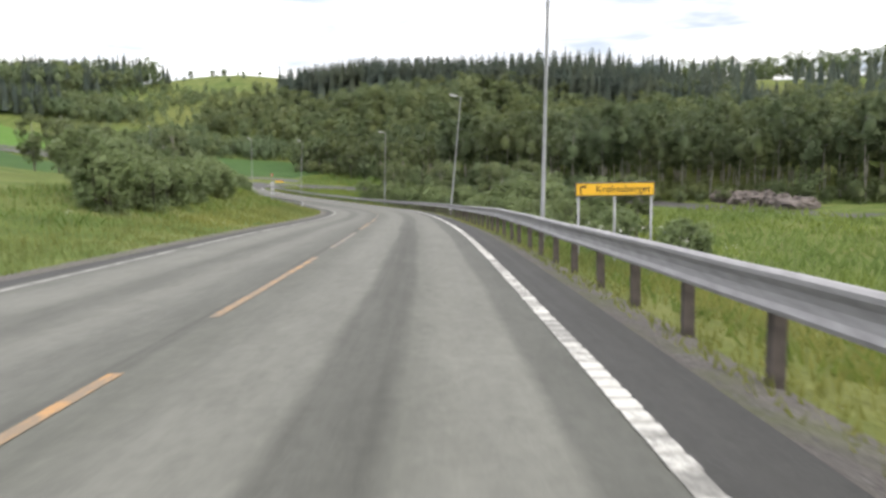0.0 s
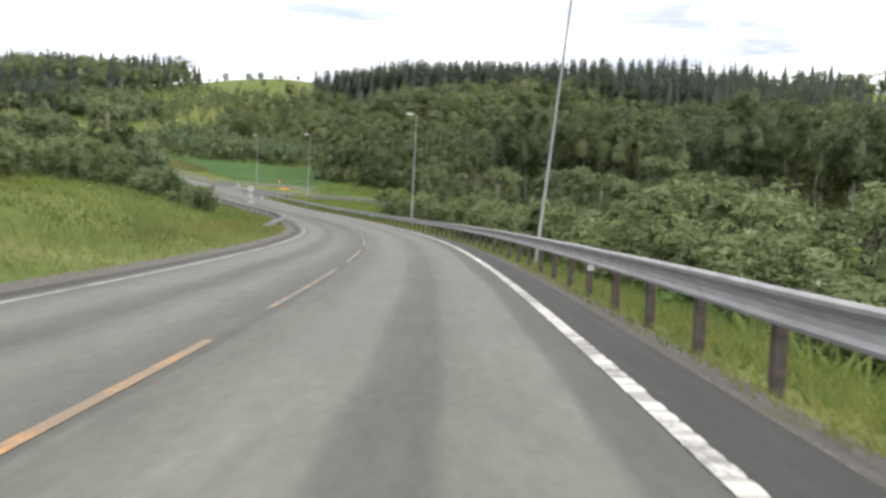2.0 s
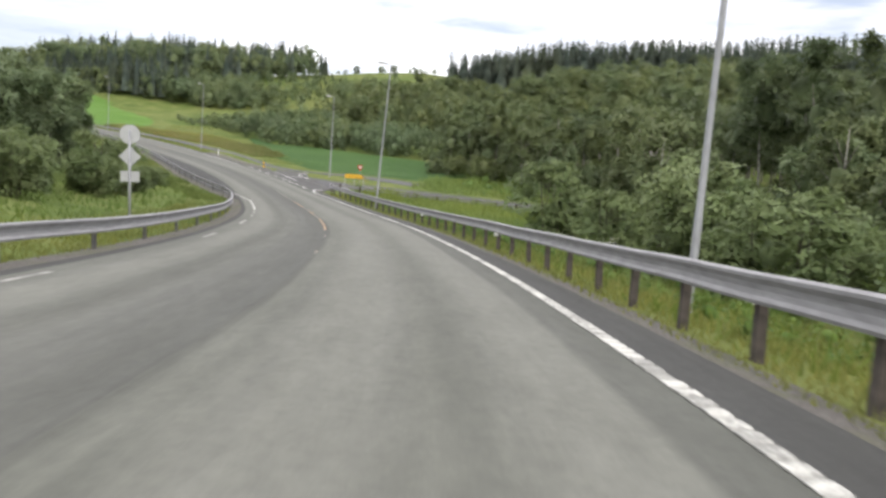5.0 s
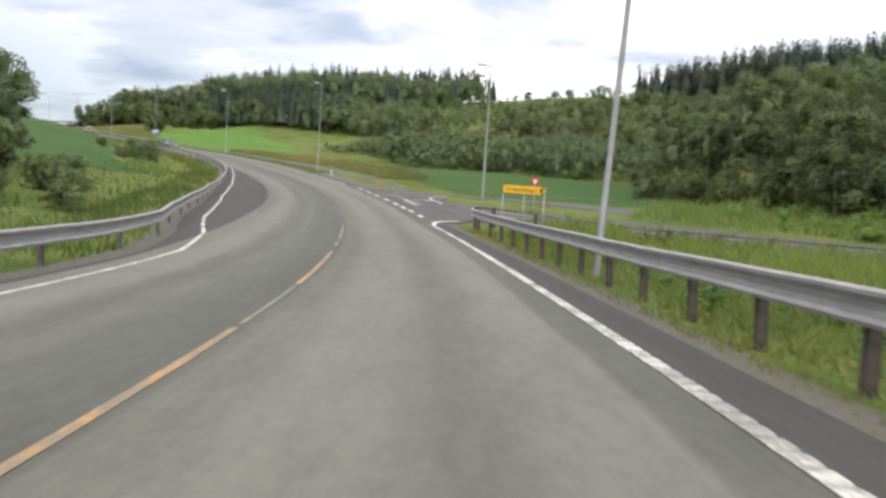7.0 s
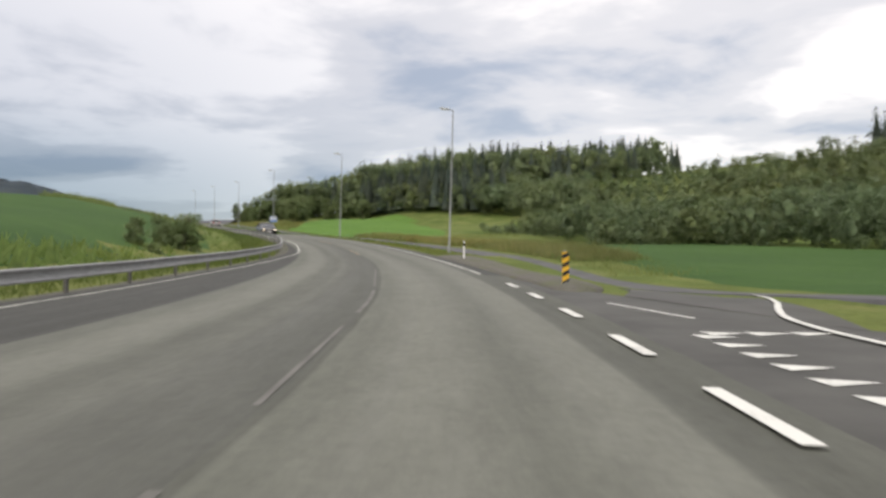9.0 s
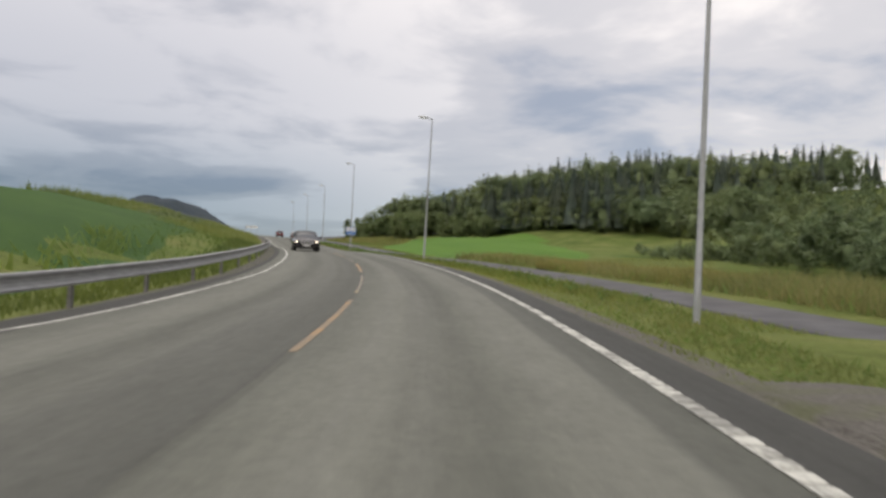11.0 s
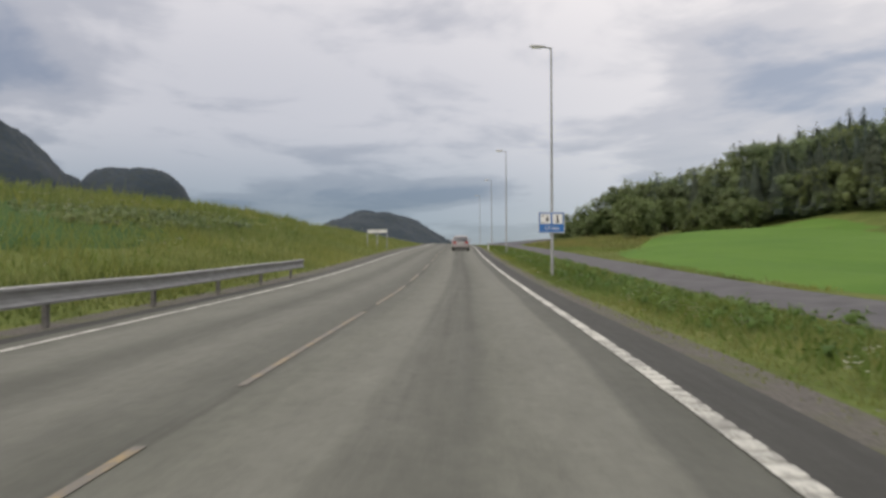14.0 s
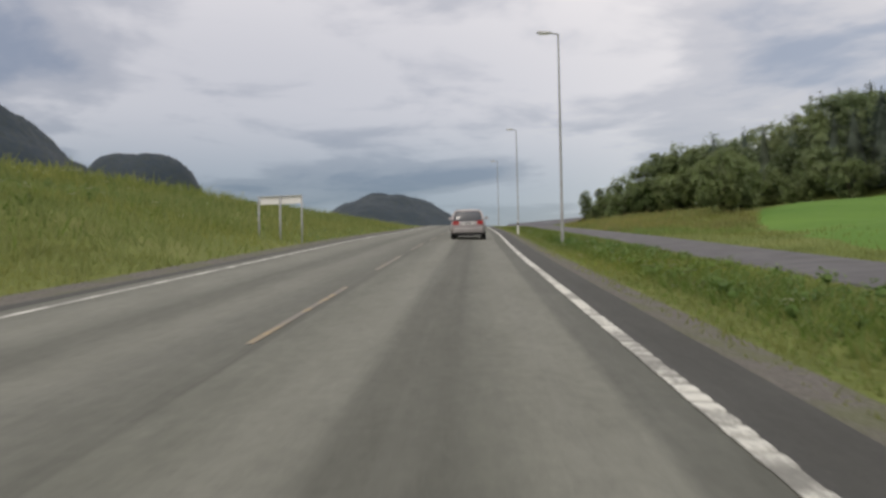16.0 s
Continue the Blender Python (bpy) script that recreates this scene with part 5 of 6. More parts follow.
near_kinds = {
    "willow": [plant("willow_bush", *broadleaf(70 + i, 4.2, 2.3, 0.15, 44, 3200, 0.225, stems=4, core=0.2), LEAF_BUSH, BARK_DARK, "dense leafy willow bush on the roadside bank", "bush", "roadside bushes") for i in range(3)],
    "birch": [plant("birch_tree", *broadleaf(80 + i, 9.0, 2.7, 1.3, 44, 3100, 0.30, core=0.2), LEAF_BIRCH, BARK, "slender leafy birch tree with pale trunk", "tree", "roadside trees") for i in range(3)],
    "alder": [plant("alder_tree", *broadleaf(90 + i, 7.5, 3.2, 0.6, 42, 3100, 0.33, stems=2, core=0.2), LEAF_DARK, BARK_DARK, "broad dark leafy alder tree", "tree", "roadside trees") for i in range(3)],
}
firsts = {id(o) for k in near_kinds.values() for o in k}


def set_plants(kind, rows, seed):
    """rows: along, across, height."""
    r = np.random.RandomState(seed)
    own = {"willow": 4.2, "birch": 9.0, "alder": 7.5}[kind]
    for s, d, h in rows:
        p = at(s, d)
        z = float(land(p[0], p[1])[0])
        src = near_kinds[kind][r.randint(3)]
        k = h / own
        m = pose(float(p[0]), float(p[1]), z - 0.15, 0, 0, r.uniform(0, 360))
        if id(src) in firsts:
            firsts.discard(id(src))
            ob = src
            ob.matrix_basis = m
        else:
            ob = copy_thing(src, m)
        ob.scale = (k * r.uniform(0.9, 1.25), k * r.uniform(0.9, 1.25), k)


weed_kinds = [(*broadleaf(110 + i, 1.0, 0.75, 0.02, 7, 66, 0.19), 1.0) for i in range(5)]
rng = np.random.RandomState(34)


def weeds(n, s0, s1, d0, d1, h0, h1, gap, label, seed, mat):
    pl = scatter(rng, n, s0, s1, d0, d1, gap)
    forest("weed_clumps", np.c_[pl[:, :2], rng.uniform(h0, h1, len(pl))], weed_kinds, mat, label, BARK, seed)


rng = np.random.RandomState(33)


def band(n, s0, s1, d0, d1, h0, h1, gap):
    p = scatter(rng, n, s0, s1, lambda s: d0, lambda s: d1, gap)
    return [(a[2], a[3], rng.uniform(h0, h1)) for a in p]


weeds(420, 112, 171, lambda s: 9.0, lin([112, 130, 147, 158, 163, 168, 171], [27, 29, 28, 20, 15.5, 11, 9.4]), 0.35, 1.0, 1.2, "tall green weeds and saplings in the damp meadow", 14, LUSH)
weeds(150, 150, 200, lin([150, 164, 171, 178, 200], [38, 29, 23, 24, 38]), lin([150, 164, 200], [44, 38, 44]), 0.6, 1.6, 1.3, "rank weeds in front of the wood", 15, LUSH)
weeds(260, 18, 112, lambda s: 9.2, lambda s: 14.0, 0.4, 1.0, 1.2, "leafy weeds on the slope below the guard rail", 16, LUSH)
weeds(150, 320, 392, lambda s: -20.0, lambda s: -8.5, 0.3, 0.6, 1.5, "leafy weeds on the grassy bank", 17, LUSH)
weeds(170, 303, 327, lambda s: -18.5, lambda s: -13.0, 0.5, 1.0, 1.0, "dark rank weeds in a patch on the bank", 19, LEAF_DARK)
# right of the road: bushes below the embankment
set_plants("willow", band(9, 54, 66, 11, 20, 2.4, 3.8, 3.0) + band(20, 66, 112, 9.5, 20, 2.6, 4.6, 3.2) + band(16, 112, 132, 10, 22, 2.5, 4.2, 3.0), 1)
set_plants("willow", [(67.5, 15.6, 5.2), (70.5, 14, 5.4), (75, 16.5, 6.0), (65, 18.5, 5.6), (71.5, 13.2, 3.4), (63.5, 13, 2.6)], 18)
set_plants("birch", [(75, 17.5, 6.4), (84, 19, 7.5), (97, 20, 7.2), (118, 19, 7.0), (130.5, 15.5, 7.6), (133, 17.5, 7.2), (127, 14.5, 6.6), (128, 24, 7.5), (63, 22, 6.0), (108, 23, 7.5), (150, 27, 7.5), (180, 33, 7.5), (186, 36, 8), (197, 39, 8), (168, 37, 7.5)], 2)
set_plants("alder", [(70, 17, 5.2), (90, 23, 6.5), (103, 25, 6.8), (113, 26, 7.2), (122, 29, 7.4), (132, 27, 7.0), (141, 26, 6.4), (176, 35, 6.5), (191, 37, 7), (204, 42, 8), (210, 49, 8)], 3)
# left of the road: bushes on the bank and trees behind
set_plants("willow", band(8, 54, 74, -19, -14, 1.8, 2.5, 3.0) + [(85, -12.5, 1.3), (90, -12, 1.15), (95, -11.5, 1.1), (80, -16, 2.2)] + band(12, 108, 142, -18, -11.5, 1.8, 2.9, 3.0) + [(163.5, -9.6, 1.9), (158, -10.4, 1.9), (152, -10.7, 2.0), (146, -11.0, 2.1), (140, -11.4, 2.2), (170, -12.5, 1.8), (177, -13.5, 1.6), (156, -12, 3.4), (149, -12.5, 3.8), (163, -12.5, 3.0)], 4)
set_plants("willow", [(46, -11.8, 2.0), (50, -11.6, 2.3), (54, -12, 2.4), (58, -12.3, 2.2), (62, -12.8, 2.3), (67, -13.2, 2.0), (48, -14.5, 2.2), (53, -15.2, 2.3), (59, -15.6, 2.3), (65, -16, 2.4), (42, -13, 2.0), (29.5, -9.5, 2.9), (33, -9.3, 3.0), (37, -9.6, 2.8), (41, -9.8, 2.5), (45, -10.2, 2.3), (49.5, -10.2, 2.3), (54, -10.6, 2.2), (33.5, -11.6, 3.0), (37, -12.0, 3.0), (41, -12.2, 2.6), (45, -12.5, 2.3)], 19)
set_plants("willow", [(48, 14, 2.6), (54, 17, 3.0), (58, 13.5, 2.4), (44, 18, 3.0), (60, 19, 3.2), (51, 21, 3.0)], 20)
set_plants("alder", band(11, 120, 160, -34, -16, 5.0, 8.5, 5.0), 5)
set_plants("willow", band(15, 90, 119, -24, -13.5, 2.4, 4.0, 3.2), 24)
set_plants("birch", band(10, 124, 170, -40, -20, 7.0, 10.5, 5.0), 6)
set_plants('alder', [(141, -16.5, 6.2), (149, -17.2, 7.0), (156, -17.8, 7.4), (160, -17.0, 7.2), (167, -17.3, 6.8), (174, -18.0, 7.0), (180.5, -18.8, 6.8), (187, -19.6, 5.6), (160, -21, 8), (171, -22, 7.5)], 16)
set_plants("willow", [(235, -12, 3.5), (236.5, -13.2, 3.0), (246, -16, 1.5), (228, -13, 1.3), (233, -15, 1.6)], 7)
# single trees by the far bend
set_plants("alder", [(532, 34, 13), (530, 40, 13.5), (512, 50, 16), (525, 52, 18), (540, 38, 12), (480, 60, 13), (465, 66, 11), (517, 55, 17), (498, 60, 15.5)], 8)
set_plants("willow", [(396, 29, 7.0), (401, 33, 6.0), (528, 33, 7.5), (521, 36, 9.5), (520, 45, 14.5), (505, 56, 15), (514, 40, 9), (500, 50, 10.5), (490, 54, 10), (506, 46, 10), (485, 55, 9), (494, 50, 8.5), (476, 57, 8.5), (462, 60, 8.5), (450, 62, 7), (440, 66, 7)], 28)
# lone trees on the skyline
for s, d, h, kind in ((429.4, 224.7, 5.0, "alder"), (418, 231, 4.0, "willow"), (413, 236, 4.2, "willow")):
    set_plants(kind, [(s, d, h)], int(s))
tall_spruce = plant("spruce_tree", *spruce(99, 17, 2.4, 2600, 0.6), LEAF_SPRUCE, BARK_DARK, "tall dark spruce standing above the wood", "tree", "roadside trees")
for i, (x, y, top) in enumerate(((-176.8, 410.6, 60.0), (-264.7, 365.5, 46.0), (-228, 389, 58.5), (-214, 396, 57.5))):
    z = float(land(x, y)[0])
    ob = tall_spruce if i == 0 else copy_thing(tall_spruce, pose(0, 0, 0))
    ob.matrix_basis = pose(x, y, z - 0.2, 0, 0, 80 * i)
    k = max(0.5, (top - z) / 17)
    ob.scale = (k, k, k)


# ---- verge grass ----
def verge_level(s, d):
    """Height of the verge, or of the land past it, over the road's surface."""
    side = np.sign(d)
    edge = np.where(side > 0, lane_right(s) + 0.72, lane_left(s) + 0.75)
    extra = np.abs(d) - edge
    outer = verge_end(side, s, edge)
    k = np.clip(extra / (outer - edge), 0, 1)
    return np.where(k < 1, (-0.06 - 0.05 * extra) * (1 - k) + land_z(s, side * outer) * k**1.3, land_z(s, d)), extra


def blades(name, areas, seed, label, mat, h0, h1, w, lean=0.35):
    rng = np.random.RandomState(seed)
    pts, hs = [], []
    for s0, s1, dfun0, dfun1, per in areas:
        span = abs(dfun1((s0 + s1) / 2) - dfun0((s0 + s1) / 2))
        n = int((s1 - s0) * span * per)
        s = rng.uniform(s0, s1, n)
        u = rng.uniform(0, 1, n)
        d = np.array([dfun0(q) for q in s]) * (1 - u) + np.array([dfun1(q) for q in s]) * u
        clump = wavy(s * 3, d * 9, 20, seed + 1) + rng.normal(0, 0.3, n)
        ok = clump > -0.45
        s, d = s[ok], d[ok]
        z, extra = verge_level(s, d)
        q = at(s, d)
        q[:, 2] += z - 0.02
        pts.append(q)
        hs.append(np.clip(0.30 + extra * 0.22, 0.25, 1.0) * rng.uniform(h0, h1, len(s)) * (1 + 0.5 * wavy(s * 2, d * 5, 15, seed + 3)))
    p, h = np.concatenate(pts), np.concatenate(hs)
    n = len(p)
    a = rng.uniform(0, 6.28, n)
    side = np.stack([np.cos(a), np.sin(a), 0 * a], -1) * (w * rng.uniform(0.6, 1.4, n))[:, None]
    tip = np.stack([rng.normal(0, lean, n) * h, rng.normal(0, lean, n) * h, h], -1)
    v = np.stack([p - side * 1.2, p + side * 1.2, p + tip], 1).reshape(-1, 3)
    return tagged(new(name, fast_mesh(name, v, np.arange(3 * n).reshape(n, 3), mat)), label, "grass", kind="stuff")


RP = lambda s: float(verge_end(1, s, float(lane_right(s)) + 0.5)) if s > 229 else float(lane_right(s)) + 3.6
R0, R5, R9 = (lambda s: float(lane_right(s)) + 1.0), (lambda s: float(lane_right(s)) + 3.6), (lambda s: float(lane_right(s)) + 7.5)
L0, L5, L9 = (lambda s: -float(lane_left(s)) - 1.35), (lambda s: -float(lane_left(s)) - 4.2), (lambda s: -float(lane_left(s)) - 11)
blades("verge_grass", [(2, 166, R0, R5, 70), (236, 400, lambda s: R0(s) + 0.5, lambda s: R0(s) + 3.8, 24), (2, 150, R5, R9, 28), (2, 140, L0, L5, 45), (60, 150, L0, L5, 30), (285, 330, L0, L5, 30), (300, 400, L5, L9, 12), (5, 110, L5, L9, 14), (214, 276, lambda s: 13.0, lambda s: 20.0, 20), (236, 300, lin([236, 262, 276, 300], [21, 30, 20, 38]), lin([236, 262, 276, 300], [24, 40, 34, 52]), 7), (335, 420, lambda s: 13.0, lambda s: 24.0, 5)], 51,
       "uneven green and straw-coloured verge grass", GRASS_BLADE, 0.16, 0.40, 0.016)
blades("bank_grass", [(150, 300, L0, L5, 36)], 50, "deep green grass under and behind the guard rail", BANK_GRASS, 0.25, 0.55, 0.016)
blades("verge_weeds", [(6, 164, lambda s: R0(s) + 0.8, R9, 12), (290, 400, lambda s: R0(s) + 1.2, lambda s: R0(s) + 3.4, 30), (240, 290, lambda s: R0(s) + 1.0, lambda s: R0(s) + 3.6, 16), (60, 360, L5, L9, 5), (8, 120, L5, L9, 5)], 52,
       "broad-leaved weeds growing in the verge", WEED, 0.16, 0.46, 0.036, 0.6)
blades("short_verge_grass", [(200, 285, R0, RP, 55), (285, 420, R0, RP, 60), (298, 372, lambda s: 12.8, lin([298, 340, 350, 372], [14.0, 14.6, 17.0, 22.5]), 30)], 59, "short trodden grass on both sides of the cycle path", GRASS_BLADE, 0.09, 0.22, 0.014)
blades("short_verge_weeds", [(215, 285, lambda s: R0(s) + 0.4, RP, 16), (285, 400, lambda s: R0(s) + 0.5, RP, 34)], 60, "low weeds in the short verge grass", WEED, 0.08, 0.22, 0.035, 0.7)
blades("meadow_tufts", [(10, 98, lambda s: 22.0, lambda s: 58.0, 2.2), (200, 262, lambda s: -14.0, lambda s: -11.0, 3)], 58, "big tufts of rough grass in the low meadow", WEED, 0.6, 1.1, 0.13, 0.5)
blades("meadow_weeds", [(20, 75, lambda s: 9.5, lambda s: 22.0, 9), (118, 171, lambda s: 8.6, lin([118, 130, 147, 158, 163, 168, 171], [27, 29, 28, 20, 15.5, 11, 8.8]), 16), (150, 190, lin([150, 151, 164, 171, 178, 190], [38, 38, 29, 23, 17, 26]), lin([150, 190], [42, 34]), 9)], 54,
       "tall rough weeds and grass in the damp meadow", WEED, 0.45, 1.0, 0.05, 0.45)
blades("rough_meadow", [(222, 263, lambda s: 12.9, lin([222, 245, 256, 263], [19, 23, 24, 14.5]), 28), (184, 194, lambda s: 14.0, lambda s: 15.0, 6), (263, 286, lambda s: 13.0, lin([263, 274, 280, 286], [32, 33, 22, 18]), 16), (372, 410, lambda s: 13.0, lin([372, 388, 410], [24, 30, 34]), 9)], 56, "tall tan and green rough grass beside the cycle path", TAN_GRASS, 0.32, 0.80, 0.030, 0.45)
blades("rough_weeds", [(222, 263, lambda s: 12.9, lin([222, 245, 256, 263], [19, 23, 24, 14.5]), 6), (263, 286, lambda s: 13.0, lin([263, 274, 280, 286], [32, 33, 22, 18]), 7), (360, 410, lambda s: 13.0, lin([360, 388, 410], [20, 30, 34]), 4)], 57, "broad green weeds in the rough grass", WEED, 0.25, 0.5, 0.045, 0.6)
blades("bank_meadow", [(284, 400, L0, L9, 16), (300, 392, L9, lambda s: -26.0, 7)], 63, "tall yellow-green meadow grass on the bank", STRAW, 0.3, 0.75, 0.02, 0.4)
blades("bank_top_grass", [(300, 384, lambda s: -29.0, lambda s: -19.0, 9)], 55, "feathery seeding grass on top of the bank", STRAW, 0.5, 1.3, 0.07, 0.4)


def loose_stones():
    rng = np.random.RandomState(71)
    n = 4200
    s = rng.uniform(2, 345, n)
    s = s[(s < 163) | (s > 204)]
    n = len(s)
    d = lane_right(s) + 0.74 + np.abs(rng.normal(0, 0.30, n))
    z, extra = verge_level(s, d)
    p = at(s, d)
    p[:, 2] += np.where(extra < 0.3, -0.03, z)
    r = rng.uniform(0.008, 0.024, n)[:, None, None]
    corner = np.array([(1, 0, 0), (-0.5, 0.85, 0), (-0.5, -0.85, 0), (0.1, 0.1, 0.9)])
    v = (p[:, None] + corner[None] * r * rng.uniform(0.7, 1.3, (n, 4, 3))).reshape(-1, 3)
    f = (np.arange(n)[:, None, None] * 4 + np.array([(0, 1, 3), (1, 2, 3), (2, 0, 3)])[None]).reshape(-1, 3)
    tagged(new("loose_stones", fast_mesh("loose_stones", v, f, LOOSE_STONE)), "loose grey stones along the asphalt edge", "gravel", kind="stuff")


loose_stones()


def umbels():
    rng = np.random.RandomState(53)
    g_v, g_f, n = [], [], 0
    for s0, s1, d0, d1, count in ((6, 60, 7.5, 11, 36), (240, 380, 5.2, 7.4, 160), (285, 370, -18, -8, 190), (20, 70, -13, -8, 22), (62, 150, 8, 11, 26), (300, 330, -24, -17, 60)):
        s, d = rng.uniform(s0, s1, count), rng.uniform(d0, d1, count)
        p = at(s, d)
        z = land(p[:, 0], p[:, 1])
        inner = np.abs(d) < 11
        z = np.where(inner, np.maximum(z, p[:, 2] - 0.45 - 0.05 * np.abs(d)), z)
        for i in range(count):
            h = rng.uniform(0.5, 1.0)
            c = np.array([p[i, 0], p[i, 1], z[i] + h])
            for _ in range(14):
                q = c + rng.normal(0, 0.075, 3) * np.array([1, 1, 0.6])
                r = rng.uniform(0.01, 0.024)
                g_v += [q + (-r, -r, 0), q + (r, -r, 0.01), q + (r, r, 0), q + (-r, r, 0.01)]
                g_f.append((n, n + 1, n + 2, n + 3))
                n += 4
    tagged(new("wild_flowers", fast_mesh("wild_flowers", np.array(g_v), np.array(g_f), FLOWER)), "white umbel flowers scattered through the verge", "flowers", kind="stuff")


umbels()


def verge_clumps(n, s0, s1, d0, d1, h0, h1, gap, label, seed):
    pl = scatter(rng, n, s0, s1, d0, d1, gap)
    z = at(pl[:, 2], pl[:, 3])[:, 2] + verge_level(pl[:, 2], pl[:, 3])[0]
    forest("weed_clumps", np.c_[pl[:, :2], rng.uniform(h0, h1, len(pl))], weed_kinds, LUSH, label, BARK, seed, z=z)


verge_clumps(330, 286, 352, lambda s: 6.0, lambda s: 9.3, 0.22, 0.48, 0.6, "lush dark green weeds in the verge", 21)
verge_clumps(120, 236, 286, lambda s: 6.2, lambda s: 9.0, 0.16, 0.34, 0.8, "lush green weeds in the verge", 22)
verge_clumps(120, 104, 166, lambda s: 6.6, lambda s: 9.0, 0.25, 0.6, 0.9, "leafy weeds behind the guard rail", 23)


# ---- signs ----
def sign_pose(s, d, dz=0.0, twist=0.0):
    p = at(s, d)
    return pose(float(p[0]), float(p[1]), float(p[2]) + dz, 0, 0, turn(s) + twist)


def post_at(parent, x, z0, z1, r=0.03, mat=None):
    return part("post", Geo().tube([(x, 0.05, z0), (x, 0.05, z1)], [r, r], 10), mat or POLE_STEEL, parent, smooth=True)


def plate(w, h, z, y=0.0, x=0.0, thick=0.02):
    return Geo().box(x - w / 2, x + w / 2, y, y + thick, z - h / 2, z + h / 2)


def text_pose(x, y, z):
    return pose(x, y, z, 90, 0, 0)


# place-name sign before the bridge of bushes
sg = thing("direction_sign", "yellow place-name sign with black border on three grey posts", "road sign", "yellow direction signs", sign_pose(19.7, 7.25, 0, -6))
W, Hh, zc = 2.02, 0.36, 1.32
part("board", plate(W, Hh, zc, 0.004), SIGN_BACK, sg)
part("border", plate(W - 0.01, Hh - 0.01, zc, 0, 0, 0.004), BLACK, sg)
part("face", plate(W - 0.06, Hh - 0.06, zc, -0.004, 0, 0.004), SIGN_YELLOW, sg, "yellow face")
solid_text("lettering", "Krøkesberget", 0.25, BLACK, sg, text_pose(0.20, -0.0085, zc), "black lettering")
arrow = Geo().box(-0.90, -0.855, -0.008, -0.0045, zc - 0.12, zc - 0.05).box(-0.90, -0.855, -0.008, -0.0045, zc - 0.03, zc + 0.09).box(-0.90, -0.78, -0.008, -0.0045, zc + 0.05, zc + 0.09)
arrow.add([(-0.79, -0.008, zc + 0.02), (-0.71, -0.008, zc + 0.07), (-0.79, -0.008, zc + 0.12), (-0.79, -0.005, zc + 0.02), (-0.71, -0.005, zc + 0.07), (-0.79, -0.005, zc + 0.12)], [(0, 1, 2), (5, 4, 3), (0, 3, 4, 1), (1, 4, 5, 2), (2, 5, 3, 0)])
part("arrow", arrow, BLACK, sg, "black turn-right arrow")
for x in (-0.93, 0.0, 0.93):
    post_at(sg, x, -2.2, zc + 0.1)

# arrow-shaped sign at the junction
sg = thing("direction_sign", "yellow arrow-shaped place-name sign on three grey posts", "road sign", "yellow direction signs", sign_pose(166.2, 7.31, 0.15, -10) @ pose(0, 0, 0, 0, 2.6, 0))
W, Hh, zc = 1.80, 0.39, 1.46
tip = [(-W / 2, zc - Hh / 2), (W / 2 - 0.2, zc - Hh / 2), (W / 2, zc), (W / 2 - 0.2, zc + Hh / 2), (-W / 2, zc + Hh / 2)]


def poly_plate(pts, y0, y1):
    n = len(pts)
    return Geo().add([(x, y0, z) for x, z in pts] + [(x, y1, z) for x, z in pts], [tuple(range(n)), tuple(range(2 * n - 1, n - 1, -1))] + [(i, i + n, (i + 1) % n + n, (i + 1) % n) for i in range(n)])


part("board", poly_plate(tip, 0.0, 0.02), BLACK, sg)
part("face", poly_plate([(x * 0.975 - 0.005, zc + (z - zc) * 0.86) for x, z in tip], -0.004, -0.0005), SIGN_YELLOW, sg, "yellow face")
part("arrow_tip", poly_plate([(W / 2 - 0.26, zc - 0.13), (W / 2 - 0.10, zc), (W / 2 - 0.26, zc + 0.13)], -0.008, -0.0045), BLACK, sg, "black arrow tip")
solid_text("lettering", "Krøkesberget", 0.23, BLACK, sg, text_pose(-0.12, -0.0085, zc), "black lettering")
for x in (-0.87, 0.0, 0.84):
    post_at(sg, x, -1.6, zc + 0.15)

# give-way sign
sg = thing("give_way_sign", "red and white triangular give-way sign on a grey post", "road sign", "", sign_pose(181.2, 12.5, -0.1, 20))
zc = 1.75
part("rim", poly_plate([(-0.40, zc + 0.25), (0, zc - 0.42), (0.40, zc + 0.25)], 0, 0.015), SIGN_RED, sg, "red rim")
part("face", poly_plate([(-0.20, zc + 0.13), (0, zc - 0.19), (0.20, zc + 0.13)], -0.004, -0.0005), SIGN_WHITE, sg, "white centre")
post_at(sg, 0, -1.4, zc + 0.2)

# the backs of three signs on one post, left of the road
sg = thing("sign_stack", "grey backs of round, diamond and oblong signs on one post", "road sign", "", sign_pose(123.2, -6.7, 0))
part("round_plate", Geo().disc((0, 0, 3.05), 0.33, thick=0.015), SIGN_BACK, sg)
part("diamond_plate", poly_plate([(-0.36, 2.3), (0, 1.94), (0.36, 2.3), (0, 2.66)], 0, 0.015), SIGN_BACK, sg)
part("oblong_plate", plate(0.62, 0.36, 1.62, 0, 0, 0.015), SIGN_BACK, sg)
part("post", Geo().tube([(0, -0.05, -1.2), (0, -0.05, 3.2)], [0.045, 0.045], 10), POLE_STEEL, sg, smooth=True)

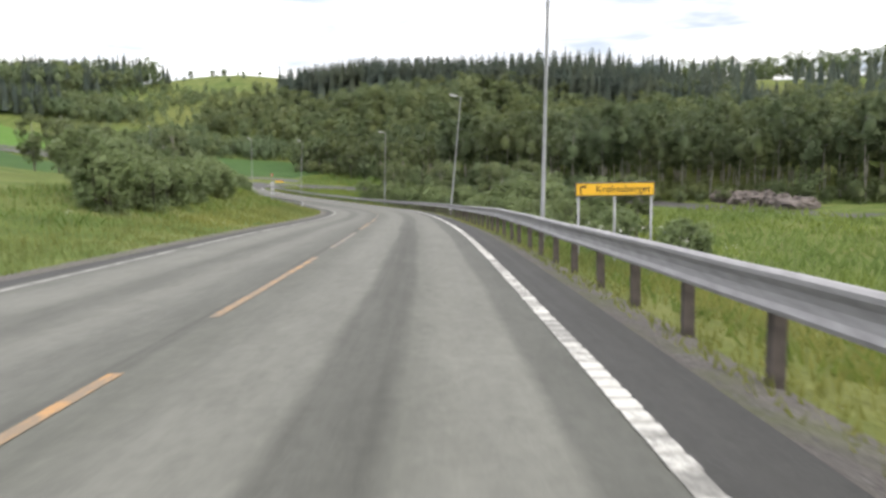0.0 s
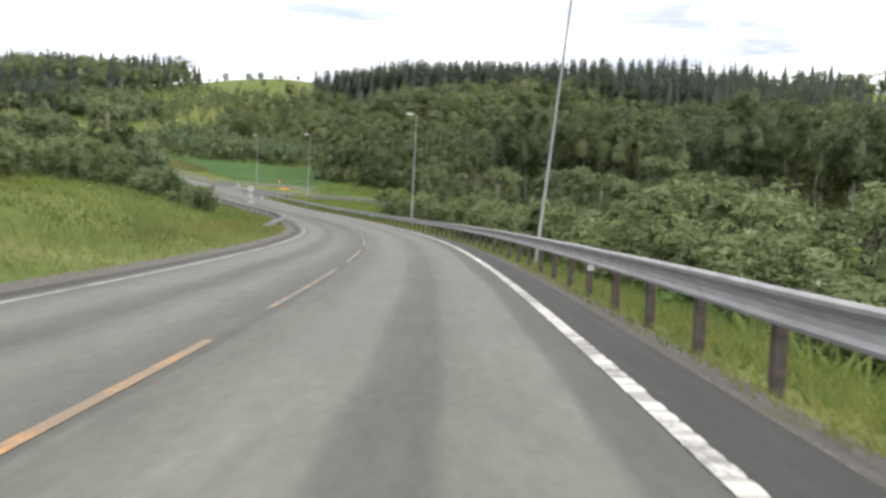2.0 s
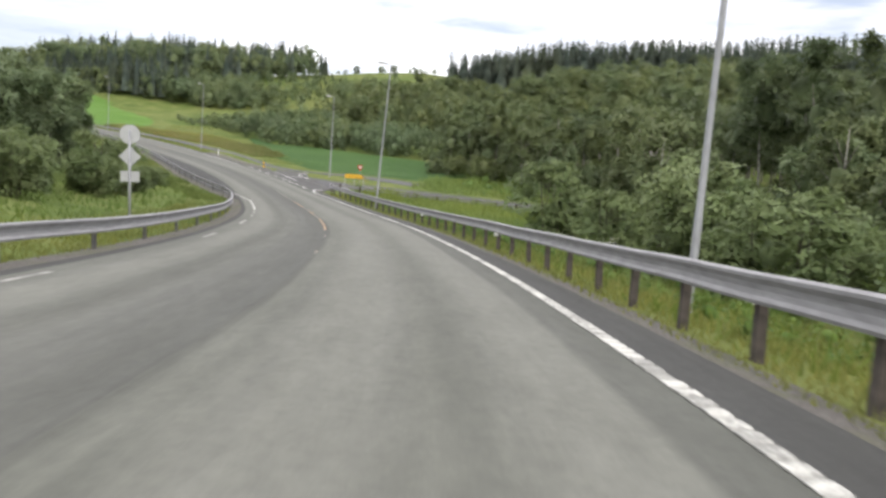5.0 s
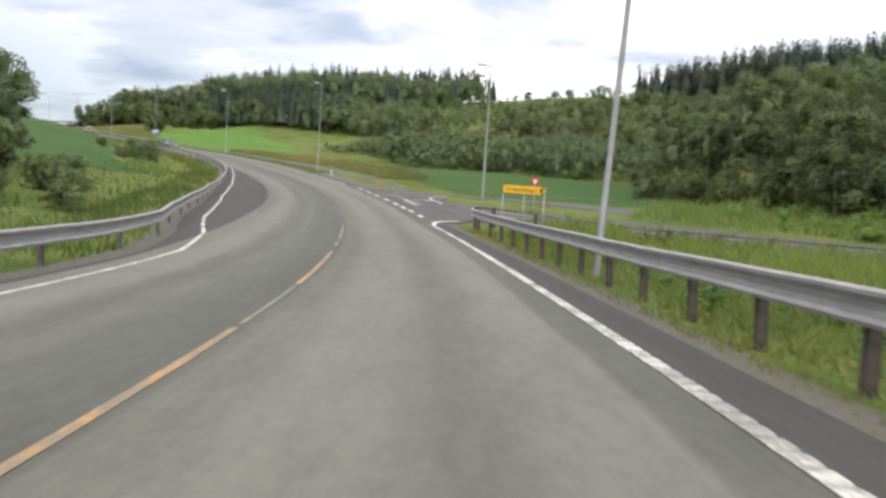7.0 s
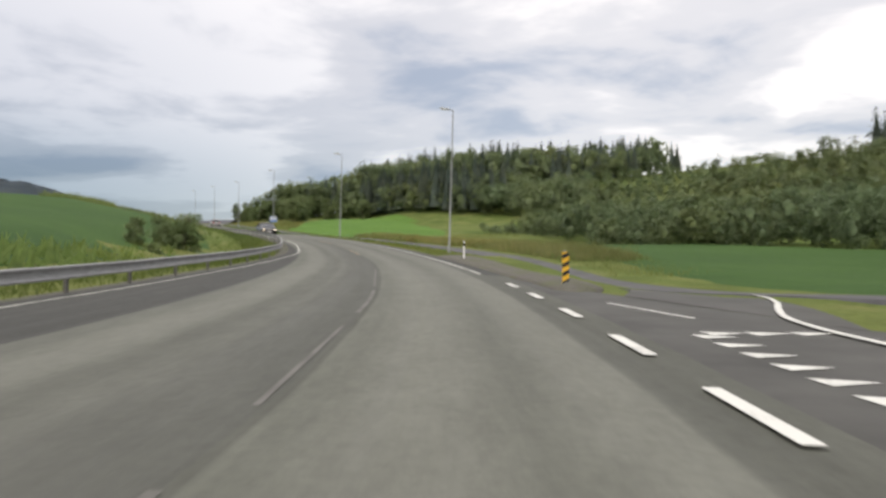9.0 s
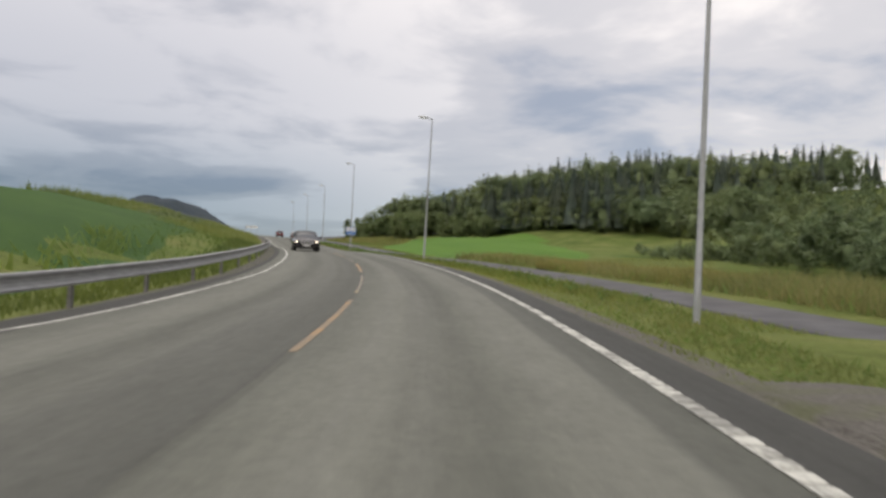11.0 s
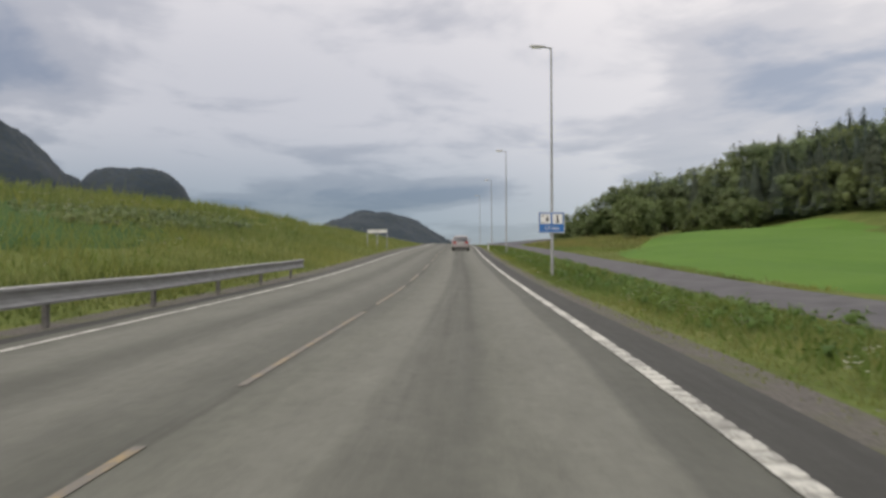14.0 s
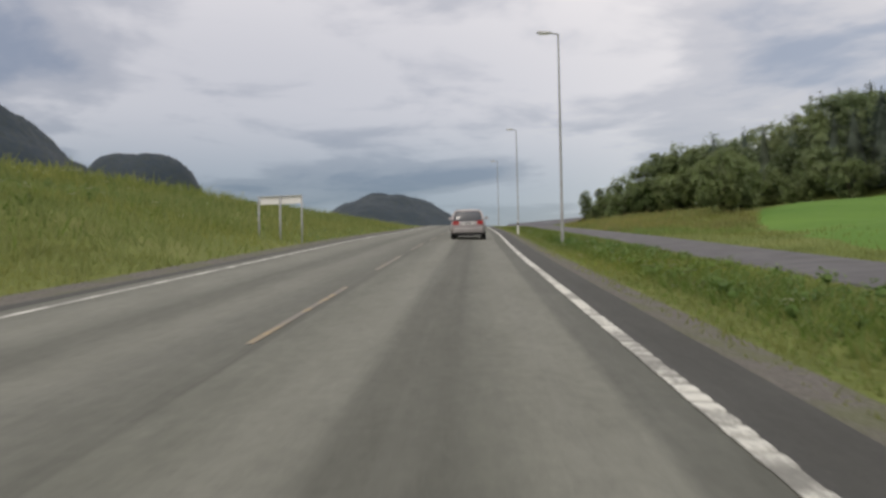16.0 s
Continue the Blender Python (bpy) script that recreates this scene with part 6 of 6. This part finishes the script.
# blue service sign on the lamp post
sg = thing("service_sign", "blue service sign with white pictogram panels on a lamp post", "road sign", "", sign_pose(308.7, 5.85, 0.0, 2))
W, Hh, zc = 1.22, 0.98, 2.30
part("board", plate(W, Hh, zc, -0.11), SIGN_BACK, sg)
part("border", plate(W - 0.01, Hh - 0.01, zc, -0.114, 0, 0.004), SIGN_WHITE, sg, "white border")
part("face", plate(W - 0.05, Hh - 0.05, zc, -0.118, 0, 0.004), SIGN_BLUE, sg, "blue face")
for x in (-0.28, 0.28):
    part("panel", plate(0.47, 0.47, zc + 0.17, -0.122, x, 0.004), SIGN_WHITE, sg, "white panel")
tree = Geo()
for k, (w, z0, z1) in enumerate(((0.085, 0.14, 0.22), (0.07, 0.19, 0.28), (0.05, 0.25, 0.34))):
    tree.add([(-0.19 - w, -0.126, zc + z0 - 0.06), (-0.19 + w, -0.126, zc + z0 - 0.06), (-0.19, -0.126, zc + z1)], [(0, 1, 2)])
tree.box(-0.205, -0.175, -0.126, -0.1225, zc + 0.02, zc + 0.09).box(-0.46, -0.30, -0.126, -0.1225, zc + 0.0, zc + 0.02).box(-0.42, -0.40, -0.126, -0.1225, zc - 0.04, zc + 0.0).box(-0.35, -0.33, -0.126, -0.1225, zc - 0.04, zc)
part("tree_picture", tree, BLACK, sg, "black picnic tree")
solid_text("lettering", "WC", 0.14, BLACK, sg, text_pose(-0.39, -0.1265, zc + 0.30), "black lettering")
letter = Geo().disc((0.28, -0.126, zc + 0.31), 0.05, thick=0.0035).box(0.24, 0.32, -0.126, -0.1225, zc + 0.0, zc + 0.22).box(0.20, 0.36, -0.126, -0.1225, zc - 0.02, zc + 0.02).box(0.20, 0.30, -0.126, -0.1225, zc + 0.19, zc + 0.23)
part("letter_picture", letter, BLACK, sg, "black letter i")
solid_text("lettering", "1,5 km", 0.25, SIGN_WHITE, sg, text_pose(0, -0.1225, zc - 0.28), "white lettering")
for z in (zc - 0.3, zc + 0.3):
    part("bracket", Geo().box(-0.12, 0.12, -0.09, 0.0, z - 0.03, z + 0.03), POLE_STEEL, sg)

# back of a sign across the road
sg = thing("road_sign", "bare metal back of a wide low sign on three thin posts", "road sign", "", sign_pose(342, -5.80, -0.3, -8))
part("board", plate(1.75, 0.30, 2.02, 0.05), SIGN_WHITE, sg, "pale upper board")
part("rail", Geo().tube([(-0.95, 0, 2.18), (0.95, 0, 2.18)], [0.025, 0.025], 8), POLE_STEEL, sg)
for x in (-0.92, 0.0, 0.92):
    part("post", Geo().tube([(x, 0, -0.9), (x, 0, 2.2)], [0.035, 0.035], 8), POLE_STEEL, sg, smooth=True)

# striped marker and delineator posts
sg = thing("hazard_marker", "yellow and black striped marker board on the island", "marker", "", sign_pose(194.9, 5.0, 0.02, 4))
part("board", Geo().box(-0.09, 0.09, 0, 0.03, 0.0, 0.95), SIGN_YELLOW, sg, "yellow board")
for k in range(4):
    z = 0.05 + 0.235 * k
    part("stripe", poly_plate([(-0.09, z), (0.09, z + 0.09), (0.09, z + 0.2), (-0.09, z + 0.11)], -0.004, -0.0005), BLACK, sg, "black stripe")
part("post", Geo().tube([(0, 0.06, -0.4), (0, 0.06, 1.0)], [0.03, 0.03], 8), POLE_STEEL, sg)


def delineator(s, d, dz=0.0):
    ob = thing("delineator_post", "slim white roadside marker post with a dark band", "marker post", "marker posts", sign_pose(s, d, dz))
    part("body", Geo().box(-0.05, 0.05, -0.03, 0.03, -0.4, 0.95, taper=0.008), SIGN_WHITE, ob)
    part("band", Geo().box(-0.053, 0.053, -0.034, 0.034, 0.66, 0.82), BLACK, ob)


for s, d, dz in ((217, 5.45, 0.02), (365, 4.9, -0.1)):
    delineator(s, d, dz)
for s in (52.0, 118.5, 134.2):
    o = thing("rail_reflector", "small white reflector plate on a guard-rail post", "reflector", "rail reflectors", sign_pose(s, float(rail_right(s)) - 0.11, 0.40))
    part("plate", Geo().box(-0.06, 0.06, -0.01, 0.01, -0.05, 0.05), SIGN_WHITE, o)
    part("clip", Geo().box(-0.015, 0.20, 0.011, 0.02, -0.02, 0.02), POLE_STEEL, o)
# thin leaning stake in the meadow
o = thing("marker_stake", "thin grey timber stake standing in the meadow", "stake", "", sign_pose(169, 30.0, 0))
o.matrix_basis = pose(*at(169.0, 30.0)[:2].tolist(), float(land(*at(169.0, 30.0)[:2])[0]))
part("stake", Geo().tube([(0, 0, -0.3), (0.04, 0, 1.9)], [0.05, 0.04], 6), BARK, o)


# ---- vehicles ----
LENS = plain("lamp_lens", (0.38, 0.39, 0.41), 0.12, 0.1, 0.7, vary=0.1)
BRIGHT_TRIM = plain("bright_trim", (0.62, 0.62, 0.62), 0.3, 0.35, vary=0.05)


def loft(sections, close=True):
    """Skin through cross-sections of equal length."""
    n = len(sections[0])
    g = Geo()
    g.add([p for s in sections for p in s], [(i * n + j, i * n + (j + 1) % n, (i + 1) * n + (j + 1) % n, (i + 1) * n + j) for i in range(len(sections) - 1) for j in range(n)])
    if close:
        g.f += [tuple(range(n))[::-1], tuple((len(sections) - 1) * n + j for j in range(n))]
    return g


def ring(y, w, z0, z1, waist, crown=0.0):
    """Half-rounded body section at y: sill, waist and upper edge."""
    return [(-w * 0.92, y, z0), (-w, y, z0 + 0.14), (-w, y, waist), (-w * 0.93, y, z1 - 0.03), (-w * 0.6, y, z1 + crown), (w * 0.6, y, z1 + crown), (w * 0.93, y, z1 - 0.03), (w, y, waist), (w, y, z0 + 0.14), (w * 0.92, y, z0)]


def wheel_at(parent, x, y, r, side):
    o = part("wheel", Geo().tube([(x - side * 0.20, y, r), (x - side * 0.18, y, r), (x - side * 0.02, y, r), (x, y, r)], [r * 0.9, r, r, r * 0.92], 20), TYRE, parent)
    part("well", Geo().tube([(x - side * 0.06, y, r), (x - side * 0.004, y, r)], [r * 0.72, r * 0.72], 18), BLACK, o)
    rim = Geo()
    for k in range(20):
        a, b = 2 * math.pi * k / 20, 2 * math.pi * (k + 1) / 20
        q = [(x + side * h, y + r * f * math.cos(c), r + r * f * math.sin(c)) for c in (a, b) for f, h in ((0.76, 0.0), (0.74, 0.014), (0.64, 0.012))]
        rim.add(q, [(0, 1, 4, 3), (1, 2, 5, 4)])
    for k in range(5):
        a = 2 * math.pi * k / 5 + 0.3
        for e in (-0.13, 0.13):
            c0, s0, c1, s1 = math.cos(a + e * 2.2), math.sin(a + e * 2.2), math.cos(a + e), math.sin(a + e)
            n = (-math.sin(a) * 0.018, math.cos(a) * 0.018)
            rim.add([(x + side * 0.016, y + r * f * c + g * n[0], r + r * f * s + g * n[1]) for f, c, s in ((0.12, c0, s0), (0.68, c1, s1)) for g in (-1, 1)], [(0, 1, 3, 2)])
    rim.tube([(x, y, r), (x + side * 0.022, y, r)], [r * 0.17, r * 0.15], 10)
    part("rim", rim, BRIGHT_TRIM, o, "bright alloy rim with spokes")
    return o


def car(name, label, group, m, paint, length, width, high, estate, lamps_on=False):
    """A car that looks along +y of its own frame."""
    ob = thing(name, label, "car", group, m)
    L, w = length / 2, width / 2
    belt = high * 0.655
    body = loft([ring(-L, w * 0.80, 0.36, belt - 0.16, 0.58), ring(-L + 0.10, w * 0.95, 0.26, belt - 0.06, 0.60), ring(-L + 0.5, w, 0.22, belt - 0.02, 0.64), ring(-0.6, w, 0.20, belt, 0.66), ring(0.7, w, 0.20, belt, 0.66),
                 ring(1.0, w, 0.21, belt - 0.02, 0.64, 0.035), ring(1.45, w * 0.99, 0.22, belt - 0.06, 0.62, 0.05), ring(L - 0.42, w * 0.98, 0.22, belt - 0.12, 0.58, 0.045), ring(L - 0.14, w * 0.94, 0.22, belt - 0.18, 0.52, 0.02), ring(L, w * 0.82, 0.24, belt - 0.25, 0.48)])
    shell = part("body", body, paint, ob, smooth=True)
    shell.scale = (1.05, 1.012, 1.0)
    soft_skin = shell.modifiers.new("soft_skin", "SUBSURF")
    soft_skin.levels = soft_skin.render_levels = 2
    back_low, back_mid, back_high = (-L + 0.06, -L + 0.24, -L + 0.45) if estate else (-L + 0.42, -L + 0.95, -L + 1.45)

    def cab(y, k, z0, z1):
        """Cabin section: tumblehome sides and a rounded top edge."""
        return [(-w * 0.93 * k, y, z0), (-w * 0.91 * k, y, z0 + (z1 - z0) * 0.25), (-w * 0.76 * k, y, z0 + (z1 - z0) * 0.82), (-w * 0.62 * k, y, z1 - 0.008), (0, y, z1 + 0.012), (w * 0.62 * k, y, z1 - 0.008), (w * 0.76 * k, y, z0 + (z1 - z0) * 0.82), (w * 0.91 * k, y, z0 + (z1 - z0) * 0.25), (w * 0.93 * k, y, z0)]

    def lid(y, k, z):
        return [(-w * 0.775 * k, y, z - 0.085), (-w * 0.73 * k, y, z - 0.03), (-w * 0.55 * k, y, z + 0.004), (0, y, z + 0.028), (w * 0.55 * k, y, z + 0.004), (w * 0.73 * k, y, z - 0.03), (w * 0.775 * k, y, z - 0.085)]

    part("roof", loft([lid(back_high - 0.04, 0.94, high - 0.055), lid(back_high + 0.25, 0.99, high - 0.022), lid(-0.35, 1.0, high), lid(0.05, 0.98, high - 0.008), lid(0.34, 0.93, high - 0.05)]), paint, ob, smooth=True)
    part("cabin_glass", loft([cab(back_low, 0.92, belt - 0.08, belt - 0.03), cab(back_mid, 0.96, belt - 0.08, belt + (high - belt) * 0.55), cab(back_high, 0.98, belt - 0.06, high - 0.06), cab(-0.35, 1.0, belt - 0.06, high - 0.015), cab(0.32, 0.96, belt - 0.06, high - 0.06), cab(0.72, 0.96, belt - 0.06, belt + (high - belt) * 0.5), cab(1.04, 0.95, belt - 0.08, belt + 0.03), cab(1.22, 0.93, belt - 0.16, belt - 0.12)]), GLASS, ob, "dark tinted glass", smooth=True)
    for sx in (-1, 1):
        part("rear_pillar", Geo().tube([(sx * w * 0.88, back_low + 0.02, belt - 0.03), (sx * w * 0.84, back_mid, belt + (high - belt) * 0.42), (sx * w * 0.71, back_high, high - 0.075)], [0.06, 0.055, 0.05], 6), paint, ob)
        part("front_pillar", Geo().tube([(sx * w * 0.89, 1.08, belt - 0.02), (sx * w * 0.80, 0.72, belt + (high - belt) * 0.46), (sx * w * 0.70, 0.34, high - 0.075)], [0.035, 0.035, 0.035], 6), paint, ob)
        part("door_pillar", Geo().tube([(sx * w * 0.92, -0.25, belt), (sx * w * 0.755, -0.25, high - 0.09)], [0.035, 0.03], 6), BLACK, ob)
        part("mirror", Geo().box(sx * (w + 0.10) - 0.10, sx * (w + 0.10) + 0.10, 0.68, 0.80, belt - 0.01, belt + 0.13, taper=0.02), paint, ob)
        tail = part("tail_lamp", Geo().box(sx * w * 0.70 - 0.16, sx * w * 0.70 + 0.17, -L - 0.012, -L + 0.22, belt - 0.25, belt - 0.06, taper=0.02), TAIL_RED, ob, "red tail lamp")
        lens = part("headlamp", Geo().tube([(sx * w * 0.52, L - 0.10, belt - 0.315), (sx * w * 0.62, L - 0.10, belt - 0.305), (sx * w * 0.80, L - 0.15, belt - 0.28), (sx * w * 0.94, L - 0.32, belt - 0.25), (sx * w * 0.985, L - 0.50, belt - 0.235)], [0.03, 0.075, 0.09, 0.08, 0.03], 12), LENS, ob, "clear headlamp lens", smooth=True)
        if lamps_on:
            part("lit_bulb", Geo().tube([(sx * w * 0.72, L - 0.14, belt - 0.295), (sx * w * 0.72, L - 0.025, belt - 0.295), (sx * w * 0.72, L - 0.012, belt - 0.295)], [0.062, 0.058, 0.03], 14), HEAD_LIGHT, lens, "glowing warm headlamp bulb")
        for y in (-L + 0.78, L - 0.88):
            wheel_at(ob, sx * (w + 0.012), y, 0.325 if estate else 0.345, sx)
            part("wheel_arch", Geo().tube([(sx * (w - 0.25), y, 0.34), (sx * (w + 0.006), y, 0.34)], [0.39, 0.385], 20), BLACK, ob)
        part("window_trim", Geo().tube([(sx * w * 0.935, 1.0, belt + 0.005), (sx * w * 0.955, 0.2, belt + 0.015), (sx * w * 0.95, -1.0, belt + 0.02), (sx * w * 0.90, back_low + 0.15, belt + 0.01)], [0.012, 0.014, 0.014, 0.01], 6), BRIGHT_TRIM if not estate else BLACK, ob)
        part("door_strip", Geo().box(sx * (w + 0.016) - 0.012, sx * (w + 0.016) + 0.012, -1.15, 1.05, 0.335, 0.365), BRIGHT_TRIM if not estate else BLACK, ob)
        part("door_seam", Geo().box(sx * (w + 0.004) - 0.012, sx * (w + 0.004) + 0.012, -0.262, -0.25, 0.30, belt - 0.04), BLACK, ob)
        part("door_handle", Geo().box(sx * (w + 0.012) - 0.02, sx * (w + 0.012) + 0.02, -0.16, 0.02, belt - 0.15, belt - 0.12), paint, ob)
        if estate:
            part("roof_rail", Geo().tube([(sx * w * 0.66, -1.5, high + 0.03), (sx * w * 0.66, 0.1, high + 0.035)], [0.018, 0.018], 6), BLACK, ob)
    part("rear_bumper", bevel_box(-w * 0.86, w * 0.86, -L - 0.05, -L + 0.10, 0.30, 0.56), paint, ob)
    part("bumper_lip", Geo().box(-w * 0.8, w * 0.8, -L - 0.03, -L + 0.1, 0.22, 0.31), BLACK, ob)
    part("rear_plate", Geo().box(-0.26, 0.26, -L - 0.016, -L + 0.05, belt - 0.24, belt - 0.12), PLATE, ob, "pale number plate")
    part("plate_bar", Geo().box(-0.2, 0.2, -L - 0.0195, -L - 0.0165, belt - 0.205, belt - 0.155), BLACK, ob)
    part("front_bumper", bevel_box(-w * 0.86, w * 0.86, L - 0.18, L + 0.04, 0.22, 0.50), paint, ob)
    part("grille", poly_plate([(-0.52, belt - 0.26), (-0.42, belt - 0.44), (0.42, belt - 0.44), (0.52, belt - 0.26)], L - 0.06, L + 0.022), BRIGHT_TRIM, ob, "chrome grille surround")
    for k in range(3):
        z = belt - 0.42 + 0.052 * k
        part("grille_slot", Geo().box(-0.41 - 0.025 * k, 0.41 + 0.025 * k, L + 0.020, L + 0.026, z, z + 0.03), BLACK, ob)
    part("badge", Geo().disc((0, 0, 0), 0.06, pose(0, L + 0.030, belt - 0.345) @ pose(0, 0, 0, 0, 0, 180), thick=0.006), CHROME, ob, "round chrome badge")
    part("front_plate", Geo().box(-0.26, 0.26, L + 0.04, L + 0.052, 0.36, 0.47), PLATE, ob, "pale number plate")
    part("air_intake", Geo().box(-0.5, 0.5, L - 0.05, L + 0.042, 0.245, 0.335), BLACK, ob)
    part("underbody", Geo().box(-w * 0.85, w * 0.85, -L + 0.3, L - 0.3, 0.16, 0.30), BLACK, ob)
    part("rear_seats", Geo().box(-w * 0.6, w * 0.6, -0.9, -0.7, 0.5, belt + 0.16), BLACK, ob)
    return ob


def bevel_box(x0, x1, y0, y1, z0, z1):
    c = 0.04
    secs = []
    for y, k in ((y0, 1), (y0 + c, 0), (y1 - c, 0), (y1, 1)):
        secs.append([(x0 + c * k, y, z0 + c * k), (x1 - c * k, y, z0 + c * k), (x1 - c * k, y, z1 - c * k), (x0 + c * k, y, z1 - c * k)])
    return loft(secs)


def car_pose(s, d, back=False):
    p, q = at(s - 1.3, d), at(s + 1.3, d)
    c = (p + q) / 2
    pitch = math.degrees(math.atan2(float(q[2] - p[2]), 2.6))
    return pose(float(c[0]), float(c[1]), float(c[2]) + 0.012, 0, 0, turn(s)) @ pose(0, 0, 0, pitch, 0, 0) @ pose(0, 0, 0, 0, 0, 180 if back else 0)


car("estate_car", "silver-beige estate car with roof rails on the road", "cars on the road", car_pose(351.2, 1.66), SILVER, 4.4, 1.70, 1.46, True)
car("saloon_car", "dark plum saloon car with lit headlamps on the road", "cars on the road", car_pose(272.6, -1.85, True), DARK_CAR, 4.8, 1.90, 1.46, False, True)
car("hatchback_car", "dark red hatchback car near the far bend", "cars on the road", car_pose(414, 1.9), RED_CAR, 4.2, 1.70, 1.46, True)


# ---- rock cutting, barn and far hills ----
def rock_face():
    rng = np.random.RandomState(61)
    ob = thing("rock_outcrop", "dark fractured rock outcrop above the side road", "rock")
    for i in range(22):
        s, d = 92 + 15 * (i + rng.uniform(0, 1)) / 22, 61 + rng.uniform(0, 3.5)
        p = at(s, d)
        z = float(land(p[0], p[1])[0])
        bm = bmesh.new()
        bmesh.ops.create_icosphere(bm, subdivisions=3, radius=1.0)
        sx, sy, sz = rng.uniform(1.4, 3.0), rng.uniform(1.0, 2.0), rng.uniform(0.7, 1.9) * (0.6 + 0.4 * math.sin(math.pi * (i + 0.5) / 22))
        for v in bm.verts:
            n = noise.noise(v.co * 1.9 + Vector((i * 7.1, 0, 0)))
            v.co *= 1 + 0.45 * n + 0.22 * noise.noise(v.co * 5.3 + Vector((0, i * 3.7, 0)))
            v.co = Vector((round(v.co.x * 3) / 3 * 0.5 + v.co.x * 0.5, v.co.y, round(v.co.z * 3) / 3 * 0.5 + v.co.z * 0.5))
            v.co = Vector((v.co.x * sx, v.co.y * sy, v.co.z * sz))
        me = bpy.data.meshes.new("boulder")
        bm.to_mesh(me)
        bm.free()
        me.materials.append(ROCK)
        o = part("boulder", me, None, ob)
        o.matrix_basis = pose(float(p[0]), float(p[1]), z + 0.5, 0, 0, turn(s) + rng.uniform(-20, 20))


rock_face()


def barn():
    p = at(520.0, 20.0)
    z = float(land(p[0], p[1])[0])
    ob = thing("barn", "long low dark timber barn with a grey roof", "barn", "", pose(float(p[0]), float(p[1]), z, 0, 0, 20))
    part("wall", Geo().box(-12, 12, -4, 4, -1.5, 2.6), DARK_WALL, ob)
    part("roof", loft([[(-12.5, -4.6, 2.4), (-12.5, 0, 4.4), (-12.5, 4.6, 2.4), (-12.5, 4.6, 2.2), (-12.5, 0, 4.15), (-12.5, -4.6, 2.2)], [(12.5, -4.6, 2.4), (12.5, 0, 4.4), (12.5, 4.6, 2.4), (12.5, 4.6, 2.2), (12.5, 0, 4.15), (12.5, -4.6, 2.2)]]), ROOF, ob)
    for x in (-8, -3, 4):
        part("door", Geo().box(x, x + 2.2, -4.05, -3.98, -0.8, 1.8), ROOF, ob)


barn()


def far_hill(name, cx, cy, height, r_long, r_cross, power, seed, label):
    """A distant wooded hill, haze put into its colour, with an uneven, tree-edged outline. power: how square-shouldered
    it is.
    """
    rng = np.random.RandomState(seed)
    n, m = 70, 150
    rows = []
    for i in range(n + 1):
        u = i / n
        row = []
        for j in range(m):
            a = 2 * math.pi * j / m
            wob = 1 + 0.16 * noise.noise(Vector((math.cos(a) * 1.3, math.sin(a) * 1.3, seed)))
            x, y = u * r_long * math.cos(a) * wob, u * r_cross * math.sin(a) * wob
            z = height * (1 - u**power) * (1 + 0.05 * noise.noise(Vector((x / 90, y / 90, seed))))
            z += (rng.uniform(0, 1) ** 2) * 6
            row.append((cx + x, cy + y, z - 10 * u))
        row.append(row[0])
        rows.append(row)
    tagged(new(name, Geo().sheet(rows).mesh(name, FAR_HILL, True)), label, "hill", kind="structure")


far_hill("far_hill", -3040, 1330, 400, 640, 640, 1.7, 71, "distant round wooded hill coloured blue for haze")
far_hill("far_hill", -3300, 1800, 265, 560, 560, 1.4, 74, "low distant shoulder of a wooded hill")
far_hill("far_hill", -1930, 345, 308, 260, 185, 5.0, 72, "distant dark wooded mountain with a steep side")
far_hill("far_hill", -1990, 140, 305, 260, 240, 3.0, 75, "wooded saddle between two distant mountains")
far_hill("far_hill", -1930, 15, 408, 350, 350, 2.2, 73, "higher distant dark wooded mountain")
